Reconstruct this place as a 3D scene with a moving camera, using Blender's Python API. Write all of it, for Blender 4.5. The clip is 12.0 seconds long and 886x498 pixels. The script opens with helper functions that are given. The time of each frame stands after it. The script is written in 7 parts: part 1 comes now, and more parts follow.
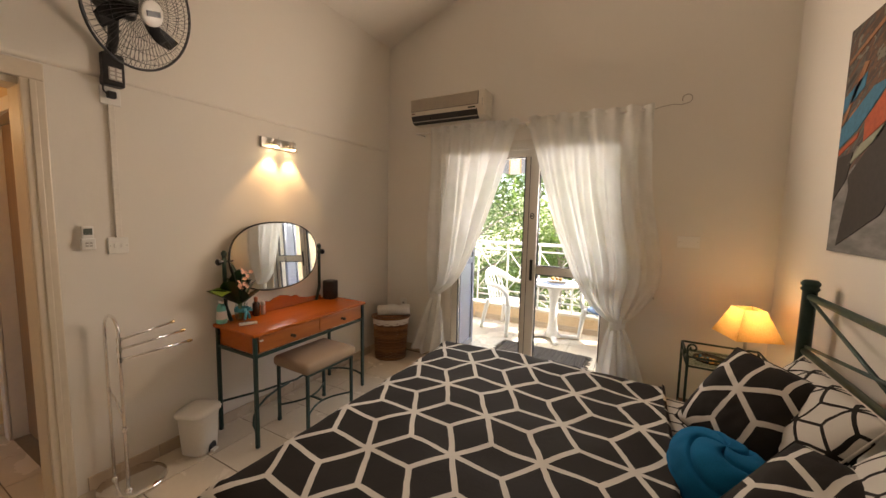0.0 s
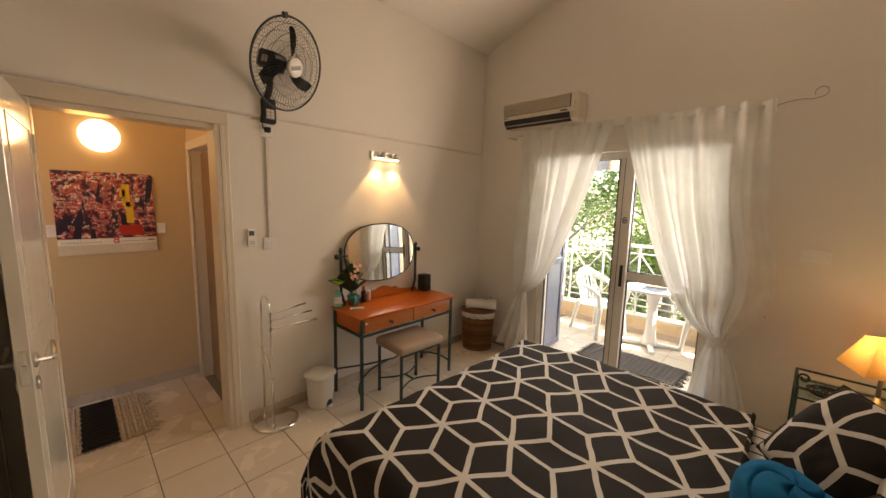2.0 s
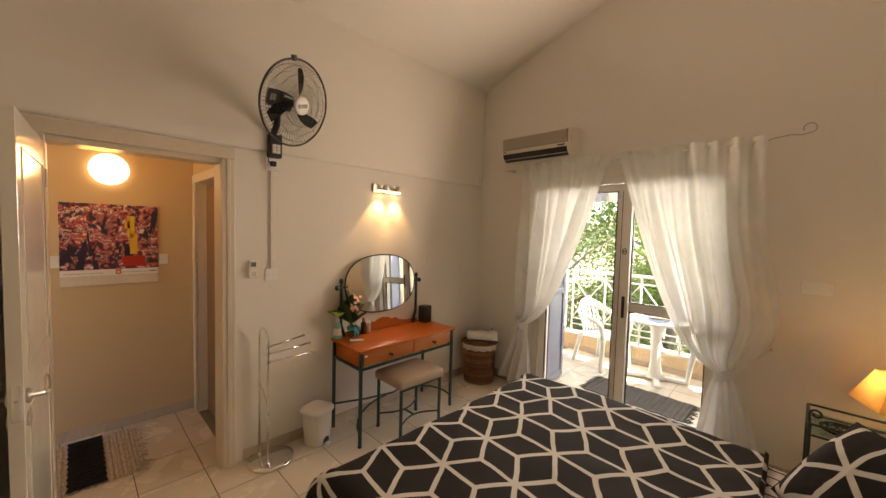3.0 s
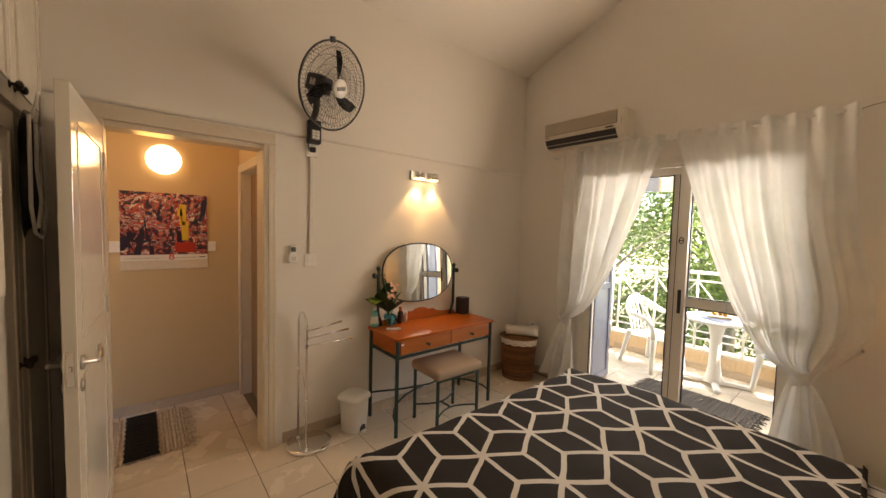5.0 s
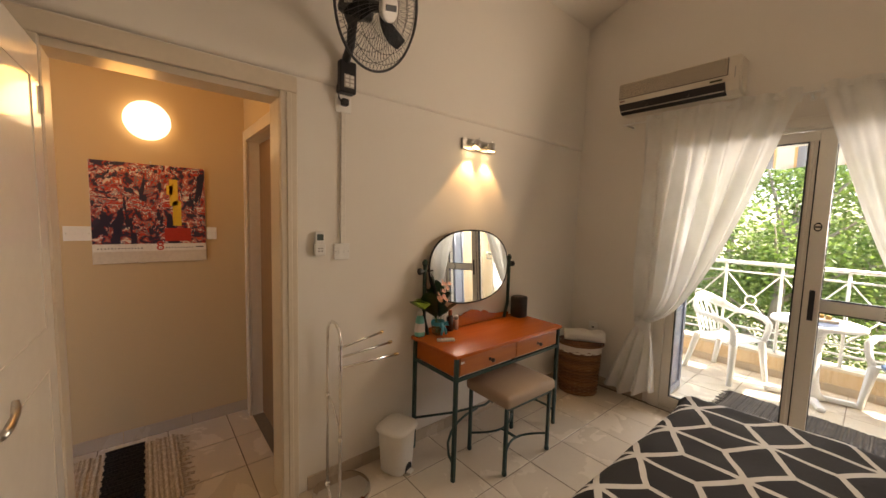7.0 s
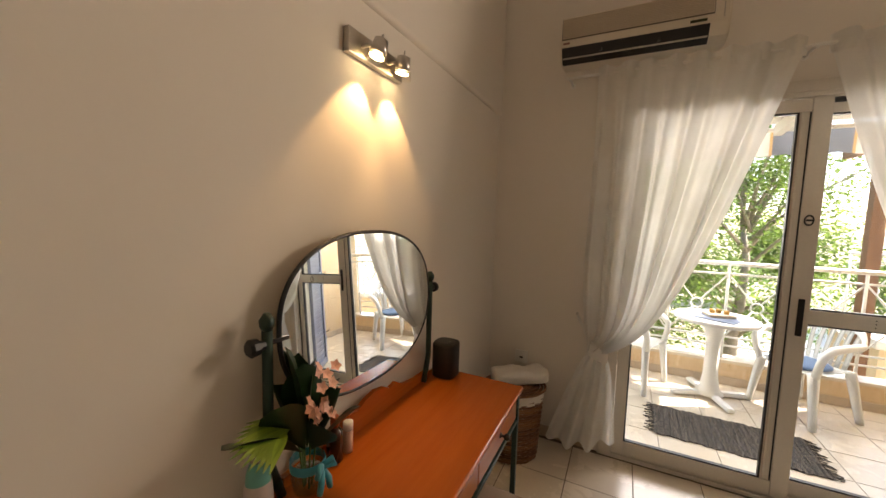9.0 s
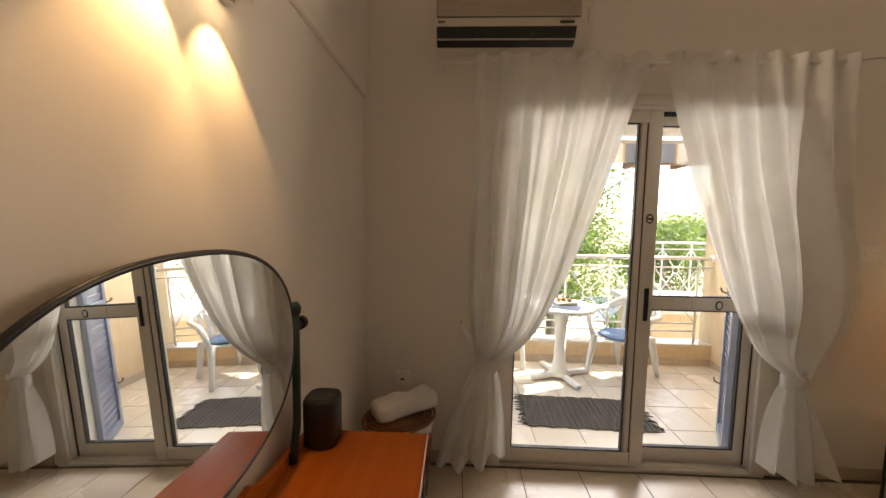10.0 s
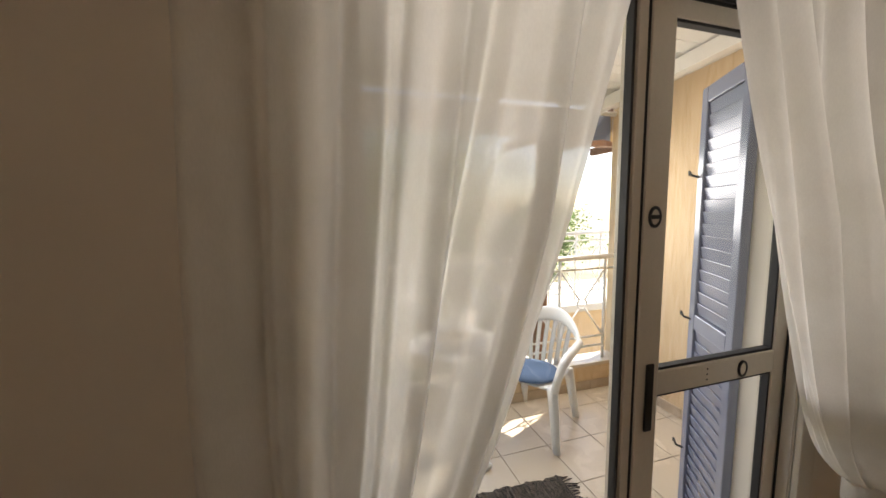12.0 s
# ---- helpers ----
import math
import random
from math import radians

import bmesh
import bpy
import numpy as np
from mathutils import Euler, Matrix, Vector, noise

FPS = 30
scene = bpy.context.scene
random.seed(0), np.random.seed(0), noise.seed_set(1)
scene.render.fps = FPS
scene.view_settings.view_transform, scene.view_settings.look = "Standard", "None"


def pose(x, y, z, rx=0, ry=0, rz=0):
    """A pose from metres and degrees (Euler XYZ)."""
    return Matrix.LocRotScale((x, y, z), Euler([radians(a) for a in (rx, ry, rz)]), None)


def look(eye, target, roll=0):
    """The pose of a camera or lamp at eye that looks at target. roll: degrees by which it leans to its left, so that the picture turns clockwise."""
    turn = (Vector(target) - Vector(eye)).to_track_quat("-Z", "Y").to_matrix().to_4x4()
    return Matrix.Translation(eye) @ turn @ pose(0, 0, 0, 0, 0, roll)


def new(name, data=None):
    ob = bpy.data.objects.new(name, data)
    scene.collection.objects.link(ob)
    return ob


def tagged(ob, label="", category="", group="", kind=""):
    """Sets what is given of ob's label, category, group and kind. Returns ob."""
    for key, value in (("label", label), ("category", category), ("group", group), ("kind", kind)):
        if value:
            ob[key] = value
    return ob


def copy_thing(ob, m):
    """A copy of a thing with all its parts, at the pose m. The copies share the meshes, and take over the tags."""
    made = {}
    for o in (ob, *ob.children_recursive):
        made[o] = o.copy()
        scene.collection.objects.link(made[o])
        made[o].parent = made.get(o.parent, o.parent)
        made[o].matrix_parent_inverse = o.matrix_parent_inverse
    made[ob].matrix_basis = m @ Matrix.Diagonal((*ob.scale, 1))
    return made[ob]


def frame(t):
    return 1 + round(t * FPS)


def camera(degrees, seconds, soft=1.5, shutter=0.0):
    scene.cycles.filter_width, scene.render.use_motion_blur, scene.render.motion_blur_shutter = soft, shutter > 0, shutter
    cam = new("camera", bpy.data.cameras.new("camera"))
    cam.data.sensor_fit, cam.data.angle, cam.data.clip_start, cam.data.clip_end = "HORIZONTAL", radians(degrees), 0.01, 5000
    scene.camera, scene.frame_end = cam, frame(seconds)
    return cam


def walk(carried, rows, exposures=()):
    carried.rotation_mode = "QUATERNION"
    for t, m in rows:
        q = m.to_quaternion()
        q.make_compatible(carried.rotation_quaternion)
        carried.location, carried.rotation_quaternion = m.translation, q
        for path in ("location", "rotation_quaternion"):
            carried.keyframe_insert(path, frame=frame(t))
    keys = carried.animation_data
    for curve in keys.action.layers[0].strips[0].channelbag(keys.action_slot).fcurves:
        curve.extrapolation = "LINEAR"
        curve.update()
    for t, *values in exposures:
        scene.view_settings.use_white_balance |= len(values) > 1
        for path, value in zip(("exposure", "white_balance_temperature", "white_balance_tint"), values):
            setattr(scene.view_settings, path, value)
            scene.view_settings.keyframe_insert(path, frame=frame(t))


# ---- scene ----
cam = camera(101.6, 12.0)
PATH = [
    (0, (-0.273, -0.061, 1.501), (-1.223, 1.689, 1.311), 1.2),
    (0.5, (-0.188, -0.135, 1.557), (-1.346, 1.481, 1.341), 1.3),
    (1, (-0.132, -0.153, 1.596), (-1.414, 1.359, 1.333), 1.3),
    (1.5, (-0.087, -0.173, 1.629), (-1.441, 1.273, 1.351), 1.4),
    (2, (-0.064, -0.17, 1.633), (-1.444, 1.252, 1.368), 1.5),
    (2.5, (-0.059, -0.175, 1.629), (-1.451, 1.25, 1.454), 1.6),
    (3, (-0.059, -0.177, 1.645), (-1.456, 1.251, 1.543), 1.5),
    (3.2, (-0.059, -0.174, 1.635), (-1.459, 1.253, 1.569), 1.6),
    (4.8, (-0.152, -0.125, 1.55), (-1.647, 1.199, 1.448), 1.3),
    (5, (-0.131, -0.123, 1.545), (-1.665, 1.156, 1.436), 1.5),
    (5.5, (-0.15, -0.115, 1.539), (-1.742, 1.086, 1.395), 1.5),
    (6, (-0.383, -0.102, 1.52), (-1.961, 1.116, 1.356), 1.7),
    (6.5, (-0.64, -0.074, 1.513), (-2.191, 1.178, 1.352), 1.5),
    (6.7, (-0.731, -0.058, 1.502), (-2.274, 1.203, 1.338), 1.5),
    (8.3, (-1.604, 0.447, 1.469), (-2.894, 1.965, 1.292), 2.0),
    (8.5, (-1.698, 0.559, 1.459), (-2.883, 2.16, 1.275), 1.9),
    (9, (-1.945, 0.773, 1.472), (-2.833, 2.556, 1.294), 1.6),
    (9.5, (-2.118, 0.954, 1.492), (-2.629, 2.880, 1.319), 1.4),
    (10, (-2.205, 1.102, 1.489), (-2.286, 3.093, 1.32), 0.9),
    (10.5, (-2.128, 1.400, 1.495), (-1.974, 3.386, 1.315), 0.3),
    (11, (-2.068, 1.718, 1.503), (-1.797, 3.691, 1.317), -0.3),
    (11.5, (-2.034, 2.131, 1.540), (-1.609, 4.074, 1.329), -0.1),
    (12, (-1.926, 2.458, 1.529), (-1.338, 4.357, 1.313), -0.7),
]
# seconds, stops, kelvin, tint
EXPOSURES = [(0.0, 2.72, 7000, 18), (2.5, 2.76, 7500, 18), (5.0, 2.78, 7500, 18), (6.5, 2.66, 7400, 18), (8.5, 2.58, 7200, 18), (9.5, 2.26, 7200, 18), (10.5, 2.22, 7200, 18), (11.0, 2.28, 7200, 18), (11.5, 2.16, 7100, 18), (12.0, 1.68, 7000, 18)]
walk(cam, [(t, look(eye, target, roll)) for t, eye, target, roll in PATH], EXPOSURES)
WINDOW_W, SKY_W, HALL_W, SPOT_W, BED_LAMP_W, MIRROR_TILT = 4.3, 13.0, 0.6, 1.6, 0.22, -2.5
# ---------------------------------------------------------------- world and light
SUN_AZ, SUN_EL = radians(65), radians(42)          # azimuth from +y towards +x
world = bpy.data.worlds.new("sky")
scene.world = world
world.use_nodes = True
wn = world.node_tree
sky = wn.nodes.new("ShaderNodeTexSky")
sky.sky_type, sky.sun_disc = 'NISHITA', False
sky.sun_elevation, sky.sun_rotation = SUN_EL, SUN_AZ
wn.nodes["Background"].inputs["Strength"].default_value = 0.15
wn.links.new(sky.outputs["Color"], wn.nodes["Background"].inputs["Color"])
sun = new("sun", bpy.data.lights.new("sun", 'SUN'))
sun.data.energy, sun.data.angle, sun.data.color = 5.0, radians(0.6), (1.0, 0.95, 0.87)
SUN_DIR = Vector((math.sin(SUN_AZ) * math.cos(SUN_EL), math.cos(SUN_AZ) * math.cos(SUN_EL), math.sin(SUN_EL)))
sun.matrix_world = look((0, 0, 0), -SUN_DIR)


def lamp(name, kind, m, energy, color, **more):
    ob = new(name, bpy.data.lights.new(name, kind))
    ob.data.energy, ob.data.color, ob.matrix_world = energy, color, m
    if "size" in more:
        ob.data.shape, ob.data.size, ob.data.size_y = 'RECTANGLE', *more["size"]
    if "radius" in more:
        ob.data.shadow_soft_size = more["radius"]
    if "spot" in more:
        ob.data.spot_size, ob.data.spot_blend = radians(more["spot"]), more["blend"]
    return ob


lamp("window_light", 'AREA', look((-1.15, 2.84, 1.90), (-0.60, 0.3, 2.75)), WINDOW_W, (1.0, 0.86, 0.69), size=(0.95, 0.36))
lamp("balcony_sky", 'AREA', look((-1.05, 5.06, 1.60), (-1.1, 2.6, 0.60)), SKY_W, (0.97, 0.96, 0.94), size=(2.6, 0.6))


# ---------------------------------------------------------------- materials
class Nodes:
    """Small helper to write node sums as calls."""

    def __init__(self, name):
        self.mat = bpy.data.materials.new(name)
        self.mat.use_nodes = True
        self.tree = self.mat.node_tree
        self.bsdf = self.tree.nodes["Principled BSDF"]
        self.out = self.tree.nodes["Material Output"]

    def put(self, socket, value):
        if hasattr(value, "is_linked"):
            self.tree.links.new(value, socket)
        else:
            socket.default_value = value

    def math(self, op, a, b=0.0, c=0.0):
        n = self.tree.nodes.new("ShaderNodeMath")
        n.operation = op
        for s, v in zip(n.inputs, (a, b, c)):
            self.put(s, v)
        return n.outputs[0]

    def coords(self, kind="Object"):
        return self.tree.nodes.new("ShaderNodeTexCoord").outputs[kind]

    def place(self):
        return self.tree.nodes.new("ShaderNodeNewGeometry").outputs["Position"]

    def mapped(self, vec, scale=(1, 1, 1), rot=(0, 0, 0)):
        n = self.tree.nodes.new("ShaderNodeMapping")
        self.put(n.inputs["Vector"], vec)
        n.inputs["Scale"].default_value = scale
        n.inputs["Rotation"].default_value = rot
        return n.outputs[0]

    def noise(self, vec, scale, detail=3.0, rough=0.55, dist=0.0):
        n = self.tree.nodes.new("ShaderNodeTexNoise")
        self.put(n.inputs["Vector"], vec)
        n.inputs["Scale"].default_value, n.inputs["Detail"].default_value = scale, detail
        n.inputs["Roughness"].default_value, n.inputs["Distortion"].default_value = rough, dist
        return n.outputs["Fac"]

    def voronoi(self, vec, scale, out="Color"):
        n = self.tree.nodes.new("ShaderNodeTexVoronoi")
        self.put(n.inputs["Vector"], vec)
        n.inputs["Scale"].default_value = scale
        return n.outputs[out]

    def wave(self, vec, scale, dist=0.0, direction='X', profile='SIN'):
        n = self.tree.nodes.new("ShaderNodeTexWave")
        n.bands_direction, n.wave_profile = direction, profile
        self.put(n.inputs["Vector"], vec)
        n.inputs["Scale"].default_value, n.inputs["Distortion"].default_value = scale, dist
        n.inputs["Detail"].default_value = 2.0
        return n.outputs["Fac"]

    def ramp(self, fac, stops, mode='LINEAR'):
        n = self.tree.nodes.new("ShaderNodeValToRGB")
        n.color_ramp.interpolation = mode
        while len(n.color_ramp.elements) < len(stops):
            n.color_ramp.elements.new(0.5)
        for e, (p, c) in zip(n.color_ramp.elements, stops):
            e.position, e.color = p, (*c, 1)
        self.put(n.inputs["Fac"], fac)
        return n.outputs["Color"]

    def mix(self, fac, a, b, kind='MIX'):
        n = self.tree.nodes.new("ShaderNodeMix")
        n.data_type, n.blend_type = 'RGBA', kind
        self.put(n.inputs[0], fac)
        self.put(n.inputs[6], a if hasattr(a, "is_linked") else (*a, 1))
        self.put(n.inputs[7], b if hasattr(b, "is_linked") else (*b, 1))
        return n.outputs[2]

    def split(self, vec):
        n = self.tree.nodes.new("ShaderNodeSeparateXYZ")
        self.put(n.inputs[0], vec)
        return n.outputs

    def random(self):
        return self.tree.nodes.new("ShaderNodeObjectInfo").outputs["Random"]

    def island(self):
        return self.tree.nodes.new("ShaderNodeNewGeometry").outputs["Random Per Island"]

    def bump(self, height, strength=0.2, distance=0.01):
        n = self.tree.nodes.new("ShaderNodeBump")
        n.inputs["Strength"].default_value, n.inputs["Distance"].default_value = strength, distance
        self.put(n.inputs["Height"], height)
        self.tree.links.new(n.outputs[0], self.bsdf.inputs["Normal"])

    def set(self, **kw):
        for k, v in kw.items():
            s = self.bsdf.inputs[k.replace("_", " ")]
            self.put(s, (*v, 1) if isinstance(v, tuple) and len(v) == 3 and s.type == 'RGBA' else v)
        return self


def plain(name, color, rough=0.5, metal=0.0, grain=60.0, vary=0.12, bump=0.05, large=4.0, **more):
    """A paint, plastic, metal or cloth: a base colour that varies at two scales, with a fine relief."""
    n = Nodes(name)
    p = n.coords()
    fine, wide = n.noise(p, grain, 4), n.noise(p, large, 3)
    f = n.math('ADD', n.math('MULTIPLY', fine, 0.5), n.math('MULTIPLY', wide, 0.5))
    lo = tuple(c * (1 - vary) for c in color)
    hi = tuple(min(1, c * (1 + vary)) for c in color)
    n.set(Base_Color=n.ramp(f, [(0.3, lo), (0.7, hi)]), Metallic=metal,
          Roughness=n.math('ADD', n.math('MULTIPLY', wide, 0.16), rough - 0.08), **more)
    if bump:
        n.bump(fine, bump, 0.004)
    return n.mat


def plaster(name, color, grain=90.0, strength=0.16):
    n = Nodes(name)
    p = n.place()
    wide = n.noise(p, 1.3, 4)
    fine = n.noise(p, grain, 5, 0.6)
    trowel = n.noise(n.mapped(p, (1, 1, 0.5)), 9.0, 3, 0.5, 0.6)
    dark = tuple(c * 0.93 for c in color)
    n.set(Base_Color=n.mix(n.math('MULTIPLY', wide, 0.8), color, dark), Roughness=0.85)
    n.bump(n.math('ADD', n.math('MULTIPLY', fine, 0.25), trowel), strength, 0.006)
    return n.mat


M_WALL = plaster("wall_paint", (0.80, 0.75, 0.68))
M_CEIL = plaster("ceiling_paint", (0.80, 0.755, 0.69))
# cream wall paint with the hall lamp's warm glow put into the colour
M_HALL_LAMPLIT = plaster("hall_paint_lamp_glow", (0.62, 0.45, 0.25))


def render_coat():
    n = Nodes("yellow_render")
    p = n.place()
    streak = n.noise(n.mapped(p, (14, 14, 1.6)), 3.0, 5, 0.65)
    fine = n.noise(p, 120, 4)
    n.set(Base_Color=n.ramp(streak, [(0.3, (0.60, 0.42, 0.24)), (0.52, (0.69, 0.52, 0.33)), (0.75, (0.75, 0.60, 0.42))]), Roughness=0.92)
    n.bump(n.math('ADD', n.math('MULTIPLY', fine, 0.4), streak), 0.5, 0.01)
    return n.mat


def floor_tile(name, color):
    n = Nodes(name)
    p = n.place()
    wide, fine = n.noise(p, 3.0, 5, 0.6, 0.5), n.noise(p, 40, 3)
    base = n.ramp(n.math('ADD', n.math('MULTIPLY', wide, 0.7), n.math('MULTIPLY', fine, 0.3)),
                  [(0.3, tuple(c * 0.9 for c in color)), (0.7, color)])
    r = n.random()
    n.set(Base_Color=n.mix(n.math('MULTIPLY', r, 0.35), base, tuple(c * 0.86 for c in color)),
          Roughness=n.math('ADD', n.math('MULTIPLY', wide, 0.2), 0.16))
    n.bump(wide, 0.06, 0.004)
    return n.mat


M_RENDER = render_coat()
M_TILE = floor_tile("cream_floor_tile", (0.70, 0.61, 0.49))
M_BTILE = floor_tile("balcony_tile", (0.72, 0.63, 0.50))
M_GROUT = plain("grout", (0.19, 0.145, 0.105), 0.9, bump=0.2)
M_SKIRT = floor_tile("skirting_tile", (0.56, 0.45, 0.34))
M_TRIM = plain("cream_gloss_paint", (0.66, 0.57, 0.45), 0.35, grain=30, vary=0.05)
M_DOOR = plain("white_gloss_paint", (0.78, 0.73, 0.64), 0.10, grain=20, vary=0.04, bump=0.02)
M_WARD = plain("wardrobe_gloss", (0.70, 0.64, 0.54), 0.16, grain=25, vary=0.05, bump=0.02)
M_ALU = plain("champagne_aluminium", (0.70, 0.65, 0.57), 0.40, 0.08, grain=80, vary=0.05, bump=0.02)
M_RUBBER = plain("black_rubber", (0.02, 0.02, 0.022), 0.55)
M_BLACK = plain("black_plastic", (0.012, 0.012, 0.014), 0.38, grain=120, vary=0.2)
M_WHITEPL = plain("white_plastic", (0.80, 0.78, 0.74), 0.35, grain=50, vary=0.04, bump=0.02)
M_GREYPL = plain("grey_plastic", (0.45, 0.42, 0.38), 0.4)
M_CHROME = plain("chrome", (0.82, 0.80, 0.77), 0.12, 1.0, vary=0.04, bump=0.0)
M_STEEL = plain("brushed_steel", (0.55, 0.52, 0.48), 0.32, 1.0, grain=150, vary=0.1)
M_BRONZE = plain("dark_bronze_knob", (0.06, 0.045, 0.035), 0.35, 0.7)
M_GREENIRON = plain("dark_green_iron", (0.018, 0.045, 0.036), 0.42, 0.2, grain=90, vary=0.25, bump=0.12)
M_RAIL = plain("white_rail_paint", (0.78, 0.77, 0.74), 0.4, vary=0.05)
M_SHUT = plain("blue_grey_shutter", (0.19, 0.21, 0.29), 0.24, 0.1, vary=0.08)


def wood(name, a, b, axis='Y', rough=0.3, scale=3.0):
    n = Nodes(name)
    p = n.coords()
    sc = {'X': (0.7, 9, 9), 'Y': (9, 0.7, 9), 'Z': (9, 9, 0.7)}[axis]
    g = n.noise(n.mapped(p, sc), scale, 6, 0.62, 0.7)
    fine = n.noise(n.mapped(p, tuple(s * 6 for s in sc)), scale, 3)
    f = n.math('ADD', n.math('MULTIPLY', g, 0.75), n.math('MULTIPLY', fine, 0.25))
    n.set(Base_Color=n.ramp(f, [(0.32, a), (0.66, b)]), Roughness=n.math('ADD', n.math('MULTIPLY', g, 0.10), rough - 0.05), Specular_IOR_Level=0.35)
    n.bump(fine, 0.02, 0.002)
    return n.mat


M_DESKWOOD = wood("orange_cherry_wood", (0.43, 0.092, 0.011), (0.50, 0.122, 0.016), 'Y', 0.24)
M_DARKWOOD = wood("brown_timber", (0.13, 0.06, 0.03), (0.24, 0.12, 0.06), 'Z', 0.6)
M_BROWNDOOR = wood("brown_door_wood", (0.20, 0.11, 0.05), (0.30, 0.17, 0.08), 'Z', 0.4)


def glass(name, tint=(0.96, 0.98, 0.97), rough=0.0):
    n = Nodes(name)
    t = n.tree.nodes.new("ShaderNodeBsdfTransparent")
    t.inputs[0].default_value = (*tint, 1)
    g = n.tree.nodes.new("ShaderNodeBsdfGlossy")
    g.inputs["Roughness"].default_value = rough
    f = n.tree.nodes.new("ShaderNodeLayerWeight")
    f.inputs[0].default_value = 0.5
    gloss = n.math('ADD', n.math('MULTIPLY', n.math('POWER', f.outputs["Facing"], 5.0), 0.75), 0.035)
    m = n.tree.nodes.new("ShaderNodeMixShader")
    n.tree.links.new(gloss, m.inputs[0])
    n.tree.links.new(t.outputs[0], m.inputs[1])
    n.tree.links.new(g.outputs[0], m.inputs[2])
    n.tree.links.new(m.outputs[0], n.out.inputs["Surface"])
    return n.mat


M_GLASS = glass("window_glass")
M_MIRROR = Nodes("mirror_silver").set(Base_Color=(0.9, 0.91, 0.9), Metallic=1.0, Roughness=0.012).mat


def sheer():
    """White voile: it scatters light, lets light through, and shows a little of what lies behind."""
    n = Nodes("white_voile")
    weave = n.noise(n.mapped(n.coords(), (1, 1, 0.35)), 300, 2)
    soft = n.noise(n.coords(), 5, 3)
    col = n.ramp(soft, [(0.3, (0.80, 0.785, 0.74)), (0.7, (0.90, 0.885, 0.85))])
    d = n.tree.nodes.new("ShaderNodeBsdfDiffuse")
    tr = n.tree.nodes.new("ShaderNodeBsdfTranslucent")
    tp = n.tree.nodes.new("ShaderNodeBsdfTransparent")
    n.put(d.inputs[0], col)
    n.put(tr.inputs[0], col)
    m1, m2 = n.tree.nodes.new("ShaderNodeMixShader"), n.tree.nodes.new("ShaderNodeMixShader")
    m1.inputs[0].default_value = 0.44
    n.tree.links.new(d.outputs[0], m1.inputs[1])
    n.tree.links.new(tr.outputs[0], m1.inputs[2])
    n.put(m2.inputs[0], n.math('ADD', n.math('MULTIPLY', weave, 0.09), 0.03))
    n.tree.links.new(m1.outputs[0], m2.inputs[1])
    n.tree.links.new(tp.outputs[0], m2.inputs[2])
    n.tree.links.new(m2.outputs[0], n.out.inputs["Surface"])
    return n.mat


M_VOILE = sheer()


def glow(name, color, strength):
    n = Nodes(name)
    n.set(Base_Color=color, Emission_Color=color, Emission_Strength=strength, Roughness=0.4)
    return n.mat


def rhombus_cloth(name, dark, light, origin, step_i, step_j, width, invert=False):
    """Printed cotton: pale lines along the edges of a rhombus tiling, on dark grey (or the reverse).
    origin: one star of the print; step_i, step_j: the steps to the next stars."""
    n = Nodes(name)
    uv = n.coords("UV")
    weave = n.noise(n.coords(), 500, 2)
    wob = n.noise(n.coords(), 7, 2)
    px, py, _ = n.split(uv)
    w = n.math('MULTIPLY', n.math('SUBTRACT', wob, 0.5), 0.016)
    x = n.math('ADD', n.math('SUBTRACT', px, origin[0]), w)
    y = n.math('ADD', n.math('SUBTRACT', py, origin[1]), w)
    det = step_i[0] * step_j[1] - step_i[1] * step_j[0]
    s = math.sqrt(abs(det) / 2.598)

    def mixed(cx, cy):
        return n.math('ADD', n.math('MULTIPLY', x, cx / det), n.math('MULTIPLY', y, cy / det))
    i, j = mixed(step_j[1], -step_j[0]), mixed(-step_i[1], step_i[0])
    a = n.math('SUBTRACT', i, j)
    b = n.math('ADD', i, n.math('MULTIPLY', j, 2.0))
    lines = None
    for across, along in ((b, lambda k: n.math('SUBTRACT', a, k)), (a, lambda k: n.math('SUBTRACT', k, b)),
                          (n.math('ADD', a, b), lambda k: n.math('ADD', k, b))):
        k = n.math('ROUND', across)
        d = n.math('MULTIPLY', n.math('ABSOLUTE', n.math('SUBTRACT', across, k)), 0.8660254 * s)
        pos = n.math('FLOORED_MODULO', along(k), 3.0)
        gap = n.math('MULTIPLY', n.math('GREATER_THAN', pos, 1.0), n.math('LESS_THAN', pos, 2.0))
        on = n.math('MULTIPLY', n.math('LESS_THAN', d, width / 2), n.math('SUBTRACT', 1.0, gap))
        lines = on if lines is None else n.math('MAXIMUM', lines, on)
    dk = n.mix(weave, tuple(c * 0.75 for c in dark), tuple(c * 1.25 for c in dark))
    lt = n.mix(weave, tuple(c * 0.92 for c in light), light)
    n.set(Base_Color=n.mix(lines, lt if invert else dk, dk if invert else lt), Roughness=0.85, Specular_IOR_Level=0.25)
    n.bump(n.math('ADD', n.math('MULTIPLY', weave, 0.3), n.noise(n.coords(), 22, 4, 0.6, 1.0)), 0.25, 0.008)
    return n.mat


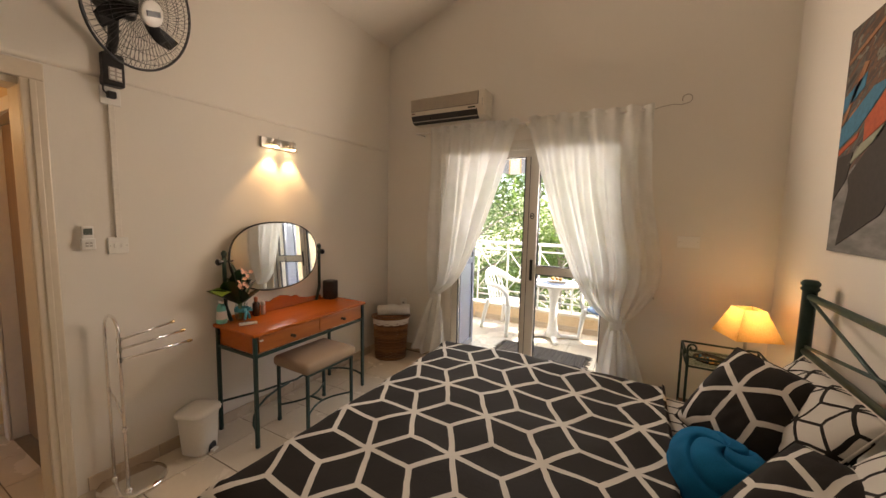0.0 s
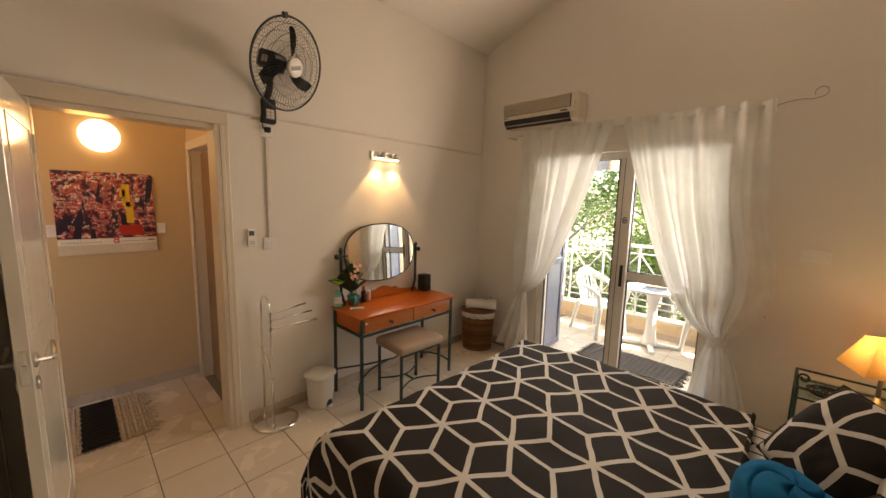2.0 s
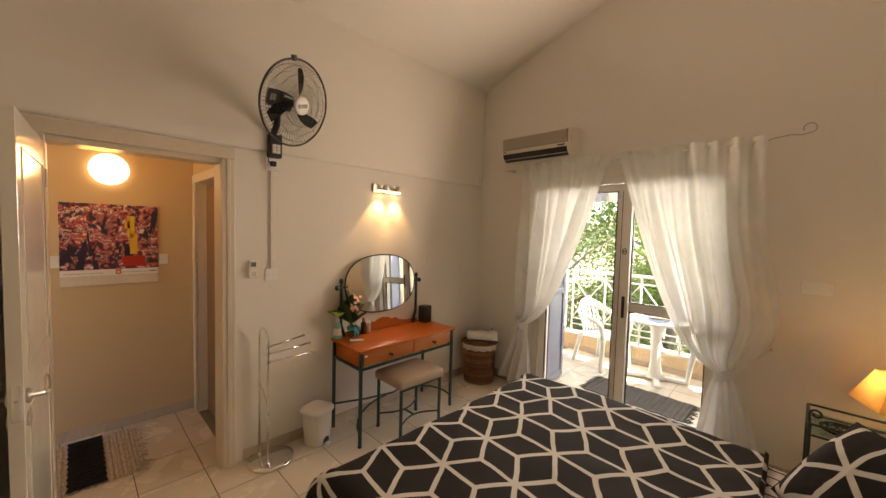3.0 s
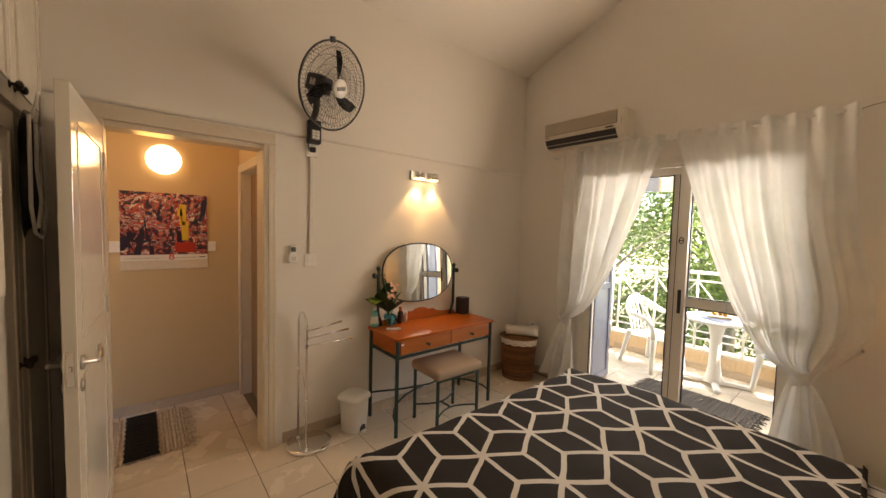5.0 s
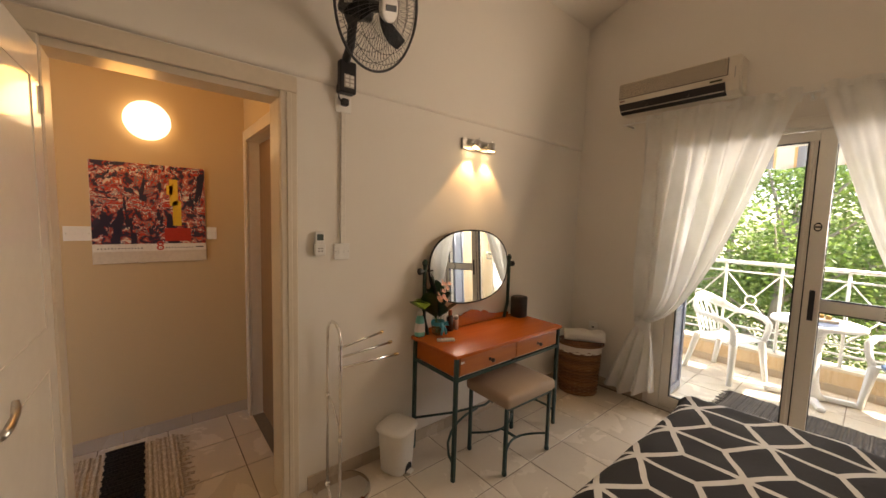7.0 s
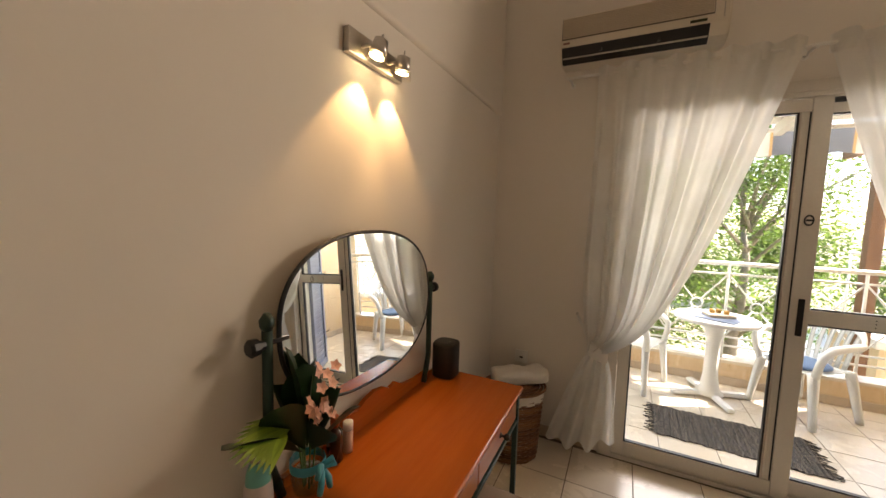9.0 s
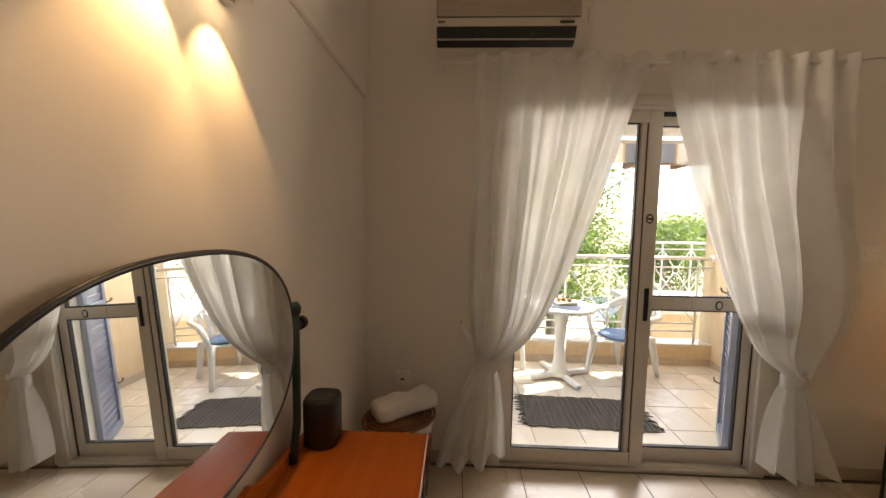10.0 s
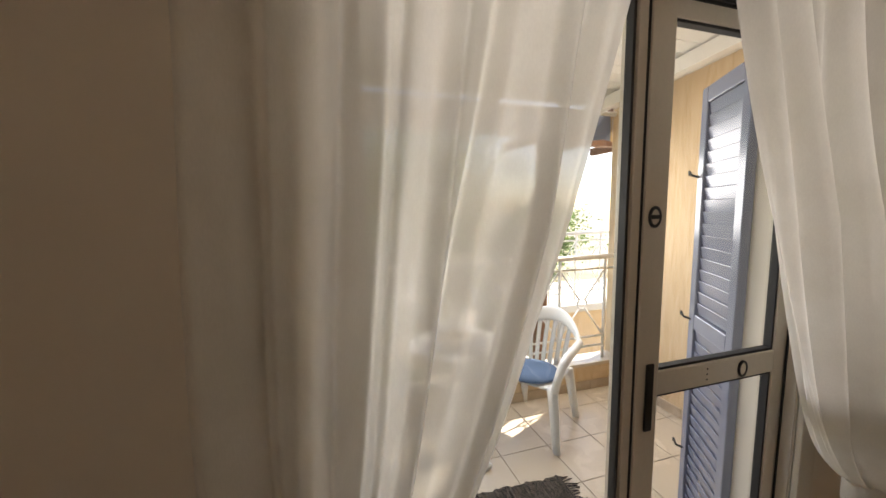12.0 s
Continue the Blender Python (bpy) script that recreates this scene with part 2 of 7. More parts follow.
DARK, PALE = (0.020, 0.0165, 0.0145), (0.66, 0.63, 0.59)
M_DUVET = rhombus_cloth("printed_duvet", DARK, PALE, (-1.1212, 1.2573), (0.3008, 0.1213), (0.0121, 0.3004), 0.022)
M_SHEET = rhombus_cloth("printed_sheet", DARK, PALE, (0.0, 0.0), (0.14, 0.0735), (0.0, 0.147), 0.011, True)
M_BLUE = plain("turquoise_fleece", (0.002, 0.125, 0.29), 0.95, grain=250, vary=0.25, bump=0.2, Specular_IOR_Level=0.15)
M_TOWEL = plain("white_towelling", (0.78, 0.75, 0.70), 0.95, grain=400, vary=0.08, bump=0.6)
M_STOOL = plain("taupe_suede", (0.37, 0.27, 0.19), 0.9, grain=200, vary=0.1, bump=0.15)
M_CUSHION = plain("blue_grey_cushion", (0.10, 0.16, 0.27), 0.9, grain=150, vary=0.15, bump=0.3)


# ---------------------------------------------------------------- building
def part(name, bm, material, parent=None, label="", smooth=False):
    """Links a bmesh as one mesh object under a thing or a part."""
    me = bpy.data.meshes.new(name)
    bm.normal_update()
    bm.to_mesh(me)
    bm.free()
    me.materials.append(material)
    if smooth:
        for p in me.polygons:
            p.use_smooth = True
    ob = new(name, me)
    if parent is not None:
        ob.parent = parent
    if label:
        tagged(ob, label)
    return ob


def thing(name, label, category, group="", m=None, kind=""):
    ob = new(name)
    ob.empty_display_size = 0.1
    if m is not None:
        ob.matrix_basis = m
    return tagged(ob, label, category, group, kind)


def box(x0, x1, y0, y1, z0, z1, bevel=0.0, bm=None, segs=2):
    bm = bm or bmesh.new()
    r = bmesh.ops.create_cube(bm, size=1.0, matrix=Matrix.Translation(((x0 + x1) / 2, (y0 + y1) / 2, (z0 + z1) / 2))
                              @ Matrix.Diagonal((abs(x1 - x0), abs(y1 - y0), abs(z1 - z0), 1)))
    if bevel:
        edges = {e for v in r["verts"] for e in v.link_edges}
        bmesh.ops.bevel(bm, geom=list(edges), offset=bevel, segments=segs, affect='EDGES', profile=0.5)
    return bm


def lathe(profile, n=24, bm=None, m=None, caps=True):
    """Turned shape about z; profile is a run of (radius, height)."""
    bm = bm or bmesh.new()
    m = m or Matrix()
    rings = [[bm.verts.new(m @ Vector((r * math.cos(2 * math.pi * i / n), r * math.sin(2 * math.pi * i / n), z))) for i in range(n)] for r, z in profile]
    for a, b in zip(rings, rings[1:]):
        for i in range(n):
            bm.faces.new((a[i], a[(i + 1) % n], b[(i + 1) % n], b[i]))
    if caps:
        bm.faces.new(rings[0][::-1])
        bm.faces.new(rings[-1])
    return bm


def tube(points, radius, n=8, bm=None, closed=False, taper=None):
    """A round bar along a run of points."""
    bm = bm or bmesh.new()
    pts = [Vector(p) for p in points]
    rings, up = [], None
    for i, p in enumerate(pts):
        a = pts[i - 1] if (i or closed) else p
        b = pts[(i + 1) % len(pts)] if (i < len(pts) - 1 or closed) else p
        d = (b - a).normalized()
        if up is None:
            up = d.orthogonal().normalized()
        up = (up - d * up.dot(d)).normalized()
        side = d.cross(up)
        r = radius if taper is None else radius * taper[i]
        rings.append([bm.verts.new(p + r * (math.cos(2 * math.pi * k / n) * up + math.sin(2 * math.pi * k / n) * side)) for k in range(n)])
    pairs = list(zip(rings, rings[1:])) + ([(rings[-1], rings[0])] if closed else [])
    for a, b in pairs:
        for k in range(n):
            bm.faces.new((a[k], a[(k + 1) % n], b[(k + 1) % n], b[k]))
    if not closed:
        bm.faces.new(rings[0][::-1])
        bm.faces.new(rings[-1])
    bmesh.ops.recalc_face_normals(bm, faces=bm.faces)
    return bm


def bar(a, b, w, h=None, bm=None):
    """A square bar from a to b."""
    h = h or w
    a, b = Vector(a), Vector(b)
    d = b - a
    m = Matrix.Translation((a + b) / 2) @ d.to_track_quat('Z', 'Y').to_matrix().to_4x4() @ Matrix.Diagonal((w, h, d.length, 1))
    bm = bm or bmesh.new()
    bmesh.ops.create_cube(bm, size=1.0, matrix=m)
    return bm


def arc(c, r, a0, a1, n, axis='z', rz=None):
    """Points on an arc about c."""
    out = []
    for i in range(n + 1):
        a = radians(a0 + (a1 - a0) * i / n)
        u, v = r * math.cos(a), (rz or r) * math.sin(a)
        out.append({'z': (c[0] + u, c[1] + v, c[2]), 'x': (c[0], c[1] + u, c[2] + v), 'y': (c[0] + u, c[1], c[2] + v)}[axis])
    return out


def grid(nu, nv, f, bm=None, closed_u=False, uv=None):
    """A surface from f(u, v), u and v from 0 to 1."""
    bm = bm or bmesh.new()
    rows = [[bm.verts.new(f(i / nu, j / nv)) for i in range(nu if closed_u else nu + 1)] for j in range(nv + 1)]
    layer = bm.loops.layers.uv.verify() if uv else None
    for j in range(nv):
        for i in range(nu):
            k = (i + 1) % len(rows[0])
            fc = bm.faces.new((rows[j][i], rows[j][k], rows[j + 1][k], rows[j + 1][i]))
            if uv:
                for lp, (a, b) in zip(fc.loops, ((i, j), (i + 1, j), (i + 1, j + 1), (i, j + 1))):
                    lp[layer].uv = uv(a / nu, b / nv)
    return bm


def structure(name, bm, material, label, category, smooth=False):
    return tagged(part(name, bm, material, smooth=smooth), label, category, kind="structure")


# ---------------------------------------------------------------- the room
XL, XR, YW, YB = -2.75, 0.565, 3.20, -1.25        # left wall, bed wall, window wall, back wall
DOOR0, DOOR1, DOORH = -0.303, 0.527, 2.075         # bedroom door opening in the left wall
WX0, WX1, WH = -1.965, -0.43, 2.167                # sliding door opening in the window wall
EAVE, SLOPE = 3.24, 0.372


def wall_with_hole(name, axis, face, thick, u0, u1, top, hole, mat, label):
    """A wall with one opening down to the floor, as three butted blocks in one mesh."""
    h0, h1, ht = hole
    bm = bmesh.new()
    for a, b, z0, z1 in ((u0, h0, 0, top), (h1, u1, 0, top), (h0, h1, ht, top)):
        if axis == 'x':
            box(face, face + thick, a, b, z0, z1, bm=bm)
        else:
            box(a, b, face, face + thick, z0, z1, bm=bm)
    return structure(name, bm, mat, label, "wall")


TOP = 4.9
wall_with_hole("wall_west", 'x', XL, -0.14, YB, YW + 0.25, TOP, (DOOR0, DOOR1, DOORH), M_WALL, "cream painted plaster wall with a doorway to the hall")
wall_with_hole("wall_north", 'y', YW, 0.25, XL, XR, TOP, (WX0, WX1, WH), M_WALL, "cream painted plaster wall with the balcony door opening")
structure("wall_east", box(XR, XR + 0.2, YB, YW + 0.25, 0, TOP), M_WALL, "cream painted plaster wall behind the bed", "wall")
structure("wall_south", box(XL, XR, YB - 0.2, YB, 0, TOP), M_WALL, "cream painted plaster wall", "wall")
structure("trim_beam", box(XL - 0.03, XL + 0.024, YB, YW, 2.160, EAVE + 0.1, bevel=0.023, segs=6), M_WALL, "plastered beam standing proud of the wall", "beam", smooth=True)


def ceiling():
    """Sloping ceiling, rising from the left wall to a ridge, then falling to the bed wall."""
    bm = bmesh.new()
    xm = 0.2
    prof = [(XL - 0.1, EAVE - 0.1 * SLOPE), (xm, EAVE + (xm - XL) * SLOPE), (XR + 0.1, EAVE + (xm - XL) * SLOPE - 0.2)]
    lo = [[bm.verts.new((x, y, z)) for x, z in prof] for y in (YB - 0.1, YW + 0.1)]
    hi = [[bm.verts.new((x, y, z + 0.12)) for x, z in prof] for y in (YB - 0.1, YW + 0.1)]
    for i in range(2):
        bm.faces.new((lo[0][i], lo[1][i], lo[1][i + 1], lo[0][i + 1]))
        bm.faces.new((hi[0][i], hi[0][i + 1], hi[1][i + 1], hi[1][i]))
        for k in range(2):
            bm.faces.new((lo[k][i], lo[k][i + 1], hi[k][i + 1], hi[k][i]))
    bm.faces.new((lo[0][0], lo[1][0], hi[1][0], hi[0][0]))
    bm.faces.new((lo[0][2], hi[0][2], hi[1][2], lo[1][2]))
    bmesh.ops.recalc_face_normals(bm, faces=bm.faces)
    return structure("ceiling", bm, M_CEIL, "cream painted sloping ceiling", "ceiling")


ceiling()
# hall behind the doorway
HX, HY = -3.86, 0.56
# the walls' orange tone is lamp glow held in their material colour
structure("wall_hall_back", box(HX - 0.15, HX, -2.2, HY + 0.2, 0, 2.6), M_HALL_LAMPLIT, "cream hall wall with warm lamp glow in its colour", "wall")
structure("wall_hall_end", box(HX, XL - 0.14, -2.35, -2.2, 0, 2.6), M_HALL_LAMPLIT, "cream hall wall", "wall")
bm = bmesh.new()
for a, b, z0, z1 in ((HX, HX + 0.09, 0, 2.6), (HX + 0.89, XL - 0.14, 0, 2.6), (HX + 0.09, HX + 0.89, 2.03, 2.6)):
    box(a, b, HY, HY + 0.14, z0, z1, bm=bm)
structure("wall_hall_side", bm, M_HALL_LAMPLIT, "cream hall wall with a doorway", "wall")
structure("ceiling_hall", box(HX - 0.15, XL - 0.14, -2.35, HY + 0.2, 2.6, 2.7), M_CEIL, "cream hall ceiling", "ceiling")
FLOOR = structure("floor", box(HX - 0.2, XR + 0.2, -2.4, YW + 0.05, -0.06, -0.004), M_GROUT, "cream ceramic tiled floor with dark joints", "floor")
# balcony, one step below the room
BX0, BX1, BY, BZ = -2.42, 0.515, 4.975, -0.05
BALC = structure("floor_balcony", box(BX0 - 0.2, BX1 + 0.2, YW + 0.25, BY + 0.16, BZ - 0.2, BZ - 0.004), M_GROUT, "cream tiled balcony floor in sun and shade", "floor")
structure("wall_outer_step", box(WX0 - 0.2, WX1 + 0.2, YW + 0.06, YW + 0.25, BZ - 0.2, -0.006), M_BTILE, "tiled threshold under the balcony door", "threshold")


def skirting(name, a, b, side, n, parent_label):
    """A run of skirting tiles along a wall; side is the way that they stand proud."""
    a, b, side = Vector(a), Vector(b), Vector(side)
    d = (b - a) / n
    run = thing(name, parent_label, "skirting", kind="structure")
    run.location = a
    for i in range(n):
        p, q = d * i + d.normalized() * 0.0015, d * (i + 1) - d.normalized() * 0.0015
        lo, hi = Vector((min(p.x, q.x), min(p.y, q.y), 0)), Vector((max(p.x, q.x), max(p.y, q.y), 0))
        s = side * 0.009
        part("skirting_tile", box(min(lo.x, lo.x + s.x), max(hi.x, hi.x + s.x), min(lo.y, lo.y + s.y), max(hi.y, hi.y + s.y), 0, 0.078, 0.002, segs=1), M_SKIRT, run)


skirting("baseboard_west", (XL, 0.62, 0), (XL, YW, 0), (1, 0, 0), 8, "beige ceramic skirting tiles along the wall")
skirting("baseboard_north_a", (XL + 0.01, YW, 0), (WX0 - 0.09, YW, 0), (0, -1, 0), 2, "beige ceramic skirting tiles beside the balcony door")
skirting("baseboard_north_b", (WX1 + 0.09, YW, 0), (XR, YW, 0), (0, -1, 0), 3, "beige ceramic skirting tiles beside the balcony door")
skirting("baseboard_hall", (HX, -1.6, 0), (HX, HY, 0), (1, 0, 0), 6, "beige ceramic skirting tiles in the hall")


# ---------------------------------------------------------------- bedroom door
def bedroom_door():
    fr = thing("door_1", "cream glossy door standing open into the room", "door", kind="structure")
    y0, y1, zt = DOOR0 + 0.003, DOOR1 - 0.003, DOORH - 0.003
    bm = bmesh.new()
    for a, b, z0, z1 in ((y0, y0 + 0.03, 0, zt), (y1 - 0.03, y1, 0, zt), (y0 + 0.03, y1 - 0.03, zt - 0.03, zt)):
        box(XL - 0.139, XL - 0.001, a, b, z0, z1, bm=bm)
    part("lining", bm, M_TRIM, fr)
    for side, x0, x1 in ((1, XL + 0.002, XL + 0.022), (-1, XL - 0.162, XL - 0.142)):
        for a, b, z0, z1 in ((y0 - 0.050, y0 + 0.03, 0, zt), (y1 - 0.03, y1 + 0.050, 0, zt), (y0 - 0.050, y1 + 0.050, zt, zt + 0.078)):
            part("architrave", box(x0, x1, a, b, z0, z1, 0.006), M_TRIM, fr, "cream painted architrave")
            if side == 1 and z1 - z0 > 1:
                part("architrave_bead", box(x1 - 0.002, x1 + 0.006, (a + b) / 2 - 0.012, (a + b) / 2 + 0.012, z0, z1, 0.004), M_TRIM, fr)
    return fr


bedroom_door()


def lever_handle(parent, x, z, face, sgn, mirror=1):
    """Lever on a round rose, with a lock rose below."""
    m = Matrix.Translation((x, face, z)) @ Euler((radians(-90 * sgn), 0, 0)).to_matrix().to_4x4()
    h = part("handle", lathe([(0.0265, 0), (0.0265, 0.007), (0.022, 0.010), (0.009, 0.012), (0.009, 0.045)], 18, m=m), M_STEEL, parent, "brushed steel lever handle", smooth=True)
    y = face + sgn * 0.045
    part("lever", tube([(x, y, z), (x + 0.03 * mirror, y + sgn * 0.003, z), (x + 0.09 * mirror, y, z + 0.004), (x + 0.115 * mirror, y - sgn * 0.004, z + 0.016), (x + 0.122 * mirror, y - sgn * 0.006, z + 0.030)],
                       0.009, 10, taper=[1, 1, 0.95, 1.0, 0.7]), M_STEEL, h, smooth=True)
    m2 = Matrix.Translation((x, face, z - 0.085)) @ Euler((radians(-90 * sgn), 0, 0)).to_matrix().to_4x4()
    part("lock_rose", lathe([(0.0255, 0), (0.0255, 0.007), (0.02, 0.010), (0.007, 0.010), (0.006, 0.004)], 18, m=m2), M_STEEL, parent, smooth=True)


def door_leaf():
    leaf = thing("door_leaf", "cream gloss painted door leaf open against the wardrobe", "door", m=pose(XL + 0.03, -0.273, 0.008, 0, 0, -2.8))
    w, h, t = 0.755, 2.02, 0.04
    part("slab", box(0, w, -t, 0, 0, h, 0.002, segs=1), M_DOOR, leaf)
    for z0, z1 in ((0.14, 0.94), (1.08, 1.90)):
        bm = bmesh.new()
        for a, b, c, d in ((0.10, w - 0.10, z0, z0 + 0.006), (0.10, w - 0.10, z1 - 0.006, z1), (0.10, 0.106, z0, z1), (w - 0.106, w - 0.10, z0, z1)):
            box(a, b, -0.001, 0.003, c, d, bm=bm)
        part("panel_bead", bm, M_DOOR, leaf)
    lever_handle(leaf, w - 0.055, 1.0, 0.0, 1, -1)
    lever_handle(leaf, w - 0.055, 1.0, -t, -1, -1)
    part("latch_plate", box(w, w + 0.0015, -0.031, -0.009, 0.93, 1.06, 0.001, segs=1), M_CHROME, leaf, "chrome latch plate")
    part("latch", box(w + 0.001, w + 0.011, -0.026, -0.014, 0.985, 1.005, 0.002, segs=1), M_CHROME, leaf)
    for z in (0.25, 1.05, 1.80):
        part("hinge", lathe([(0.007, z), (0.007, z + 0.09)], 10, m=Matrix.Translation((-0.008, 0.002, 0))), M_TRIM, leaf)
    return leaf


door_leaf()


def knob(parent, x, y, z, way=(0, 1, 0), r=0.017):
    q = Vector(way).to_track_quat('Z', 'Y').to_matrix().to_4x4()
    prof = [(r * 0.9, 0), (r * 0.75, 0.003), (r * 0.35, 0.006), (r * 0.35, 0.014), (r * 0.8, 0.018), (r, 0.025), (r * 0.85, 0.033), (r * 0.3, 0.037)]
    return part("knob", lathe(prof, 14, m=Matrix.Translation((x, y, z)) @ q), M_BRONZE, parent, "dark bronze knob", smooth=True)


def wardrobe():
    x0, x1, yf = -2.735, -1.66, -0.505
    wd = thing("wardrobe", "cream gloss built-in wardrobe behind the open door", "wardrobe", m=pose(0, 0, 0))
    part("body", box(x0, x1, YB + 0.01, yf, 0, 2.78, 0.004), M_WARD, wd)
    for a, b, kx in ((x0 + 0.01, -2.203, -2.235), (-2.197, x1 - 0.01, -2.165)):
        for z0, z1, kz in ((0.08, 1.935, 0.99), (1.965, 2.75, 2.03)):
            d = part("door", box(a, b, yf + 0.001, yf + 0.021, z0, z1, 0.003), M_WARD, wd, "glossy cream wardrobe door")
            bm = bmesh.new()
            i = 0.07
            for p, q, r, s in ((a + i, b - i, z0 + i, z0 + i + 0.012), (a + i, b - i, z1 - i - 0.012, z1 - i), (a + i, a + i + 0.012, z0 + i, z1 - i), (b - i - 0.012, b - i, z0 + i, z1 - i)):
                box(p, q, yf + 0.018, yf + 0.027, r, s, bm=bm)
            part("moulding", bm, M_WARD, d)
            knob(d, kx, yf + 0.021, kz)
    return wd


wardrobe()


def nook():
    x0, x1, yf = -1.655, -0.85, -0.505
    nk = thing("dressing_nook_cabinet", "cream fitted cabinet with an open recess beside wardrobe", "cabinet", m=pose(0, 0, 0))
    part("upper_cabinet", box(x0 + 0.04, x1, YB + 0.01, yf + 0.10, 1.335, 2.78, 0.006), M_WARD, nk)
    part("base_cabinet", box(x0, x1, YB + 0.01, yf, 0, 0.83, 0.004), M_WARD, nk)
    part("top", box(x0, x1, YB + 0.01, yf + 0.02, 0.831, 0.861, 0.006), M_WARD, nk)
    part("back_panel", box(x0, x1, YB + 0.01, YB + 0.03, 0.862, 1.334), M_TRIM, nk)
    return nk


nook()


def garment_bag():
    """Sheer black bag with pale binding, hung by its loops from the wardrobe knobs."""
    bag = thing("garment_bag", "sheer black bag with white binding hanging from wardrobe knobs", "bag", m=pose(-2.27, -0.47, 1.49))
    n = Nodes("black_net")
    n.set(Base_Color=(0.02, 0.02, 0.022), Roughness=0.7, Alpha=0.75)

    def shape(u, v):
        a = 2 * math.pi * u
        w = 0.10 + 0.05 * math.sin(math.pi * v) + 0.014 * math.sin(5 * a + 6 * v)
        return Vector((w * math.cos(a), 0.012 + 0.012 * math.sin(a) * (1 + 0.4 * math.sin(9 * v)), 0.44 * v + 0.02 * math.sin(a * 2)))
    part("net", grid(28, 14, shape, closed_u=True), n.mat, bag, smooth=True)
    for s in (-1, 1):
        part("binding", tube([(s * 0.10, 0.03, 0.44), (s * 0.125, 0.033, 0.33), (s * 0.145, 0.036, 0.2), (s * 0.14, 0.034, 0.1), (s * 0.08, 0.034, 0.0)], 0.006, 6), M_WHITEPL, bag, "white cloth binding", smooth=True)
        part("loop", tube([(s * 0.08, 0.03, 0.43), (s * 0.05, 0.04, 0.49), (s * 0.03, 0.045, 0.545)], 0.005, 6), M_WHITEPL, bag, smooth=True)
    part("binding", tube([(-0.08, 0.034, 0.0), (0.0, 0.038, -0.02), (0.08, 0.034, 0.0)], 0.006, 6), M_WHITEPL, bag, smooth=True)
    part("binding", tube([(0.03, 0.036, 0.42), (0.06, 0.04, 0.25), (0.01, 0.042, 0.12), (0.07, 0.04, 0.02)], 0.006, 6), M_WHITEPL, bag, smooth=True)
    return bag


garment_bag()


# ---------------------------------------------------------------- hall
def hall_calendar():
    """Wall calendar: a splashed sheet in reds over a white date strip with the month's number."""
    c = thing("wall_calendar", "large splashed red and black calendar on hall wall", "calendar", m=pose(HX + 0.004, 0.027, 1.495))
    part("back_board", box(0, 0.010, -0.285, 0.285, -0.335, 0.285, 0.002, segs=1), plain("cream_card", (0.66, 0.58, 0.46), 0.6), c)
    n = Nodes("splashed_print")
    p = n.coords()
    warp = n.noise(p, 14, 4, 0.6)
    v = n.voronoi(n.mapped(p, (1, 1, 1.3)), 26)
    s1 = n.noise(p, 17, 4, 0.58, 1.2)
    s2 = n.noise(n.mapped(p, (1, 0.8, 1.1)), 22, 4, 0.56, 1.4)
    s3 = n.noise(n.mapped(p, (1, 1.4, 0.45)), 8, 3, 0.5, 0.8)
    r, _, _ = n.split(v)
    base = n.ramp(s1, [(0.0, (0.02, 0.02, 0.05)), (0.34, (0.035, 0.02, 0.05)), (0.455, (0.45, 0.03, 0.02)), (0.50, (0.20, 0.19, 0.19)), (0.535, (0.58, 0.09, 0.04)), (0.585, (0.72, 0.64, 0.55))], 'CONSTANT')
    spl = n.ramp(s2, [(0.0, (0.03, 0.03, 0.06)), (0.455, (0.50, 0.04, 0.02)), (0.495, (0.74, 0.68, 0.60)), (0.53, (0.20, 0.20, 0.22)), (0.57, (0.55, 0.05, 0.03))], 'CONSTANT')
    mixed = n.mix(n.math('GREATER_THAN', warp, 0.52), base, spl)
    dk = n.mix(n.math('LESS_THAN', s3, 0.43), mixed, (0.02, 0.014, 0.04))
    n.set(Base_Color=dk, Roughness=0.3)
    part("print", box(0.011, 0.013, -0.283, 0.283, -0.215, 0.284), n.mat, c, "splashed print in red, black and white")
    yel = plain("yellow_ink", (0.75, 0.50, 0.05), 0.35)
    bm = bmesh.new()
    for y0, y1, z0, z1 in ((0.09, 0.135, 0.03, 0.20), (0.105, 0.15, -0.10, 0.06), (0.075, 0.11, 0.10, 0.16)):
        box(0.0135, 0.0145, y0, y1, z0, z1, 0.0004, bm=bm, segs=1)
    part("yellow_patch", bm, yel, c, "yellow painted patch")
    part("red_patch", box(0.0135, 0.0145, 0.06, 0.20, -0.20, -0.115), plain("red_ink", (0.45, 0.03, 0.02), 0.35), c)
    part("date_strip", box(0.011, 0.0132, -0.283, 0.283, -0.262, -0.217), plain("white_paper", (0.78, 0.74, 0.66), 0.5), c, "white strip of dates")
    ink = plain("grey_ink", (0.15, 0.13, 0.12), 0.6)
    bm = bmesh.new()
    for i in range(31):
        if not 14 <= i <= 17:
            y = -0.262 + i * 0.0155
            box(0.0134, 0.0139, y, y + 0.006, -0.246, -0.240, bm=bm)
    box(0.0134, 0.0139, 0.225, 0.268, -0.244, -0.236, bm=bm)
    tagged(part("dates", bm, ink, c), kind="stuff")
    txt = bpy.data.curves.new("month_number", 'FONT')
    txt.body, txt.size, txt.extrude, txt.align_x, txt.align_y = "8", 0.085, 0.0006, 'CENTER', 'CENTER'
    txt.materials.append(plain("red_number", (0.55, 0.05, 0.03), 0.4))
    o = new("month_number", txt)
    o.parent, o.matrix_basis = c, pose(0.0146, 0.035, -0.232, 90, 0, 90)
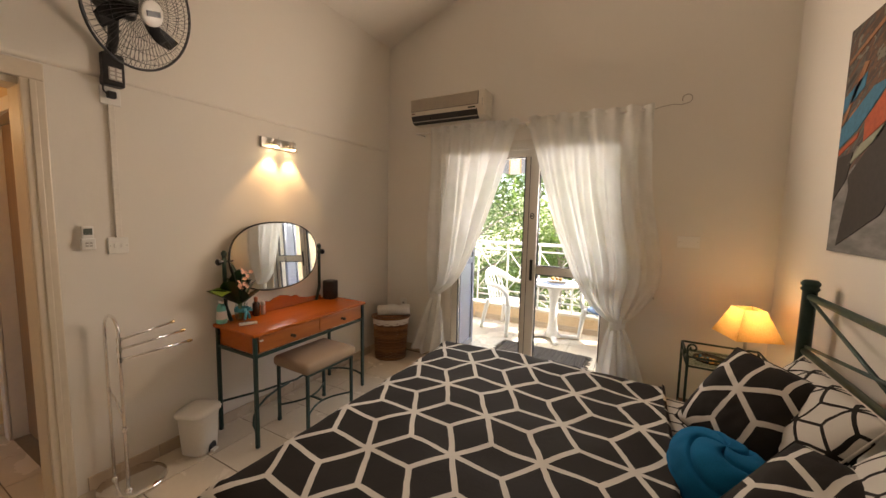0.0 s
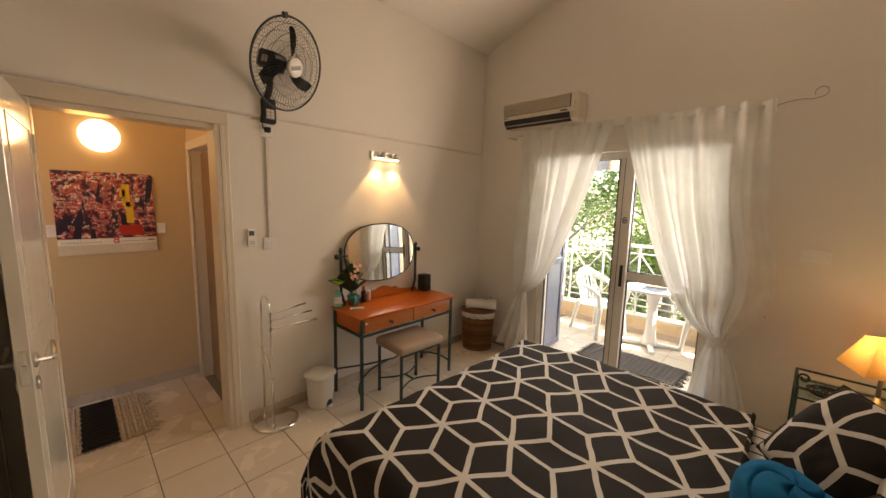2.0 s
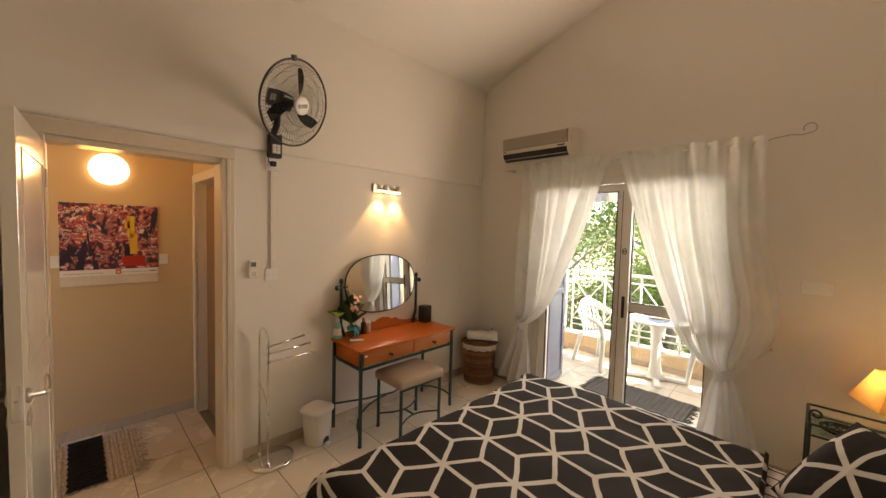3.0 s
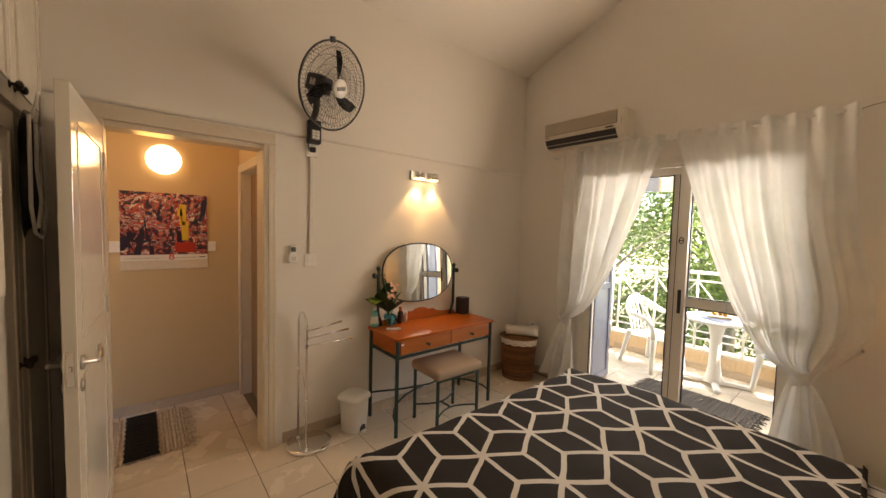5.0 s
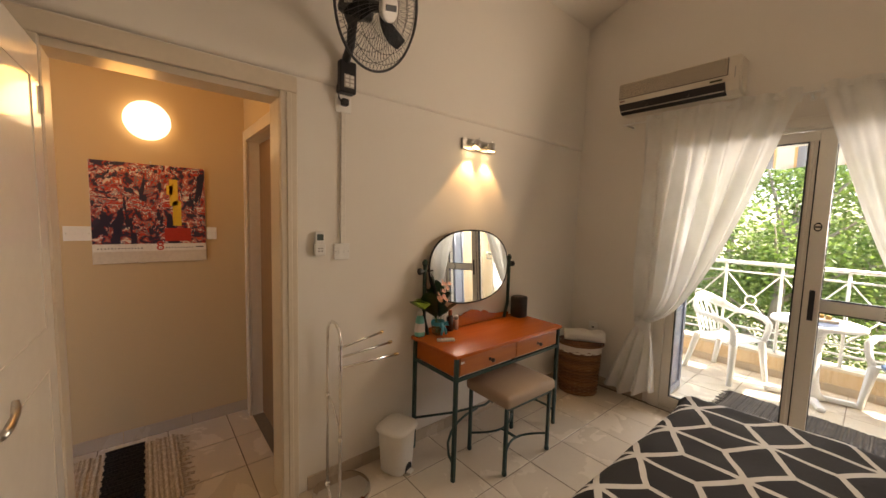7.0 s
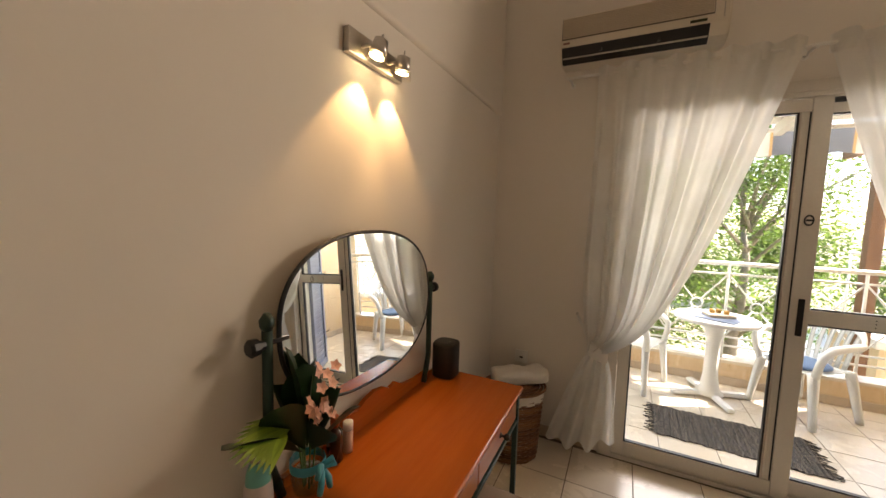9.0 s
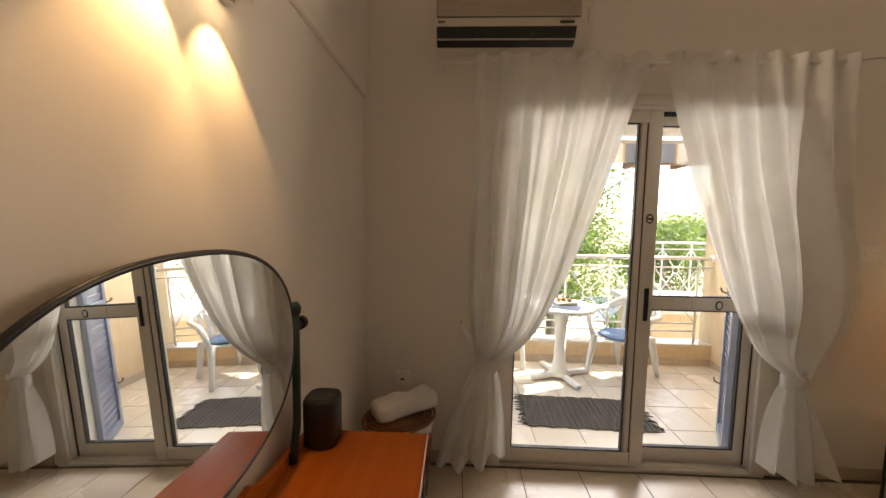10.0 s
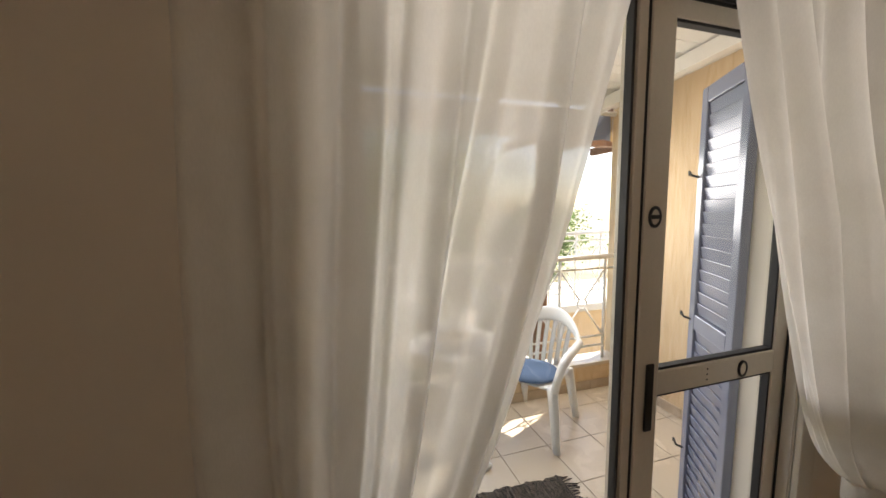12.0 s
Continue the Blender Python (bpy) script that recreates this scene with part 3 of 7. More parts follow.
    part("hanger", lathe([(0.004, 0), (0.004, 0.02)], 8, m=pose(0.0, 0.0, 0.30, 0, 90, 0)), M_STEEL, c)
    return c


hall_calendar()


def hall_lamp():
    l = thing("wall_lamp", "glowing round opal glass lamp on the hall wall", "lamp", m=pose(HX + 0.001, 0.02, 2.045))
    part("base", lathe([(0.07, 0), (0.07, 0.02)], 24, m=Euler((0, radians(90), 0)).to_matrix().to_4x4()), M_WHITEPL, l)
    prof = [(0.118 * math.cos(a), 0.022 + 0.075 * math.sin(a)) for a in [radians(6 * i) for i in range(-3, 15)]] + [(0.004, 0.097)]
    part("globe", lathe(prof, 32, m=Euler((0, radians(90), 0)).to_matrix().to_4x4()), glow("lit_opal_glass", (1.0, 0.78, 0.46), 0.5), l, "lit opal glass", smooth=True)
    lamp("hall_bulb", 'POINT', pose(HX + 0.60, -0.05, 1.98), HALL_W, (1.0, 0.50, 0.13), radius=0.1)
    return l


hall_lamp()


def plate(name, label, m, w, h, rockers, mat=None):
    """A wall plate with its rocker switches; local x runs along the wall, y out of it."""
    p = thing(name, label, "switch", m=m)
    part("plate", box(-w / 2, w / 2, 0.001, 0.011, -h / 2, h / 2, 0.003), mat or M_WHITEPL, p)
    for i in range(rockers):
        x = (i + 0.5 - rockers / 2) * min(0.03, w / (rockers + 1))
        part("rocker", box(x - 0.006, x + 0.006, 0.0105, 0.015, -0.011, 0.011, 0.0015), M_WHITEPL, p)
    for s in (-1, 1):
        part("screw", lathe([(0.003, 0.0108), (0.003, 0.0122)], 8, m=Matrix.Translation((s * w * 0.4, 0, 0)) @ Matrix.Rotation(radians(-90), 4, 'X')), M_STEEL, p)
    return p


EAST, SOUTH = -90, 180      # turns that make local y point out of the left wall and out of the window wall
plate("light_switch", "white double switch plate below the cable trunking", pose(XL, 0.81, 1.298, 0, 0, EAST), 0.088, 0.088, 2)
plate("light_switch", "white single switch plate on window wall", pose(0.053, YW, 1.333, 0, 0, SOUTH), 0.145, 0.088, 1)
plate("light_switch", "white switch plates beside the hall calendar", pose(HX, -0.315, 1.345, 0, 0, EAST), 0.12, 0.085, 2)
plate("light_switch", "small white switch plate beside hall calendar", pose(HX, 0.345, 1.345, 0, 0, EAST), 0.06, 0.085, 1)


def socket(name, label, m):
    p = thing(name, label, "socket", m=m)
    part("plate", box(-0.043, 0.043, 0.001, 0.011, -0.043, 0.043, 0.003), M_WHITEPL, p)
    part("pin_holes", box(-0.011, 0.011, 0.0112, 0.0122, -0.012, 0.0), M_BLACK, p)
    part("rocker", box(0.018, 0.030, 0.0105, 0.015, 0.010, 0.030, 0.0015), M_WHITEPL, p)
    return p


socket("wall_socket", "white wall socket above the laundry basket", pose(-2.522, YW, 0.528, 0, 0, SOUTH))
socket("wall_socket", "white wall socket with fan plug in", pose(XL, 0.815, 2.078, 0, 0, EAST))
tagged(part("cable_trunking", box(XL + 0.001, XL + 0.015, 0.801, 0.827, 1.343, 2.034, 0.002, segs=1), plain("white_trunking", (0.74, 0.69, 0.62), 0.45)), "white plastic cable trunking running up the wall", "trunking")


def remote_holder():
    r = thing("remote_control", "white air conditioner remote in a wall holder", "remote", m=pose(XL, 0.685, 1.343, 0, 0, EAST))
    part("holder", box(-0.028, 0.028, 0.001, 0.028, -0.06, 0.0, 0.005), M_WHITEPL, r)
    body = part("remote", box(-0.024, 0.024, 0.005, 0.024, -0.05, 0.062, 0.006), M_WHITEPL, r)
    part("display", box(-0.017, 0.017, 0.0235, 0.025, 0.018, 0.05, 0.001, segs=1), plain("lcd_grey", (0.12, 0.14, 0.12), 0.2), body, "grey display")
    for i in range(2):
        for j in range(2):
            part("button", box(-0.014 + i * 0.016, -0.002 + i * 0.016, 0.0285, 0.030, -0.042 + j * 0.014, -0.034 + j * 0.014, 0.001, segs=1), M_GREYPL, body)
    return r


remote_holder()


def brown_hall_door():
    d = thing("door_2", "brown wooden hall door in a cream frame", "door", kind="structure", m=pose(HX + 0.09, HY, 0))
    part("leaf", box(0.04, 0.76, 0.07, 0.11, 0.01, 1.98, 0.003), M_BROWNDOOR, d)
    for a, b, z0, z1 in ((-0.035, 0.04, 0, 1.99), (0.76, 0.835, 0, 1.99), (-0.035, 0.835, 1.99, 2.06)):
        part("architrave", box(a, b, -0.02, 0.0 - 0.002, z0, z1, 0.005), M_TRIM, d)
    for a, b, z0, z1 in ((0.003, 0.04, 0, 1.99), (0.76, 0.797, 0, 1.99), (0.04, 0.76, 1.99, 2.027)):
        part("lining", box(a, b, 0.0, 0.138, z0, z1), M_TRIM, d)
    part("strike_plate", box(0.76 - 0.002, 0.761, 0.03, 0.05, 0.98, 1.06), M_BLACK, d)
    return d


brown_hall_door()


def woven_rug(name, label, w, l, m, dark, light, fringe=True, stripes=90.0):
    """Flat woven rag rug with ribs across and fringed ends."""
    rug = thing(name, label, "rug", m=m)
    n = Nodes(name + "_weave")
    p = n.coords()
    rows = n.noise(n.mapped(p, (1.0, 24, 1)), 5, 4, 0.7)
    fleck = n.noise(n.mapped(p, (30, 90, 1)), 2, 3, 0.6)
    knots = n.noise(n.mapped(p, (26, 70, 1)), 1, 2, 0.5)
    f = n.math('ADD', n.math('MULTIPLY', rows, 0.34), n.math('ADD', n.math('MULTIPLY', fleck, 0.33), n.math('MULTIPLY', knots, 0.33)))
    n.set(Base_Color=n.ramp(f, [(0.43, dark), (0.50, tuple((a + 3 * b) / 4 for a, b in zip(light, dark))), (0.56, light)]), Roughness=0.95)
    n.bump(n.math('ADD', n.wave(p, stripes / 6.28 / 1.0, 0.3, 'Y'), fleck), 0.7, 0.008)

    def top(u, v):
        edge = 0.006 * math.sin(37 * v) + 0.004 * math.sin(91 * v)
        return Vector(((u - 0.5) * w + (edge if u in (0.0, 1.0) else 0), (v - 0.5) * l, 0.009 + 0.0025 * math.sin(v * l * 160) + 0.002 * math.sin(17 * u + 9 * v)))
    bm = grid(12, int(l * 150), top)
    r = bmesh.ops.extrude_face_region(bm, geom=bm.faces[:])
    for v in r["geom"]:
        if isinstance(v, bmesh.types.BMVert):
            v.co.z = 0.0015
    bmesh.ops.recalc_face_normals(bm, faces=bm.faces)
    part("weave", bm, n.mat, rug)
    if fringe:
        rnd = random.Random(5)
        for s in (-1, 1):
            bm = bmesh.new()
            for i in range(34):
                x = (i + 0.5) / 34 * w - w / 2
                ln = rnd.uniform(0.03, 0.075)
                dx = rnd.uniform(-0.02, 0.02)
                tube([(x, s * l / 2, 0.006), (x + dx * 0.5, s * (l / 2 + ln * 0.5), 0.007), (x + dx, s * (l / 2 + ln), 0.004)], 0.0035, 5, bm=bm)
            part("fringe", bm, n.mat, rug, "knotted fringe")
    return rug


mat = woven_rug("hall_mat", "cream fringed woven mat with a black stripe", 0.68, 0.50, pose(-3.425, -0.147, 0), (0.42, 0.34, 0.24), (0.62, 0.52, 0.39))
n = Nodes("black_stripe_weave")
fl = n.noise(n.mapped(n.coords(), (24, 60, 1)), 2, 3, 0.6)
n.set(Base_Color=n.ramp(fl, [(0.35, (0.008, 0.008, 0.009)), (0.65, (0.045, 0.04, 0.04))]), Roughness=0.95)
n.bump(n.math('ADD', n.wave(n.coords(), 14.0, 0.4, 'X'), fl), 0.7, 0.008)
bm = grid(90, 8, lambda u, v: Vector(((u - 0.5) * 0.69, (v - 0.5) * (0.18 + 0.007 * math.sin(60 * u) + 0.005 * math.sin(143 * u)), 0.0180 + 0.003 * math.sin(u * 110) * math.sin(math.pi * v))))
bmesh.ops.solidify(bm, geom=bm.faces[:], thickness=0.004)
part("black_stripe", bm, n.mat, mat, "raised black woven stripe")
# ---------------------------------------------------------------- left wall fittings
def wall_fan():
    axis = Vector((0.87, 0.34, -0.30)).normalized()
    hub = Vector((-2.338, 0.846, 2.407))
    fan = thing("wall_fan", "black wall fan with wire guard and white hub", "fan", m=pose(XL, 0.83, 2.21))
    base = Vector((XL, 0.83, 2.21))
    to = Matrix.Translation(hub - axis * 0.055 - base) @ axis.to_track_quat('Z', 'Y').to_matrix().to_4x4()
    part("control_box", box(0.002, 0.06, -0.055, 0.035, -0.085, 0.075, 0.008), M_BLACK, fan)
    part("control_panel", box(0.060, 0.063, -0.035, 0.02, -0.06, 0.005, 0.001, segs=1), M_GREYPL, fan, "grey control buttons")
    bm = bmesh.new()
    for i in range(2):
        for j in range(3):
            box(0.0635, 0.0665, -0.03 + i * 0.027, -0.010 + i * 0.027, -0.054 + j * 0.02, -0.040 + j * 0.02, 0.0008, bm=bm, segs=1)
    part("buttons", bm, M_WHITEPL, fan)
    part("arm", tube([(0.04, -0.02, 0.07), (0.10, -0.02, 0.13), to @ Vector((0, 0.0, -0.16))], 0.022, 10), M_BLACK, fan, smooth=True)
    mo = box(-0.06, 0.06, -0.055, 0.055, -0.21, -0.075, 0.02)
    bmesh.ops.transform(mo, matrix=to, verts=mo.verts)
    part("motor", mo, M_BLACK, fan)
    lb = box(-0.061, -0.0605, -0.02, 0.02, -0.16, -0.11)
    bmesh.ops.transform(lb, matrix=to, verts=lb.verts)
    part("motor_label", lb, M_GREYPL, fan)
    R = 0.262
    wire = plain("black_wire", (0.010, 0.010, 0.011), 0.4)
    for nm, sgn in (("guard_front", 1), ("guard_back", -1)):
        bm = bmesh.new()
        for i in range(64):
            a = 2 * math.pi * i / 64
            sw = 0.35
            pts = []
            for k in range(6):
                q = k / 5
                r = 0.055 + (R - 0.055) * q
                z = sgn * 0.058 * math.sqrt(max(0.0, 1 - q ** 2.6))
                b = a + sw * q * sgn
                pts.append(to @ Vector((r * math.cos(b), r * math.sin(b), z)))
            tube(pts, 0.0011, 3, bm=bm)
        for q in (0.35, 0.62, 0.84):
            r, z = 0.055 + (R - 0.055) * q, sgn * 0.058 * math.sqrt(1 - q ** 2.6)
            tube([to @ Vector((r * math.cos(t), r * math.sin(t), z)) for t in [2 * math.pi * k / 40 for k in range(40)]], 0.0014, 4, bm=bm, closed=True)
        part(nm, bm, wire, fan, "black wire guard")
    part("rim", tube([to @ Vector((R * math.cos(t), R * math.sin(t), 0)) for t in [2 * math.pi * k / 56 for k in range(56)]], 0.0062, 7, closed=True), M_BLACK, fan, smooth=True)
    part("rim_clip", box(-0.014, 0.014, -0.012, 0.02, -0.012, 0.012, 0.004), M_BLACK, fan).matrix_basis = to @ Matrix.Rotation(radians(20), 4, 'Z') @ Matrix.Translation((0, R, 0))
    part("hub", lathe([(0.057, 0.045), (0.057, 0.056), (0.048, 0.062), (0.02, 0.064)], 28, m=to), M_WHITEPL, fan, "white hub cap", smooth=True)
    bd = box(-0.034, 0.034, -0.012, 0.012, 0.063, 0.0665)
    bmesh.ops.transform(bd, matrix=to @ Matrix.Rotation(radians(20), 4, 'Z'), verts=bd.verts)
    part("badge", bd, M_BLACK, fan, "dark maker's badge")
    smoke = plain("smoke_plastic", (0.014, 0.014, 0.015), 0.25)
    for i in range(3):
        def blade(u, v, a0=radians(78 + 120 * i)):
            r = 0.03 + 0.185 * u
            half = 0.18 + 0.42 * math.sin(math.pi * min(1, 0.25 + 0.7 * u)) * (0.75 - 0.25 * u)
            a = a0 + (v - 0.5) * 2 * half * 0.62 + 0.35 * u
            return to @ Vector((r * math.cos(a), r * math.sin(a), 0.03 * (v - 0.5) * (1 - 0.4 * u)))
        bm = grid(10, 6, blade)
        bmesh.ops.solidify(bm, geom=bm.faces[:], thickness=0.002)
        part("blade", bm, smoke, fan, "dark plastic blade", smooth=True)
    part("spindle", lathe([(0.024, -0.09), (0.024, 0.046)], 16, m=to), M_BLACK, fan)
    part("cable", tube([(0.02, -0.045, -0.08), (0.03, -0.05, -0.11), (0.03, -0.03, -0.135), (0.03, -0.018, -0.125)], 0.004, 6), M_BLACK, fan, smooth=True)
    part("plug", box(0.012, 0.045, -0.035, 0.002, -0.145, -0.11, 0.006), M_BLACK, fan)
    return fan


wall_fan()


def sconce():
    s = thing("spot_lamp", "brushed steel double spot lamp lit on the wall", "lamp", m=pose(XL, 1.81, 2.003))
    part("wall_plate", box(0.001, 0.024, -0.148, 0.148, -0.036, 0.040, 0.003), M_STEEL, s, "brushed steel plate")
    gl = glass("lamp_glass", (1.0, 0.96, 0.9), 0.05)
    for y in (-0.055, 0.085):
        part("arm", tube([(0.022, y - 0.03, 0.0), (0.05, y - 0.03, 0.0), (0.062, y - 0.012, 0.0), (0.066, y, 0.004)], 0.006, 8), M_STEEL, s, smooth=True)
        aim = Vector((-0.22, -0.20 if y < 0 else 0.10, -1.0))
        tilt = Matrix.Translation((0.068, y, 0.0)) @ (-aim).to_track_quat('Z', 'Y').to_matrix().to_4x4()
        head = part("head", lathe([(0.012, 0.030), (0.023, 0.026), (0.026, 0.0), (0.027, -0.018)], 20, m=tilt), M_STEEL, s, "cylindrical steel head", smooth=True)
        part("glass_ring", lathe([(0.0275, -0.018), (0.031, -0.030), (0.034, -0.046), (0.035, -0.050)], 20, m=tilt, caps=False), gl, head, "flared glass ring", smooth=True)
        part("bulb", lathe([(0.024, -0.026), (0.024, -0.030), (0.012, -0.034)], 20, m=tilt), glow("hot_halogen", (1.0, 0.78, 0.42), 4.0), head, "lit halogen bulb")
        part("pin", lathe([(0.003, 0.03), (0.003, 0.046)], 8, m=tilt), M_STEEL, head)
        e = Vector((XL + 0.068, 1.81 + y, 1.957))
        lamp("halogen", 'SPOT', look(e, e + aim), SPOT_W, (1.0, 0.62, 0.26), radius=0.006, spot=72, blend=0.5)
    return s


sconce()


# ---------------------------------------------------------------- dressing table
def dressing_table():
    y0, y1, x0, x1, zt = 1.27, 2.297, XL + 0.02, -2.293, 0.745
    d = thing("dressing_table", "orange cherry wood dressing table on green iron legs", "dressing table", m=pose(0, 0, 0))
    part("tabletop", box(x0, x1, y0, y1, zt - 0.022, zt, 0.006, segs=3), M_DESKWOOD, d, "polished orange wood top")
    part("drawer_case", box(x0 + 0.01, x1 - 0.035, y0 + 0.03, y1 - 0.03, 0.604, zt - 0.0225), M_DESKWOOD, d)
    ym = (y0 + y1) / 2 + 0.02
    for a, b in ((y0 + 0.045, ym - 0.004), (ym + 0.004, y1 - 0.045)):
        dr = part("drawer_front", box(x1 - 0.034, x1 - 0.016, a, b, 0.614, zt - 0.028, 0.004), wood("lighter_cherry", (0.34, 0.10, 0.025), (0.47, 0.155, 0.04), 'Y', 0.3), d, "orange wood drawer front")
        knob(dr, x1 - 0.016, (a + b) / 2, 0.662, (1, 0, 0), 0.013)
    part("label_tag", box(x1 - 0.0159, x1 - 0.0149, y0 + 0.05, y0 + 0.075, 0.684, 0.696), M_WHITEPL, d)
    legs = ((x1 - 0.022, y0 + 0.022), (x1 - 0.022, y1 - 0.022), (x0 + 0.022, y0 + 0.022), (x0 + 0.022, y1 - 0.022))
    for x, y in legs:
        lg = part("leg", box(x - 0.011, x + 0.011, y - 0.011, y + 0.011, 0.02, zt - 0.023, 0.003), M_GREENIRON, d, "dark green iron leg")
        part("foot", lathe([(0.010, 0), (0.015, 0.006), (0.014, 0.018), (0.009, 0.024)], 12, m=Matrix.Translation((x, y, 0))), M_GREENIRON, lg)
    for a, b in ((0, 1), (2, 3), (0, 2), (1, 3)):
        part("rail", bar((*legs[a], 0.594), (*legs[b], 0.594), 0.016, 0.018), M_GREENIRON, d)
    xb = x0 + 0.022
    ymid = (y0 + y1) / 2
    for s, (x, y) in ((1, legs[0]), (-1, legs[1])):
        pts = [(x, y, 0.10)] + [(x + (xb + 0.16 - x) * math.sin(t), y + s * 0.42 * (1 - math.cos(t)), 0.10 + 0.10 * math.sin(t)) for t in [radians(15 * k) for k in range(1, 7)]]
        part("curved_stretcher", tube(pts, 0.008, 8), M_GREENIRON, d, "bowed iron stretcher", smooth=True)
    part("back_stretcher", tube([(xb, legs[2][1], 0.2), (xb + 0.10, ymid - 0.25, 0.2), (xb + 0.16, ymid, 0.2), (xb + 0.10, ymid + 0.25, 0.2), (xb, legs[3][1], 0.2)], 0.008, 8), M_GREENIRON, d, smooth=True)
    # shaped upstand along the back
    prof = [(0.0, 0.0), (0.0, 0.03), (0.16, 0.035), (0.27, 0.05), (0.33, 0.078), (0.38, 0.070), (0.43, 0.090), (0.5, 0.100), (0.57, 0.090), (0.62, 0.070), (0.67, 0.078), (0.73, 0.05), (0.84, 0.035), (1.0, 0.03), (1.0, 0.0)]
    bm = bmesh.new()
    for x in (x0 + 0.012, x0 + 0.030):
        vs = [bm.verts.new((x, y0 + 0.12 + (y1 - y0 - 0.24) * u, zt + 0.001 + h)) for u, h in prof]
        bm.faces.new(vs)
    a, b = bm.faces
    n = len(prof)
    av, bv = list(a.verts), list(b.verts)
    for i in range(n):
        bm.faces.new((av[i], av[(i + 1) % n], bv[(i + 1) % n], bv[i]))
    bmesh.ops.recalc_face_normals(bm, faces=bm.faces)
    part("upstand", bm, M_DESKWOOD, d, "scalloped wooden upstand")
    # swivel mirror between two bent iron arms
    c = Vector((-2.690, 1.745, 1.163))
    turn = Matrix.Translation(c) @ Euler((0, radians(MIRROR_TILT), radians(-1.0))).to_matrix().to_4x4()

    def edge(t, r=1.0):
        ca, sa = math.cos(t), math.sin(t)
        e = 2 / 2.35
        return (r * 0.368 * math.copysign(abs(ca) ** e, ca), r * 0.252 * math.copysign(abs(sa) ** e, sa))
    bm = bmesh.new()
    ts = [2 * math.pi * k / 72 for k in range(72)]
    bm.faces.new([bm.verts.new(turn @ Vector((0.006, *edge(t, 0.995)))) for t in ts])
    part("mirror_glass", bm, M_MIRROR, d, "oval mirror glass")
    part("mirror_rim", tube([turn @ Vector((0.002, *edge(t))) for t in ts], 0.0065, 8, closed=True), M_BLACK, d, "thin dark rim", smooth=True)
    bm = bmesh.new()
    bm.faces.new([bm.verts.new(turn @ Vector((-0.008, *edge(t, 0.99)))) for t in ts[::-1]])
    part("mirror_back", bm, M_BLACK, d)
    for s in (-1, 1):
        ya = c.y + s * 0.405
        arm = part("mirror_arm", tube([(c.x, ya - s * 0.035, zt + 0.0), (c.x, ya - s * 0.02, zt + 0.05), (c.x, ya, zt + 0.11), (c.x, ya, zt + 0.2), (c.x, ya, 1.19)], 0.0125, 10), M_GREENIRON, d, "bent green iron arm", smooth=True)
        part("finial", lathe([(0.010, 0), (0.017, 0.012), (0.018, 0.028), (0.008, 0.044)], 14, m=Matrix.Translation((c.x, ya, 1.188))), M_GREENIRON, arm, smooth=True)
        k = lathe([(0.012, 0), (0.013, 0.016), (0.021, 0.018), (0.022, 0.034), (0.015, 0.040)], 9, m=Matrix.Translation((c.x, ya + s * 0.010, 1.158)) @ Euler((radians(-90 * s), 0, 0)).to_matrix().to_4x4())
        part("clamp_knob", k, M_BLACK, arm, "black star knob")
        part("pivot", bar((c.x, ya - s * 0.01, 1.158), (c.x, ya - s * 0.06, 1.158), 0.010), M_BLACK, arm)
    return d


dressing_table()


def stool():
    st = thing("stool", "taupe padded stool on dark green iron legs", "stool", m=pose(-2.315, 1.77, 0, 0, 0, -1))
    w, l, h = 0.36, 0.47, 0.485
    bm = box(-w / 2, w / 2, -l / 2, l / 2, 0.410, h, 0.028, segs=4)
    bmesh.ops.subdivide_edges(bm, edges=[e for e in bm.edges if e.calc_length() > 0.2], cuts=6, use_grid_fill=True)
    for v in bm.verts:
        if v.co.z > 0.46:
            v.co.z += 0.016 * max(0, (1 - (2 * v.co.x / w) ** 2)) * max(0, (1 - (2 * v.co.y / l) ** 2))
    part("seat", bm, M_STOOL, st, "taupe padded seat", smooth=True)
    for x in (-1, 1):
        for y in (-1, 1):
            px, py = x * (w / 2 - 0.03), y * (l / 2 - 0.03)
            lg = part("leg", box(px - 0.010, px + 0.010, py - 0.010, py + 0.010, 0.03, 0.409, 0.003), M_GREENIRON, st)
            part("foot", lathe([(0.010, 0), (0.016, 0.008), (0.015, 0.024), (0.010, 0.032)], 12, m=Matrix.Translation((px, py, 0))), M_GREENIRON, lg)
        part("seat_rail", bar((x * (w / 2 - 0.03), -l / 2 + 0.03, 0.400), (x * (w / 2 - 0.03), l / 2 - 0.03, 0.400), 0.016), M_GREENIRON, st)
        part("curved_stretcher", tube([(x * (w / 2 - 0.03) - x * 0.09 * math.sin(math.pi * k / 10), (-l / 2 + 0.03) + (l - 0.06) * k / 10, 0.115) for k in range(11)], 0.007, 8), M_GREENIRON, st, smooth=True)
    part("cross_bar", bar((-w / 2 + 0.12, 0, 0.115), (w / 2 - 0.12, 0, 0.115), 0.012), M_GREENIRON, st)
    return st


stool()


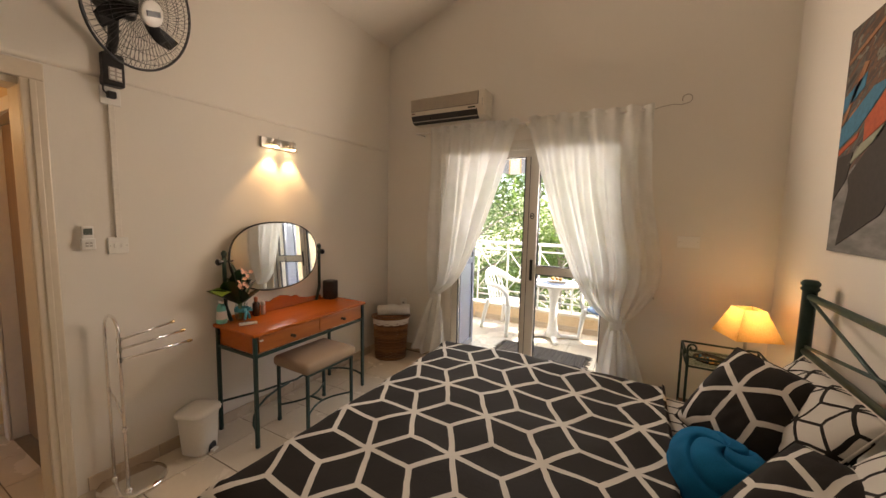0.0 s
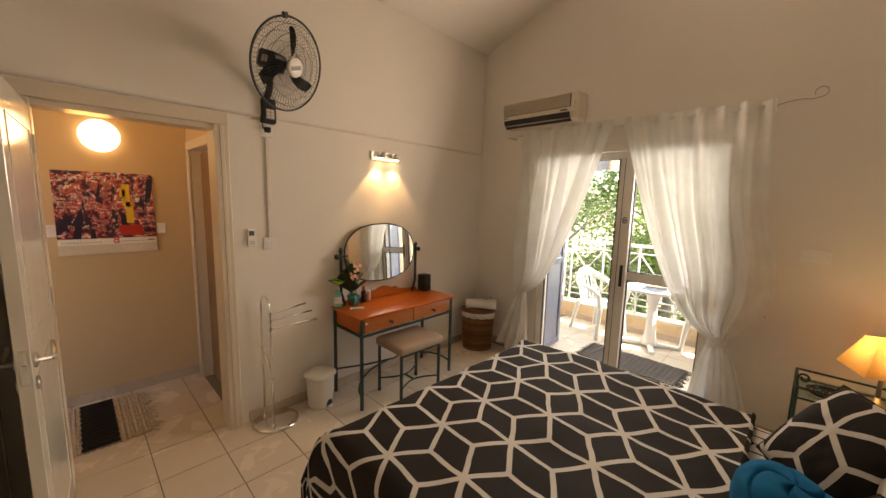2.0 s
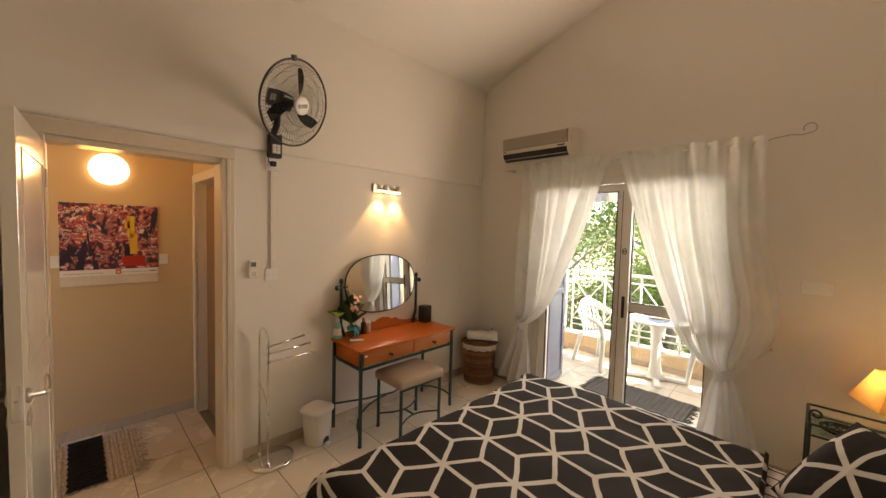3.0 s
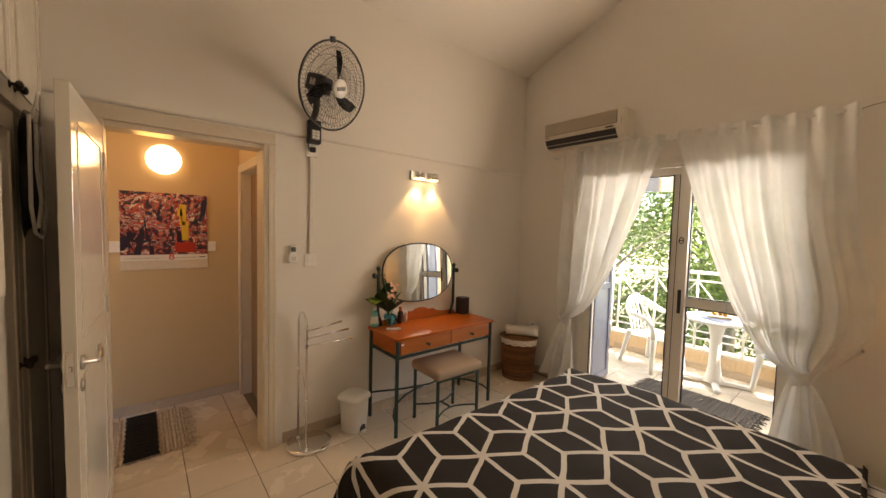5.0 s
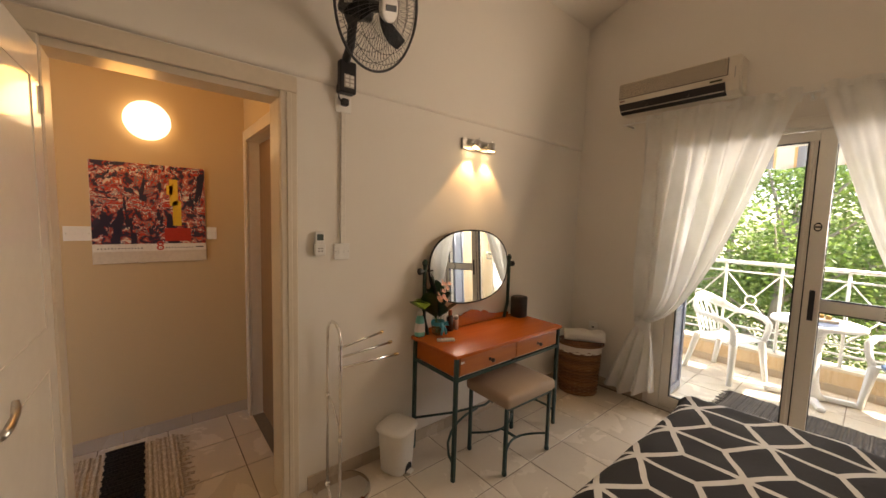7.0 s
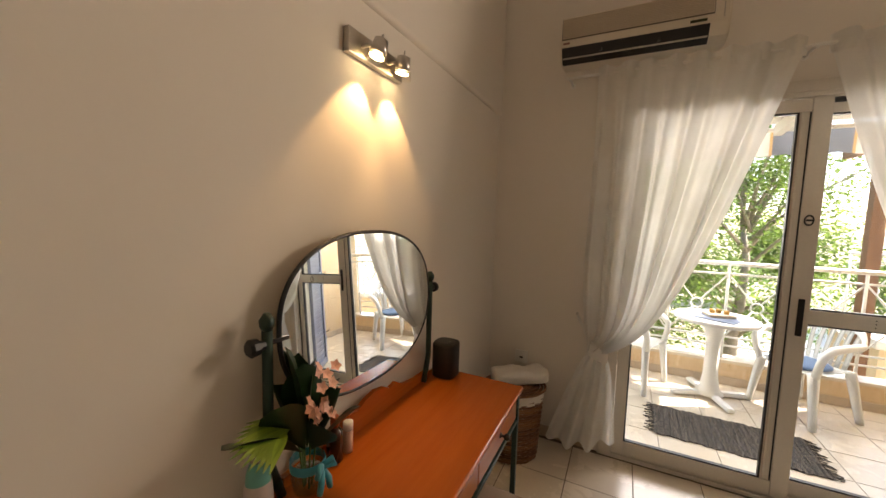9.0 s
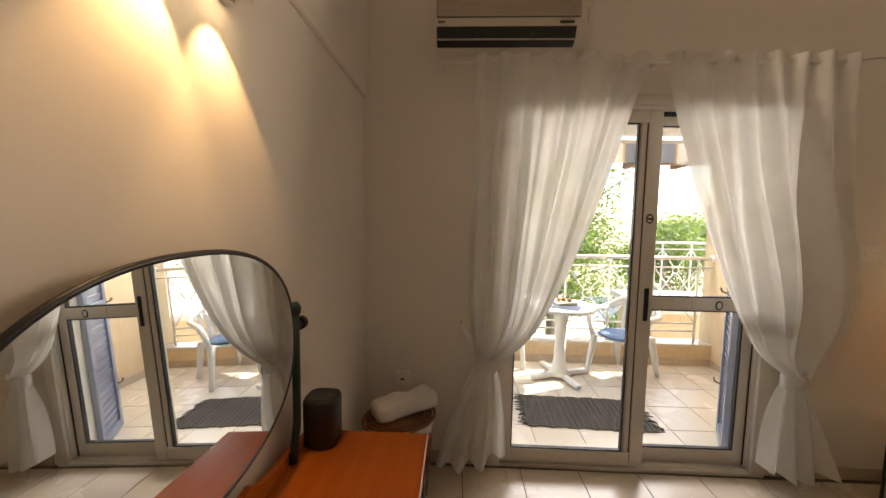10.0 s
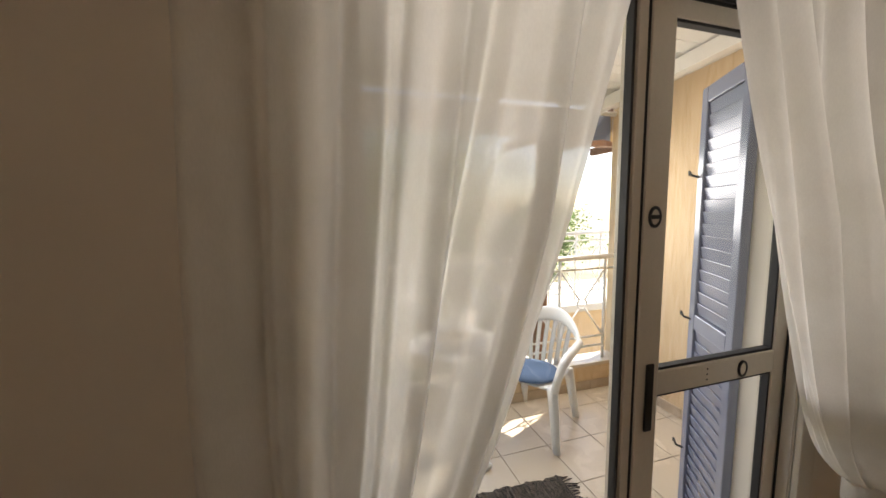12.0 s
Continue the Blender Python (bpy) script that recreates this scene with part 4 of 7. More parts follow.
def leaf_blade(bm, root, way, length, width, droop=0.2, twist=0.0, n=8, up=(0, 0, 1), blunt=0.75):
    """One pointed leaf from root along way."""
    root, way = Vector(root), Vector(way).normalized()
    side = way.cross(Vector(up))
    side = side.normalized() if side.length > 1e-4 else Vector((1, 0, 0))
    nor = side.cross(way)
    side = side * math.cos(twist) + nor * math.sin(twist)
    nor = side.cross(way)
    prev = None
    for i in range(n + 1):
        u = i / n
        p = root + way * length * u - Vector((0, 0, droop * length * u * u))
        hw = width / 2 * (math.sin(math.pi * min(1, u ** blunt)) ** (0.75 if blunt > 1 else 1.0) + 0.02)
        row = [bm.verts.new(p - side * hw + nor * hw * 0.3), bm.verts.new(p), bm.verts.new(p + side * hw + nor * hw * 0.3)]
        if prev:
            for k in range(2):
                bm.faces.new((prev[k], prev[k + 1], row[k + 1], row[k]))
        prev = row


def foliage(name, dark, light, rough=0.45, through_light=0.0):
    n = Nodes(name)
    f = n.math('ADD', n.math('MULTIPLY', n.island(), 0.65), n.math('MULTIPLY', n.noise(n.coords(), 6, 3), 0.35))
    col = n.ramp(f, [(0.2, dark), (0.8, light)])
    n.set(Base_Color=col, Roughness=rough)
    if through_light:
        t = n.tree.nodes.new("ShaderNodeBsdfTranslucent")
        n.put(t.inputs[0], col)
        m = n.tree.nodes.new("ShaderNodeMixShader")
        m.inputs[0].default_value = through_light
        n.tree.links.new(n.bsdf.outputs[0], m.inputs[1])
        n.tree.links.new(t.outputs[0], m.inputs[2])
        n.tree.links.new(m.outputs[0], n.out.inputs["Surface"])
    return n.mat


def flower_vase():
    v = thing("flower_vase", "glass vase of dark leaves and pink flowers", "vase", m=pose(-2.645, 1.42, 0.7465))
    prof = [(0.030, 0.002), (0.036, 0.006), (0.043, 0.04), (0.042, 0.08), (0.037, 0.11), (0.039, 0.125)]
    part("vase", lathe(prof, 24, caps=False), glass("vase_glass", (0.86, 0.93, 0.93)), v, "clear glass jar", smooth=True)
    part("water", lathe([(0.029, 0.004), (0.035, 0.008), (0.040, 0.04), (0.039, 0.055)], 20), glass("water", (0.80, 0.86, 0.84)), v, smooth=True)
    rib = plain("turquoise_ribbon", (0.06, 0.36, 0.44), 0.5)
    r = part("ribbon", lathe([(0.0445, 0.066), (0.0455, 0.078), (0.0445, 0.090)], 24, caps=False), rib, v, "turquoise ribbon bow", smooth=True)
    for s in (-1, 1):
        part("bow_loop", tube([(0.044, 0.005, 0.078), (0.060, s * 0.022 + 0.005, 0.092), (0.062, s * 0.032 + 0.005, 0.074), (0.044, 0.005, 0.078)], 0.0085, 6), rib, r, smooth=True)
        part("bow_tail", tube([(0.046, 0.005, 0.076), (0.056, s * 0.012 + 0.005, 0.045), (0.055, s * 0.018 + 0.005, 0.014)], 0.0085, 6, taper=[0.7, 1, 0.9]), rib, r, smooth=True)
    rnd = random.Random(11)
    bm = bmesh.new()
    for k in range(9):
        a = rnd.uniform(0, 6.28)
        tube([(0.01 * math.cos(a), 0.01 * math.sin(a), 0.01), (0.02 * math.cos(a), 0.02 * math.sin(a), 0.12), (0.05 * math.cos(a), 0.05 * math.sin(a), 0.22)], 0.0025, 5, bm=bm)
    part("stems", bm, plain("green_stem", (0.06, 0.13, 0.03), 0.5), v)
    bm = bmesh.new()
    for a, e, ln, w in ((262, 80, 0.33, 0.10), (300, 84, 0.27, 0.105), (272, 38, 0.27, 0.105), (285, 58, 0.24, 0.10), (80, 62, 0.20, 0.085), (40, 46, 0.17, 0.08), (10, 66, 0.22, 0.10), (335, 50, 0.18, 0.08), (100, 82, 0.26, 0.085), (230, 70, 0.22, 0.09)):
        d = Vector((math.cos(radians(a)) * math.cos(radians(e)), math.sin(radians(a)) * math.cos(radians(e)), math.sin(radians(e))))
        leaf_blade(bm, Vector((0, 0, 0.10)) + d * 0.02, d, ln, w, 0.12, rnd.uniform(-0.9, 0.9), blunt=1.6)
    part("broad_leaves", bm, foliage("dark_glossy_leaf", (0.008, 0.028, 0.010), (0.022, 0.060, 0.020), 0.3), v, "broad dark green leaves", smooth=True)
    bm = bmesh.new()
    for k in range(13):
        a = radians(248 + k * 5.5)
        root = Vector((0.0, -0.030, 0.195)) + Vector((0.012 * k * 0.2, -0.005 * k, 0.002 * k))
        leaf_blade(bm, root, (math.cos(a) * 0.8, math.sin(a), 0.60 - 0.04 * k), 0.19 - abs(k - 6) * 0.008, 0.022, 0.16, 0.3, 5)
    part("fern_frond", bm, foliage("yellow_green_frond", (0.08, 0.15, 0.012), (0.20, 0.31, 0.025), 0.4), v, "yellow green fern frond", smooth=True)
    petal = plain("pink_petal", (0.88, 0.50, 0.38), 0.6, vary=0.2)
    for k in range(15):
        bm = bmesh.new()
        c = Vector((0.07 + rnd.uniform(-0.025, 0.03), -0.012 + rnd.uniform(-0.05, 0.05), 0.30 + rnd.uniform(-0.06, 0.06)))
        w = Vector((0.8, rnd.uniform(-0.6, 0.6), rnd.uniform(0.0, 0.8))).normalized()
        s1 = w.orthogonal().normalized()
        s2 = w.cross(s1)
        for i in range(5):
            a = 2 * math.pi * i / 5
            leaf_blade(bm, c, (s1 * math.cos(a) + s2 * math.sin(a)) + w * 0.35, 0.018, 0.0155, 0.0, 0, 4, up=w)
        part("flower", bm, petal, v, "coral pink flower", smooth=True)
    return v


flower_vase()


def bottle(name, label, m, prof, mat, cap=None, capmat=None, band=None):
    b = thing(name, label, "bottle", m=m)
    part("body", lathe(prof, 20), mat, b, smooth=True)
    if cap:
        part("cap", lathe(cap, 18), capmat, b, smooth=True)
    if band:
        part("label_band", lathe(band[0], 20, caps=False), band[1], b, smooth=True)
    return b


mint = plain("mint_plastic", (0.16, 0.50, 0.44), 0.35)
bottle("lotion_bottle", "mint green lotion bottle with white label", pose(-2.69, 1.31, 0.7465), [(0.028, 0), (0.033, 0.005), (0.031, 0.06), (0.026, 0.11), (0.016, 0.135)], mint,
       [(0.017, 0.135), (0.017, 0.155), (0.012, 0.158)], M_WHITEPL, ([(0.0335, 0.03), (0.0318, 0.07), (0.030, 0.085)], plain("pale_label", (0.70, 0.62, 0.58), 0.4)))
bottle("sun_oil_bottle", "dark brown oil bottle with black cap", pose(-2.665, 1.54, 0.7465), [(0.022, 0), (0.024, 0.004), (0.024, 0.09), (0.012, 0.105)], plain("amber_brown", (0.035, 0.012, 0.006), 0.15),
       [(0.012, 0.105), (0.013, 0.108), (0.013, 0.135), (0.009, 0.14)], plain("orange_cap", (0.35, 0.08, 0.02), 0.4))
bottle("cream_tube", "small peach cosmetic tube standing beside bottle", pose(-2.66, 1.592, 0.7465), [(0.014, 0), (0.015, 0.02), (0.015, 0.07)], plain("peach_plastic", (0.58, 0.34, 0.24), 0.4),
       [(0.015, 0.0705), (0.015, 0.095), (0.011, 0.097)], M_WHITEPL)


def speaker():
    s = thing("smart_speaker", "black rounded cylindrical speaker on dressing table", "speaker", m=pose(-2.640, 2.23, 0.7465))

    def ring(r, z, n=40):
        out = []
        for k in range(n):
            t = 2 * math.pi * k / n
            c, q = math.cos(t), math.sin(t)
            e = 2 / 3.2
            out.append(Vector((r * math.copysign(abs(c) ** e, c), r * math.copysign(abs(q) ** e, q), z)))
        return out
    bm = bmesh.new()
    prev = None
    for r, z in ((0.050, 0), (0.056, 0.006), (0.056, 0.148), (0.052, 0.156), (0.048, 0.157)):
        vs = [bm.verts.new(p) for p in ring(r, z)]
        if prev:
            for i in range(40):
                bm.faces.new((prev[i], prev[(i + 1) % 40], vs[(i + 1) % 40], vs[i]))
        else:
            bm.faces.new(vs[::-1])
        prev = vs
    bm.faces.new(prev)
    n = Nodes("speaker_mesh")
    d = n.voronoi(n.coords(), 420, "Distance")
    n.set(Base_Color=n.ramp(d, [(0.2, (0.004, 0.004, 0.004)), (0.5, (0.018, 0.017, 0.016))]), Roughness=0.5)
    part("grille", bm, n.mat, s, smooth=True)
    part("top_panel", lathe([(0.040, 0.1575), (0.040, 0.159)], 28), M_BLACK, s, "glossy black top")
    part("status_light", lathe([(0.0015, 0.1592), (0.0015, 0.1598)], 8, m=Matrix.Translation((0.02, 0, 0))), M_WHITEPL, s)
    return s


speaker()


def small_remote():
    r = thing("small_remote", "small white remote control lying on the dressing table", "remote", m=pose(-2.52, 1.385, 0.7465, 0, 0, 60))
    part("body", box(-0.055, 0.055, -0.019, 0.019, 0, 0.014, 0.006, segs=3), plain("cream_plastic", (0.72, 0.66, 0.56), 0.35), r)
    for i in range(2):
        for j in range(2):
            part("button", box(-0.040 + i * 0.018, -0.028 + i * 0.018, -0.011 + j * 0.013, -0.002 + j * 0.013, 0.0138, 0.0155, 0.001, segs=1), M_GREYPL, r)
    return r


small_remote()


# ---------------------------------------------------------------- basket, bin, towel stand
def laundry_basket():
    b = thing("laundry_basket", "brown wicker laundry basket with cloth lining and lid", "basket", m=pose(-2.495, 2.925, 0, 0, 0, 35))
    n = Nodes("brown_wicker")
    p = n.coords()
    f = n.noise(n.mapped(p, (30, 30, 60)), 2, 4, 0.65)
    n.set(Base_Color=n.ramp(n.math('ADD', n.math('MULTIPLY', n.island(), 0.4), n.math('MULTIPLY', f, 0.6)), [(0.25, (0.09, 0.03, 0.010)), (0.75, (0.30, 0.13, 0.045))]), Roughness=0.5)
    n.bump(f, 0.3, 0.004)
    wick = n.mat

    def pt(t, z, r):
        k = 0.86 + 0.14 * min(1, z / 0.4)
        return Vector((r * 0.178 * k * math.cos(t), r * 0.148 * k * math.sin(t), z * 1.08))
    bm = bmesh.new()
    rows, seg = 27, 48
    for j in range(rows):
        z = 0.012 + j * 0.0135
        tube([pt(2 * math.pi * k / seg, z, 1 + (0.022 if (k // 2 + j) % 2 else -0.022)) for k in range(seg)], 0.0072, 5, bm=bm, closed=True)
    part("weave", bm, wick, b, "woven brown wicker", smooth=True)
    bm = bmesh.new()
    for k in range(24):
        t = 2 * math.pi * (k + 0.5) / 24
        tube([pt(t, 0.0, 0.985), pt(t, 0.2, 0.985), pt(t, 0.385, 0.985)], 0.004, 4, bm=bm)
    part("stakes", bm, wick, b)
    lin = grid(48, 3, lambda u, v: pt(2 * math.pi * u, 0.345 + 0.055 * v, 1.055 + 0.012 * math.sin(26 * math.pi * u) * (1 - v)), closed_u=True)
    part("lining", lin, plain("cream_cotton", (0.66, 0.60, 0.54), 0.9, grain=300), b, "cream cloth lining folded over rim", smooth=True)
    bm = bmesh.new()
    for j in range(9):
        q = 1.07 * (1 - j / 9)
        tube([pt(2 * math.pi * k / 40, 0.408 + 0.012 * (1 - (q / 1.07) ** 2) + 0.002 * ((k // 2 + j) % 2), q + 0.02) for k in range(40)], 0.0085, 5, bm=bm, closed=True)
    lathe([(0.15, 0.430), (0.15, 0.436)], 32, bm=bm)
    part("lid", bm, wick, b, "woven wicker lid", smooth=True)
    return b


laundry_basket()


def folded_towel():
    t = thing("folded_towel", "white folded towel lying on the wicker lid", "towel", m=pose(-2.47, 2.94, 0.459, 0, 0, -54))
    def roll(u, v):
        a = 2 * math.pi * u
        s = math.sin(a)
        rx, rz = 0.084, 0.046
        e = 0.75
        x = rx * math.copysign(abs(math.cos(a)) ** e, math.cos(a))
        z = rz * math.copysign(abs(s) ** e, s) + rz
        y = (v - 0.5) * 0.33
        b = noise.noise(Vector((x * 18, y * 12, z * 14)))
        c = 1 + 0.20 * b + (0.05 if 0.05 < u < 0.3 else 0)
        end = 1 - 0.25 * (abs(v - 0.5) * 2) ** 8
        return Vector((x * c * end, y + 0.008 * b, max(0.001, z * (1 + 0.22 * b) * (0.9 + 0.1 * end))))
    bm = grid(36, 26, roll, closed_u=True)
    bmesh.ops.holes_fill(bm, edges=[e for e in bm.edges if e.is_boundary])
    part("towel", bm, M_TOWEL, t, smooth=True)
    return t


folded_towel()


def pedal_bin():
    b = thing("pedal_bin", "small white plastic pedal bin beside dressing table", "bin", m=pose(-2.615, 1.105, 0, 0, 0, 22))
    bm = bmesh.new()
    prev = None
    n = 40

    def ring(w, d, z):
        out = []
        for k in range(n):
            t = 2 * math.pi * k / n
            c, s = math.cos(t), math.sin(t)
            e = 2 / 3.6
            out.append(Vector((w * math.copysign(abs(c) ** e, c), d * math.copysign(abs(s) ** e, s), z)))
        return out
    for w, d, z in ((0.074, 0.074, 0), (0.080, 0.080, 0.008), (0.092, 0.092, 0.235), (0.096, 0.098, 0.245)):
        vs = [bm.verts.new(p) for p in ring(w, d, z)]
        if prev:
            for i in range(n):
                bm.faces.new((prev[i], prev[(i + 1) % n], vs[(i + 1) % n], vs[i]))
        else:
            bm.faces.new(vs[::-1])
        prev = vs
    bm.faces.new(prev)
    pl = plain("bin_plastic", (0.79, 0.76, 0.71), 0.4, vary=0.04)
    part("bucket", bm, pl, b, smooth=True)
    bm = bmesh.new()
    prev = None
    for s, z in ((1.05, 0.246), (1.08, 0.256), (1.02, 0.272), (0.75, 0.283), (0.3, 0.287)):
        vs = [bm.verts.new(p) for p in ring(0.098 * s, 0.100 * s, z)]
        if prev:
            for i in range(n):
                bm.faces.new((prev[i], prev[(i + 1) % n], vs[(i + 1) % n], vs[i]))
        else:
            bm.faces.new(vs[::-1])
        prev = vs
    bm.faces.new(prev)
    part("lid", bm, pl, b, "domed white lid", smooth=True)
    hole = [(0.0805 + 0.0035 * 0, -0.032, 0.006), (0.0805, 0.032, 0.006)] + [(0.0815, 0.032 * math.cos(a), 0.030 + 0.030 * math.sin(a)) for a in [radians(18 * k) for k in range(11)]]
    bm = bmesh.new()
    bm.faces.new([bm.verts.new((x + 0.004, y, z)) for x, y, z in hole])
    bmesh.ops.solidify(bm, geom=bm.faces[:], thickness=0.004)
    part("pedal_recess", bm, M_BLACK, b, "dark pedal opening")
    part("pedal", box(0.082, 0.112, -0.022, 0.022, 0.006, 0.016, 0.004), pl, b)
    return b


pedal_bin()


def towel_stand():
    t = thing("towel_stand", "chrome floor towel stand with three swing arms", "towel stand", m=pose(-2.622, 0.765, 0, 0, 0, 0))
    part("base", lathe([(0.150, 0.0), (0.152, 0.010), (0.148, 0.020), (0.12, 0.026), (0.02, 0.029)], 48), M_CHROME, t, "round chrome base", smooth=True)
    r, y, top = 0.082, -0.050, 0.868
    pts = [(-r, y, 0.025), (-r, y, top)] + [(-r * math.cos(a), y, top + r * math.sin(a)) for a in [radians(15 * k) for k in range(1, 12)]] + [(r, y, top), (r, y, 0.025)]
    part("hoop", tube(pts, 0.0078, 10), M_CHROME, t, "chrome hoop upright", smooth=True)
    for x in (-r, r):
        part("foot_collar", lathe([(0.017, 0.024), (0.016, 0.034), (0.009, 0.042)], 14, m=Matrix.Translation((x, y, 0))), M_CHROME, t, smooth=True)
    link = part("link", tube([(-r, y, 0.53), (-r * 0.5, y + 0.012, 0.495), (r * 0.5, y + 0.012, 0.395), (r, y, 0.36)], 0.0055, 8), M_CHROME, t, "slanting chrome link", smooth=True)
    for x, z in ((-r, 0.53), (r, 0.36)):
        part("link_collar", lathe([(0.010, z - 0.014), (0.0115, z - 0.008), (0.0115, z + 0.008), (0.010, z + 0.014)], 12, m=Matrix.Translation((x, y, 0))), M_CHROME, link, smooth=True)
    brass = plain("brass_tip", (0.7, 0.5, 0.25), 0.2, 1.0)
    for z, ln, a in ((0.838, 0.275, 14), (0.788, 0.295, 4), (0.735, 0.305, -6)):
        d = Vector((-math.sin(radians(a)) * ln, math.cos(radians(a)) * ln, 0.014))
        s = Vector((r, y, z))
        ar = part("arm", tube([s, s + d], 0.0068, 10), M_CHROME, t, "chrome swing arm", smooth=True)
        part("tip", lathe([(0.0072, 0), (0.009, 0.004), (0.009, 0.020), (0.005, 0.026)], 12, m=Matrix.Translation(s + d * 0.97) @ d.to_track_quat('Z', 'Y').to_matrix().to_4x4()), brass, ar, smooth=True)
        part("collar", lathe([(0.0115, z - 0.013), (0.0115, z + 0.013)], 12, m=Matrix.Translation((r, y, 0))), M_CHROME, ar)
    return t


towel_stand()
# ---------------------------------------------------------------- window wall
def sliding_door():
    d = thing("window_1", "champagne aluminium sliding balcony door with glass panes", "sliding door", kind="structure")
    part("frame_head", box(WX0 - 0.045, WX1 + 0.045, YW - 0.022, YW - 0.002, 2.1020, 2.1820, 0.004), M_ALU, d)
    part("frame_head_step", box(WX0 - 0.03, WX1 + 0.03, YW - 0.034, YW - 0.0225, 2.1220, 2.1670, 0.003), M_ALU, d)
    for a, b in ((WX0 - 0.045, WX0 + 0.035), (WX1 - 0.035, WX1 + 0.045)):
        part("frame_jamb", box(a, b, YW - 0.022, YW - 0.002, 0.0, 2.1010, 0.004), M_ALU, d)
    part("jamb_lining", box(WX0 + 0.003, WX0 + 0.035, YW + 0.0, YW + 0.12, 0.03, 2.0970), M_ALU, d)
    part("jamb_lining", box(WX1 - 0.035, WX1 - 0.003, YW + 0.0, YW + 0.12, 0.03, 2.0970), M_ALU, d)
    part("head_lining", box(WX0 + 0.003, WX1 - 0.003, YW + 0.0, YW + 0.12, 2.0980, 2.1640), M_ALU, d)
    part("sill_track", box(WX0 + 0.003, WX1 - 0.003, YW - 0.02, YW + 0.13, 0.0, 0.022, 0.002, segs=1), M_ALU, d, "aluminium floor track")
    for k in range(3):
        part("head_groove", box(-1.08, WX1 - 0.04, YW + 0.012 + 0.014 * k, YW + 0.018 + 0.014 * k, 2.0800, 2.0975), M_RUBBER, d, "dark track groove")
        part("jamb_rib", box(WX1 - 0.0395, WX1 - 0.0355, YW + 0.004 + 0.034 * k, YW + 0.010 + 0.034 * k, 0.036, 2.0960), M_RUBBER if k == 1 else M_ALU, d)
    for yy in (YW + 0.005, YW + 0.055, YW + 0.10):
        part("track_rib", box(WX0 + 0.04, WX1 - 0.04, yy - 0.004, yy + 0.004, 0.022, 0.034), M_ALU, d)

    def sash(name, x0, x1, y, mid, wide, label, bead=0.0):
        s = part(name, box(x0, x0 + wide[0], y, y + 0.036, 0.034, 2.0950, 0.003), M_ALU, d, label)
        part("stile", box(x1 - wide[1], x1, y, y + 0.036, 0.034, 2.0950, 0.003), M_ALU, s)
        part("bottom_rail", box(x0 + wide[0], x1 - wide[1], y + 0.001, y + 0.035, 0.035, 0.115, 0.003), M_ALU, s)
        part("top_rail", box(x0 + wide[0], x1 - wide[1], y + 0.001, y + 0.035, 2.0320, 2.0940, 0.003), M_ALU, s)
        levels = [(0.115, 2.0320)]
        if bead:
            # stepped glazing bead between the stile and the glass, with a dark joint
            xb = x1 - wide[1]
            part("bead_joint", box(xb - 0.006, xb - 0.0003, y + 0.006, y + 0.030, 0.1155, 2.0315), M_RUBBER, s)
            for k, (p, q, dy) in enumerate(((0.024, 0.0063, 0.007), (0.037, 0.0243, 0.0035), (bead, 0.0373, 0.010))):
                part("glazing_bead", box(xb - p, xb - q, y + dy, y + 0.032, 0.1155, 2.0315, 0.0015, segs=1), M_ALU, s)
            wide = (wide[0], wide[1] + bead)
        if mid:
            part("middle_rail", box(x0 + wide[0], x1 - wide[1], y - 0.001, y + 0.036, 0.9720, 1.0470, 0.004), M_ALU, s)
            levels = [(0.115, 0.9720), (1.0470, 2.0320)]
        for z0, z1 in levels:
            a, b = x0 + wide[0], x1 - wide[1]
            bm = bmesh.new()
            for p, q, r, t in ((a, b, z0, z0 + 0.008), (a, b, z1 - 0.008, z1), (a, a + 0.008, z0 + 0.008, z1 - 0.008), (b - 0.008, b, z0 + 0.008, z1 - 0.008)):
                box(p, q, y + 0.006, y + 0.030, r, t, bm=bm)
            part("gasket", bm, M_RUBBER, s, "black rubber gasket")
            g = part("pane", box(a + 0.002, b - 0.002, y + 0.016, y + 0.021, z0 + 0.002, z1 - 0.002), M_GLASS, s, "clear glass pane")
            g.visible_shadow = False
        return s
    left = sash("left_sash", WX0 + 0.037, -1.087, YW - 0.012, False, (0.062, 0.075), "sliding sash with lock and black pull", bead=0.045)
    right = sash("right_sash", -1.168, WX1 - 0.037, YW + 0.046, True, (0.075, 0.055), "sliding sash with a middle rail")
    for (lx, lz, yy, pa) in ((-1.130, 1.5040, YW - 0.012, left), (-0.673, 1.0060, YW + 0.045, right)):
        m = Matrix.Translation((lx, yy, lz)) @ Euler((radians(90), 0, 0)).to_matrix().to_4x4()
        part("lock_ring", lathe([(0.024, 0), (0.024, 0.006), (0.018, 0.006), (0.018, 0.003)], 24, m=m @ Matrix.Diagonal((0.8, 1.15, 1, 1))), M_BLACK, pa, "black oval lock", smooth=True)
        part("lock_core", lathe([(0.017, 0.0), (0.017, 0.004)], 20, m=m @ Matrix.Diagonal((0.8, 1.15, 1, 1))), M_ALU, pa)
    part("lock_slot", box(-1.142, -1.118, YW - 0.0195, YW - 0.016, 1.4990, 1.5090), M_BLACK, left)
    part("pull", box(-1.135, -1.109, YW - 0.020, YW - 0.0122, 0.9180, 1.1100, 0.004), M_BLACK, left, "black pull handle")
    part("hook_catch", box(-1.096, -1.089, YW + 0.03, YW + 0.040, 1.0670, 1.1220), M_BLACK, right)
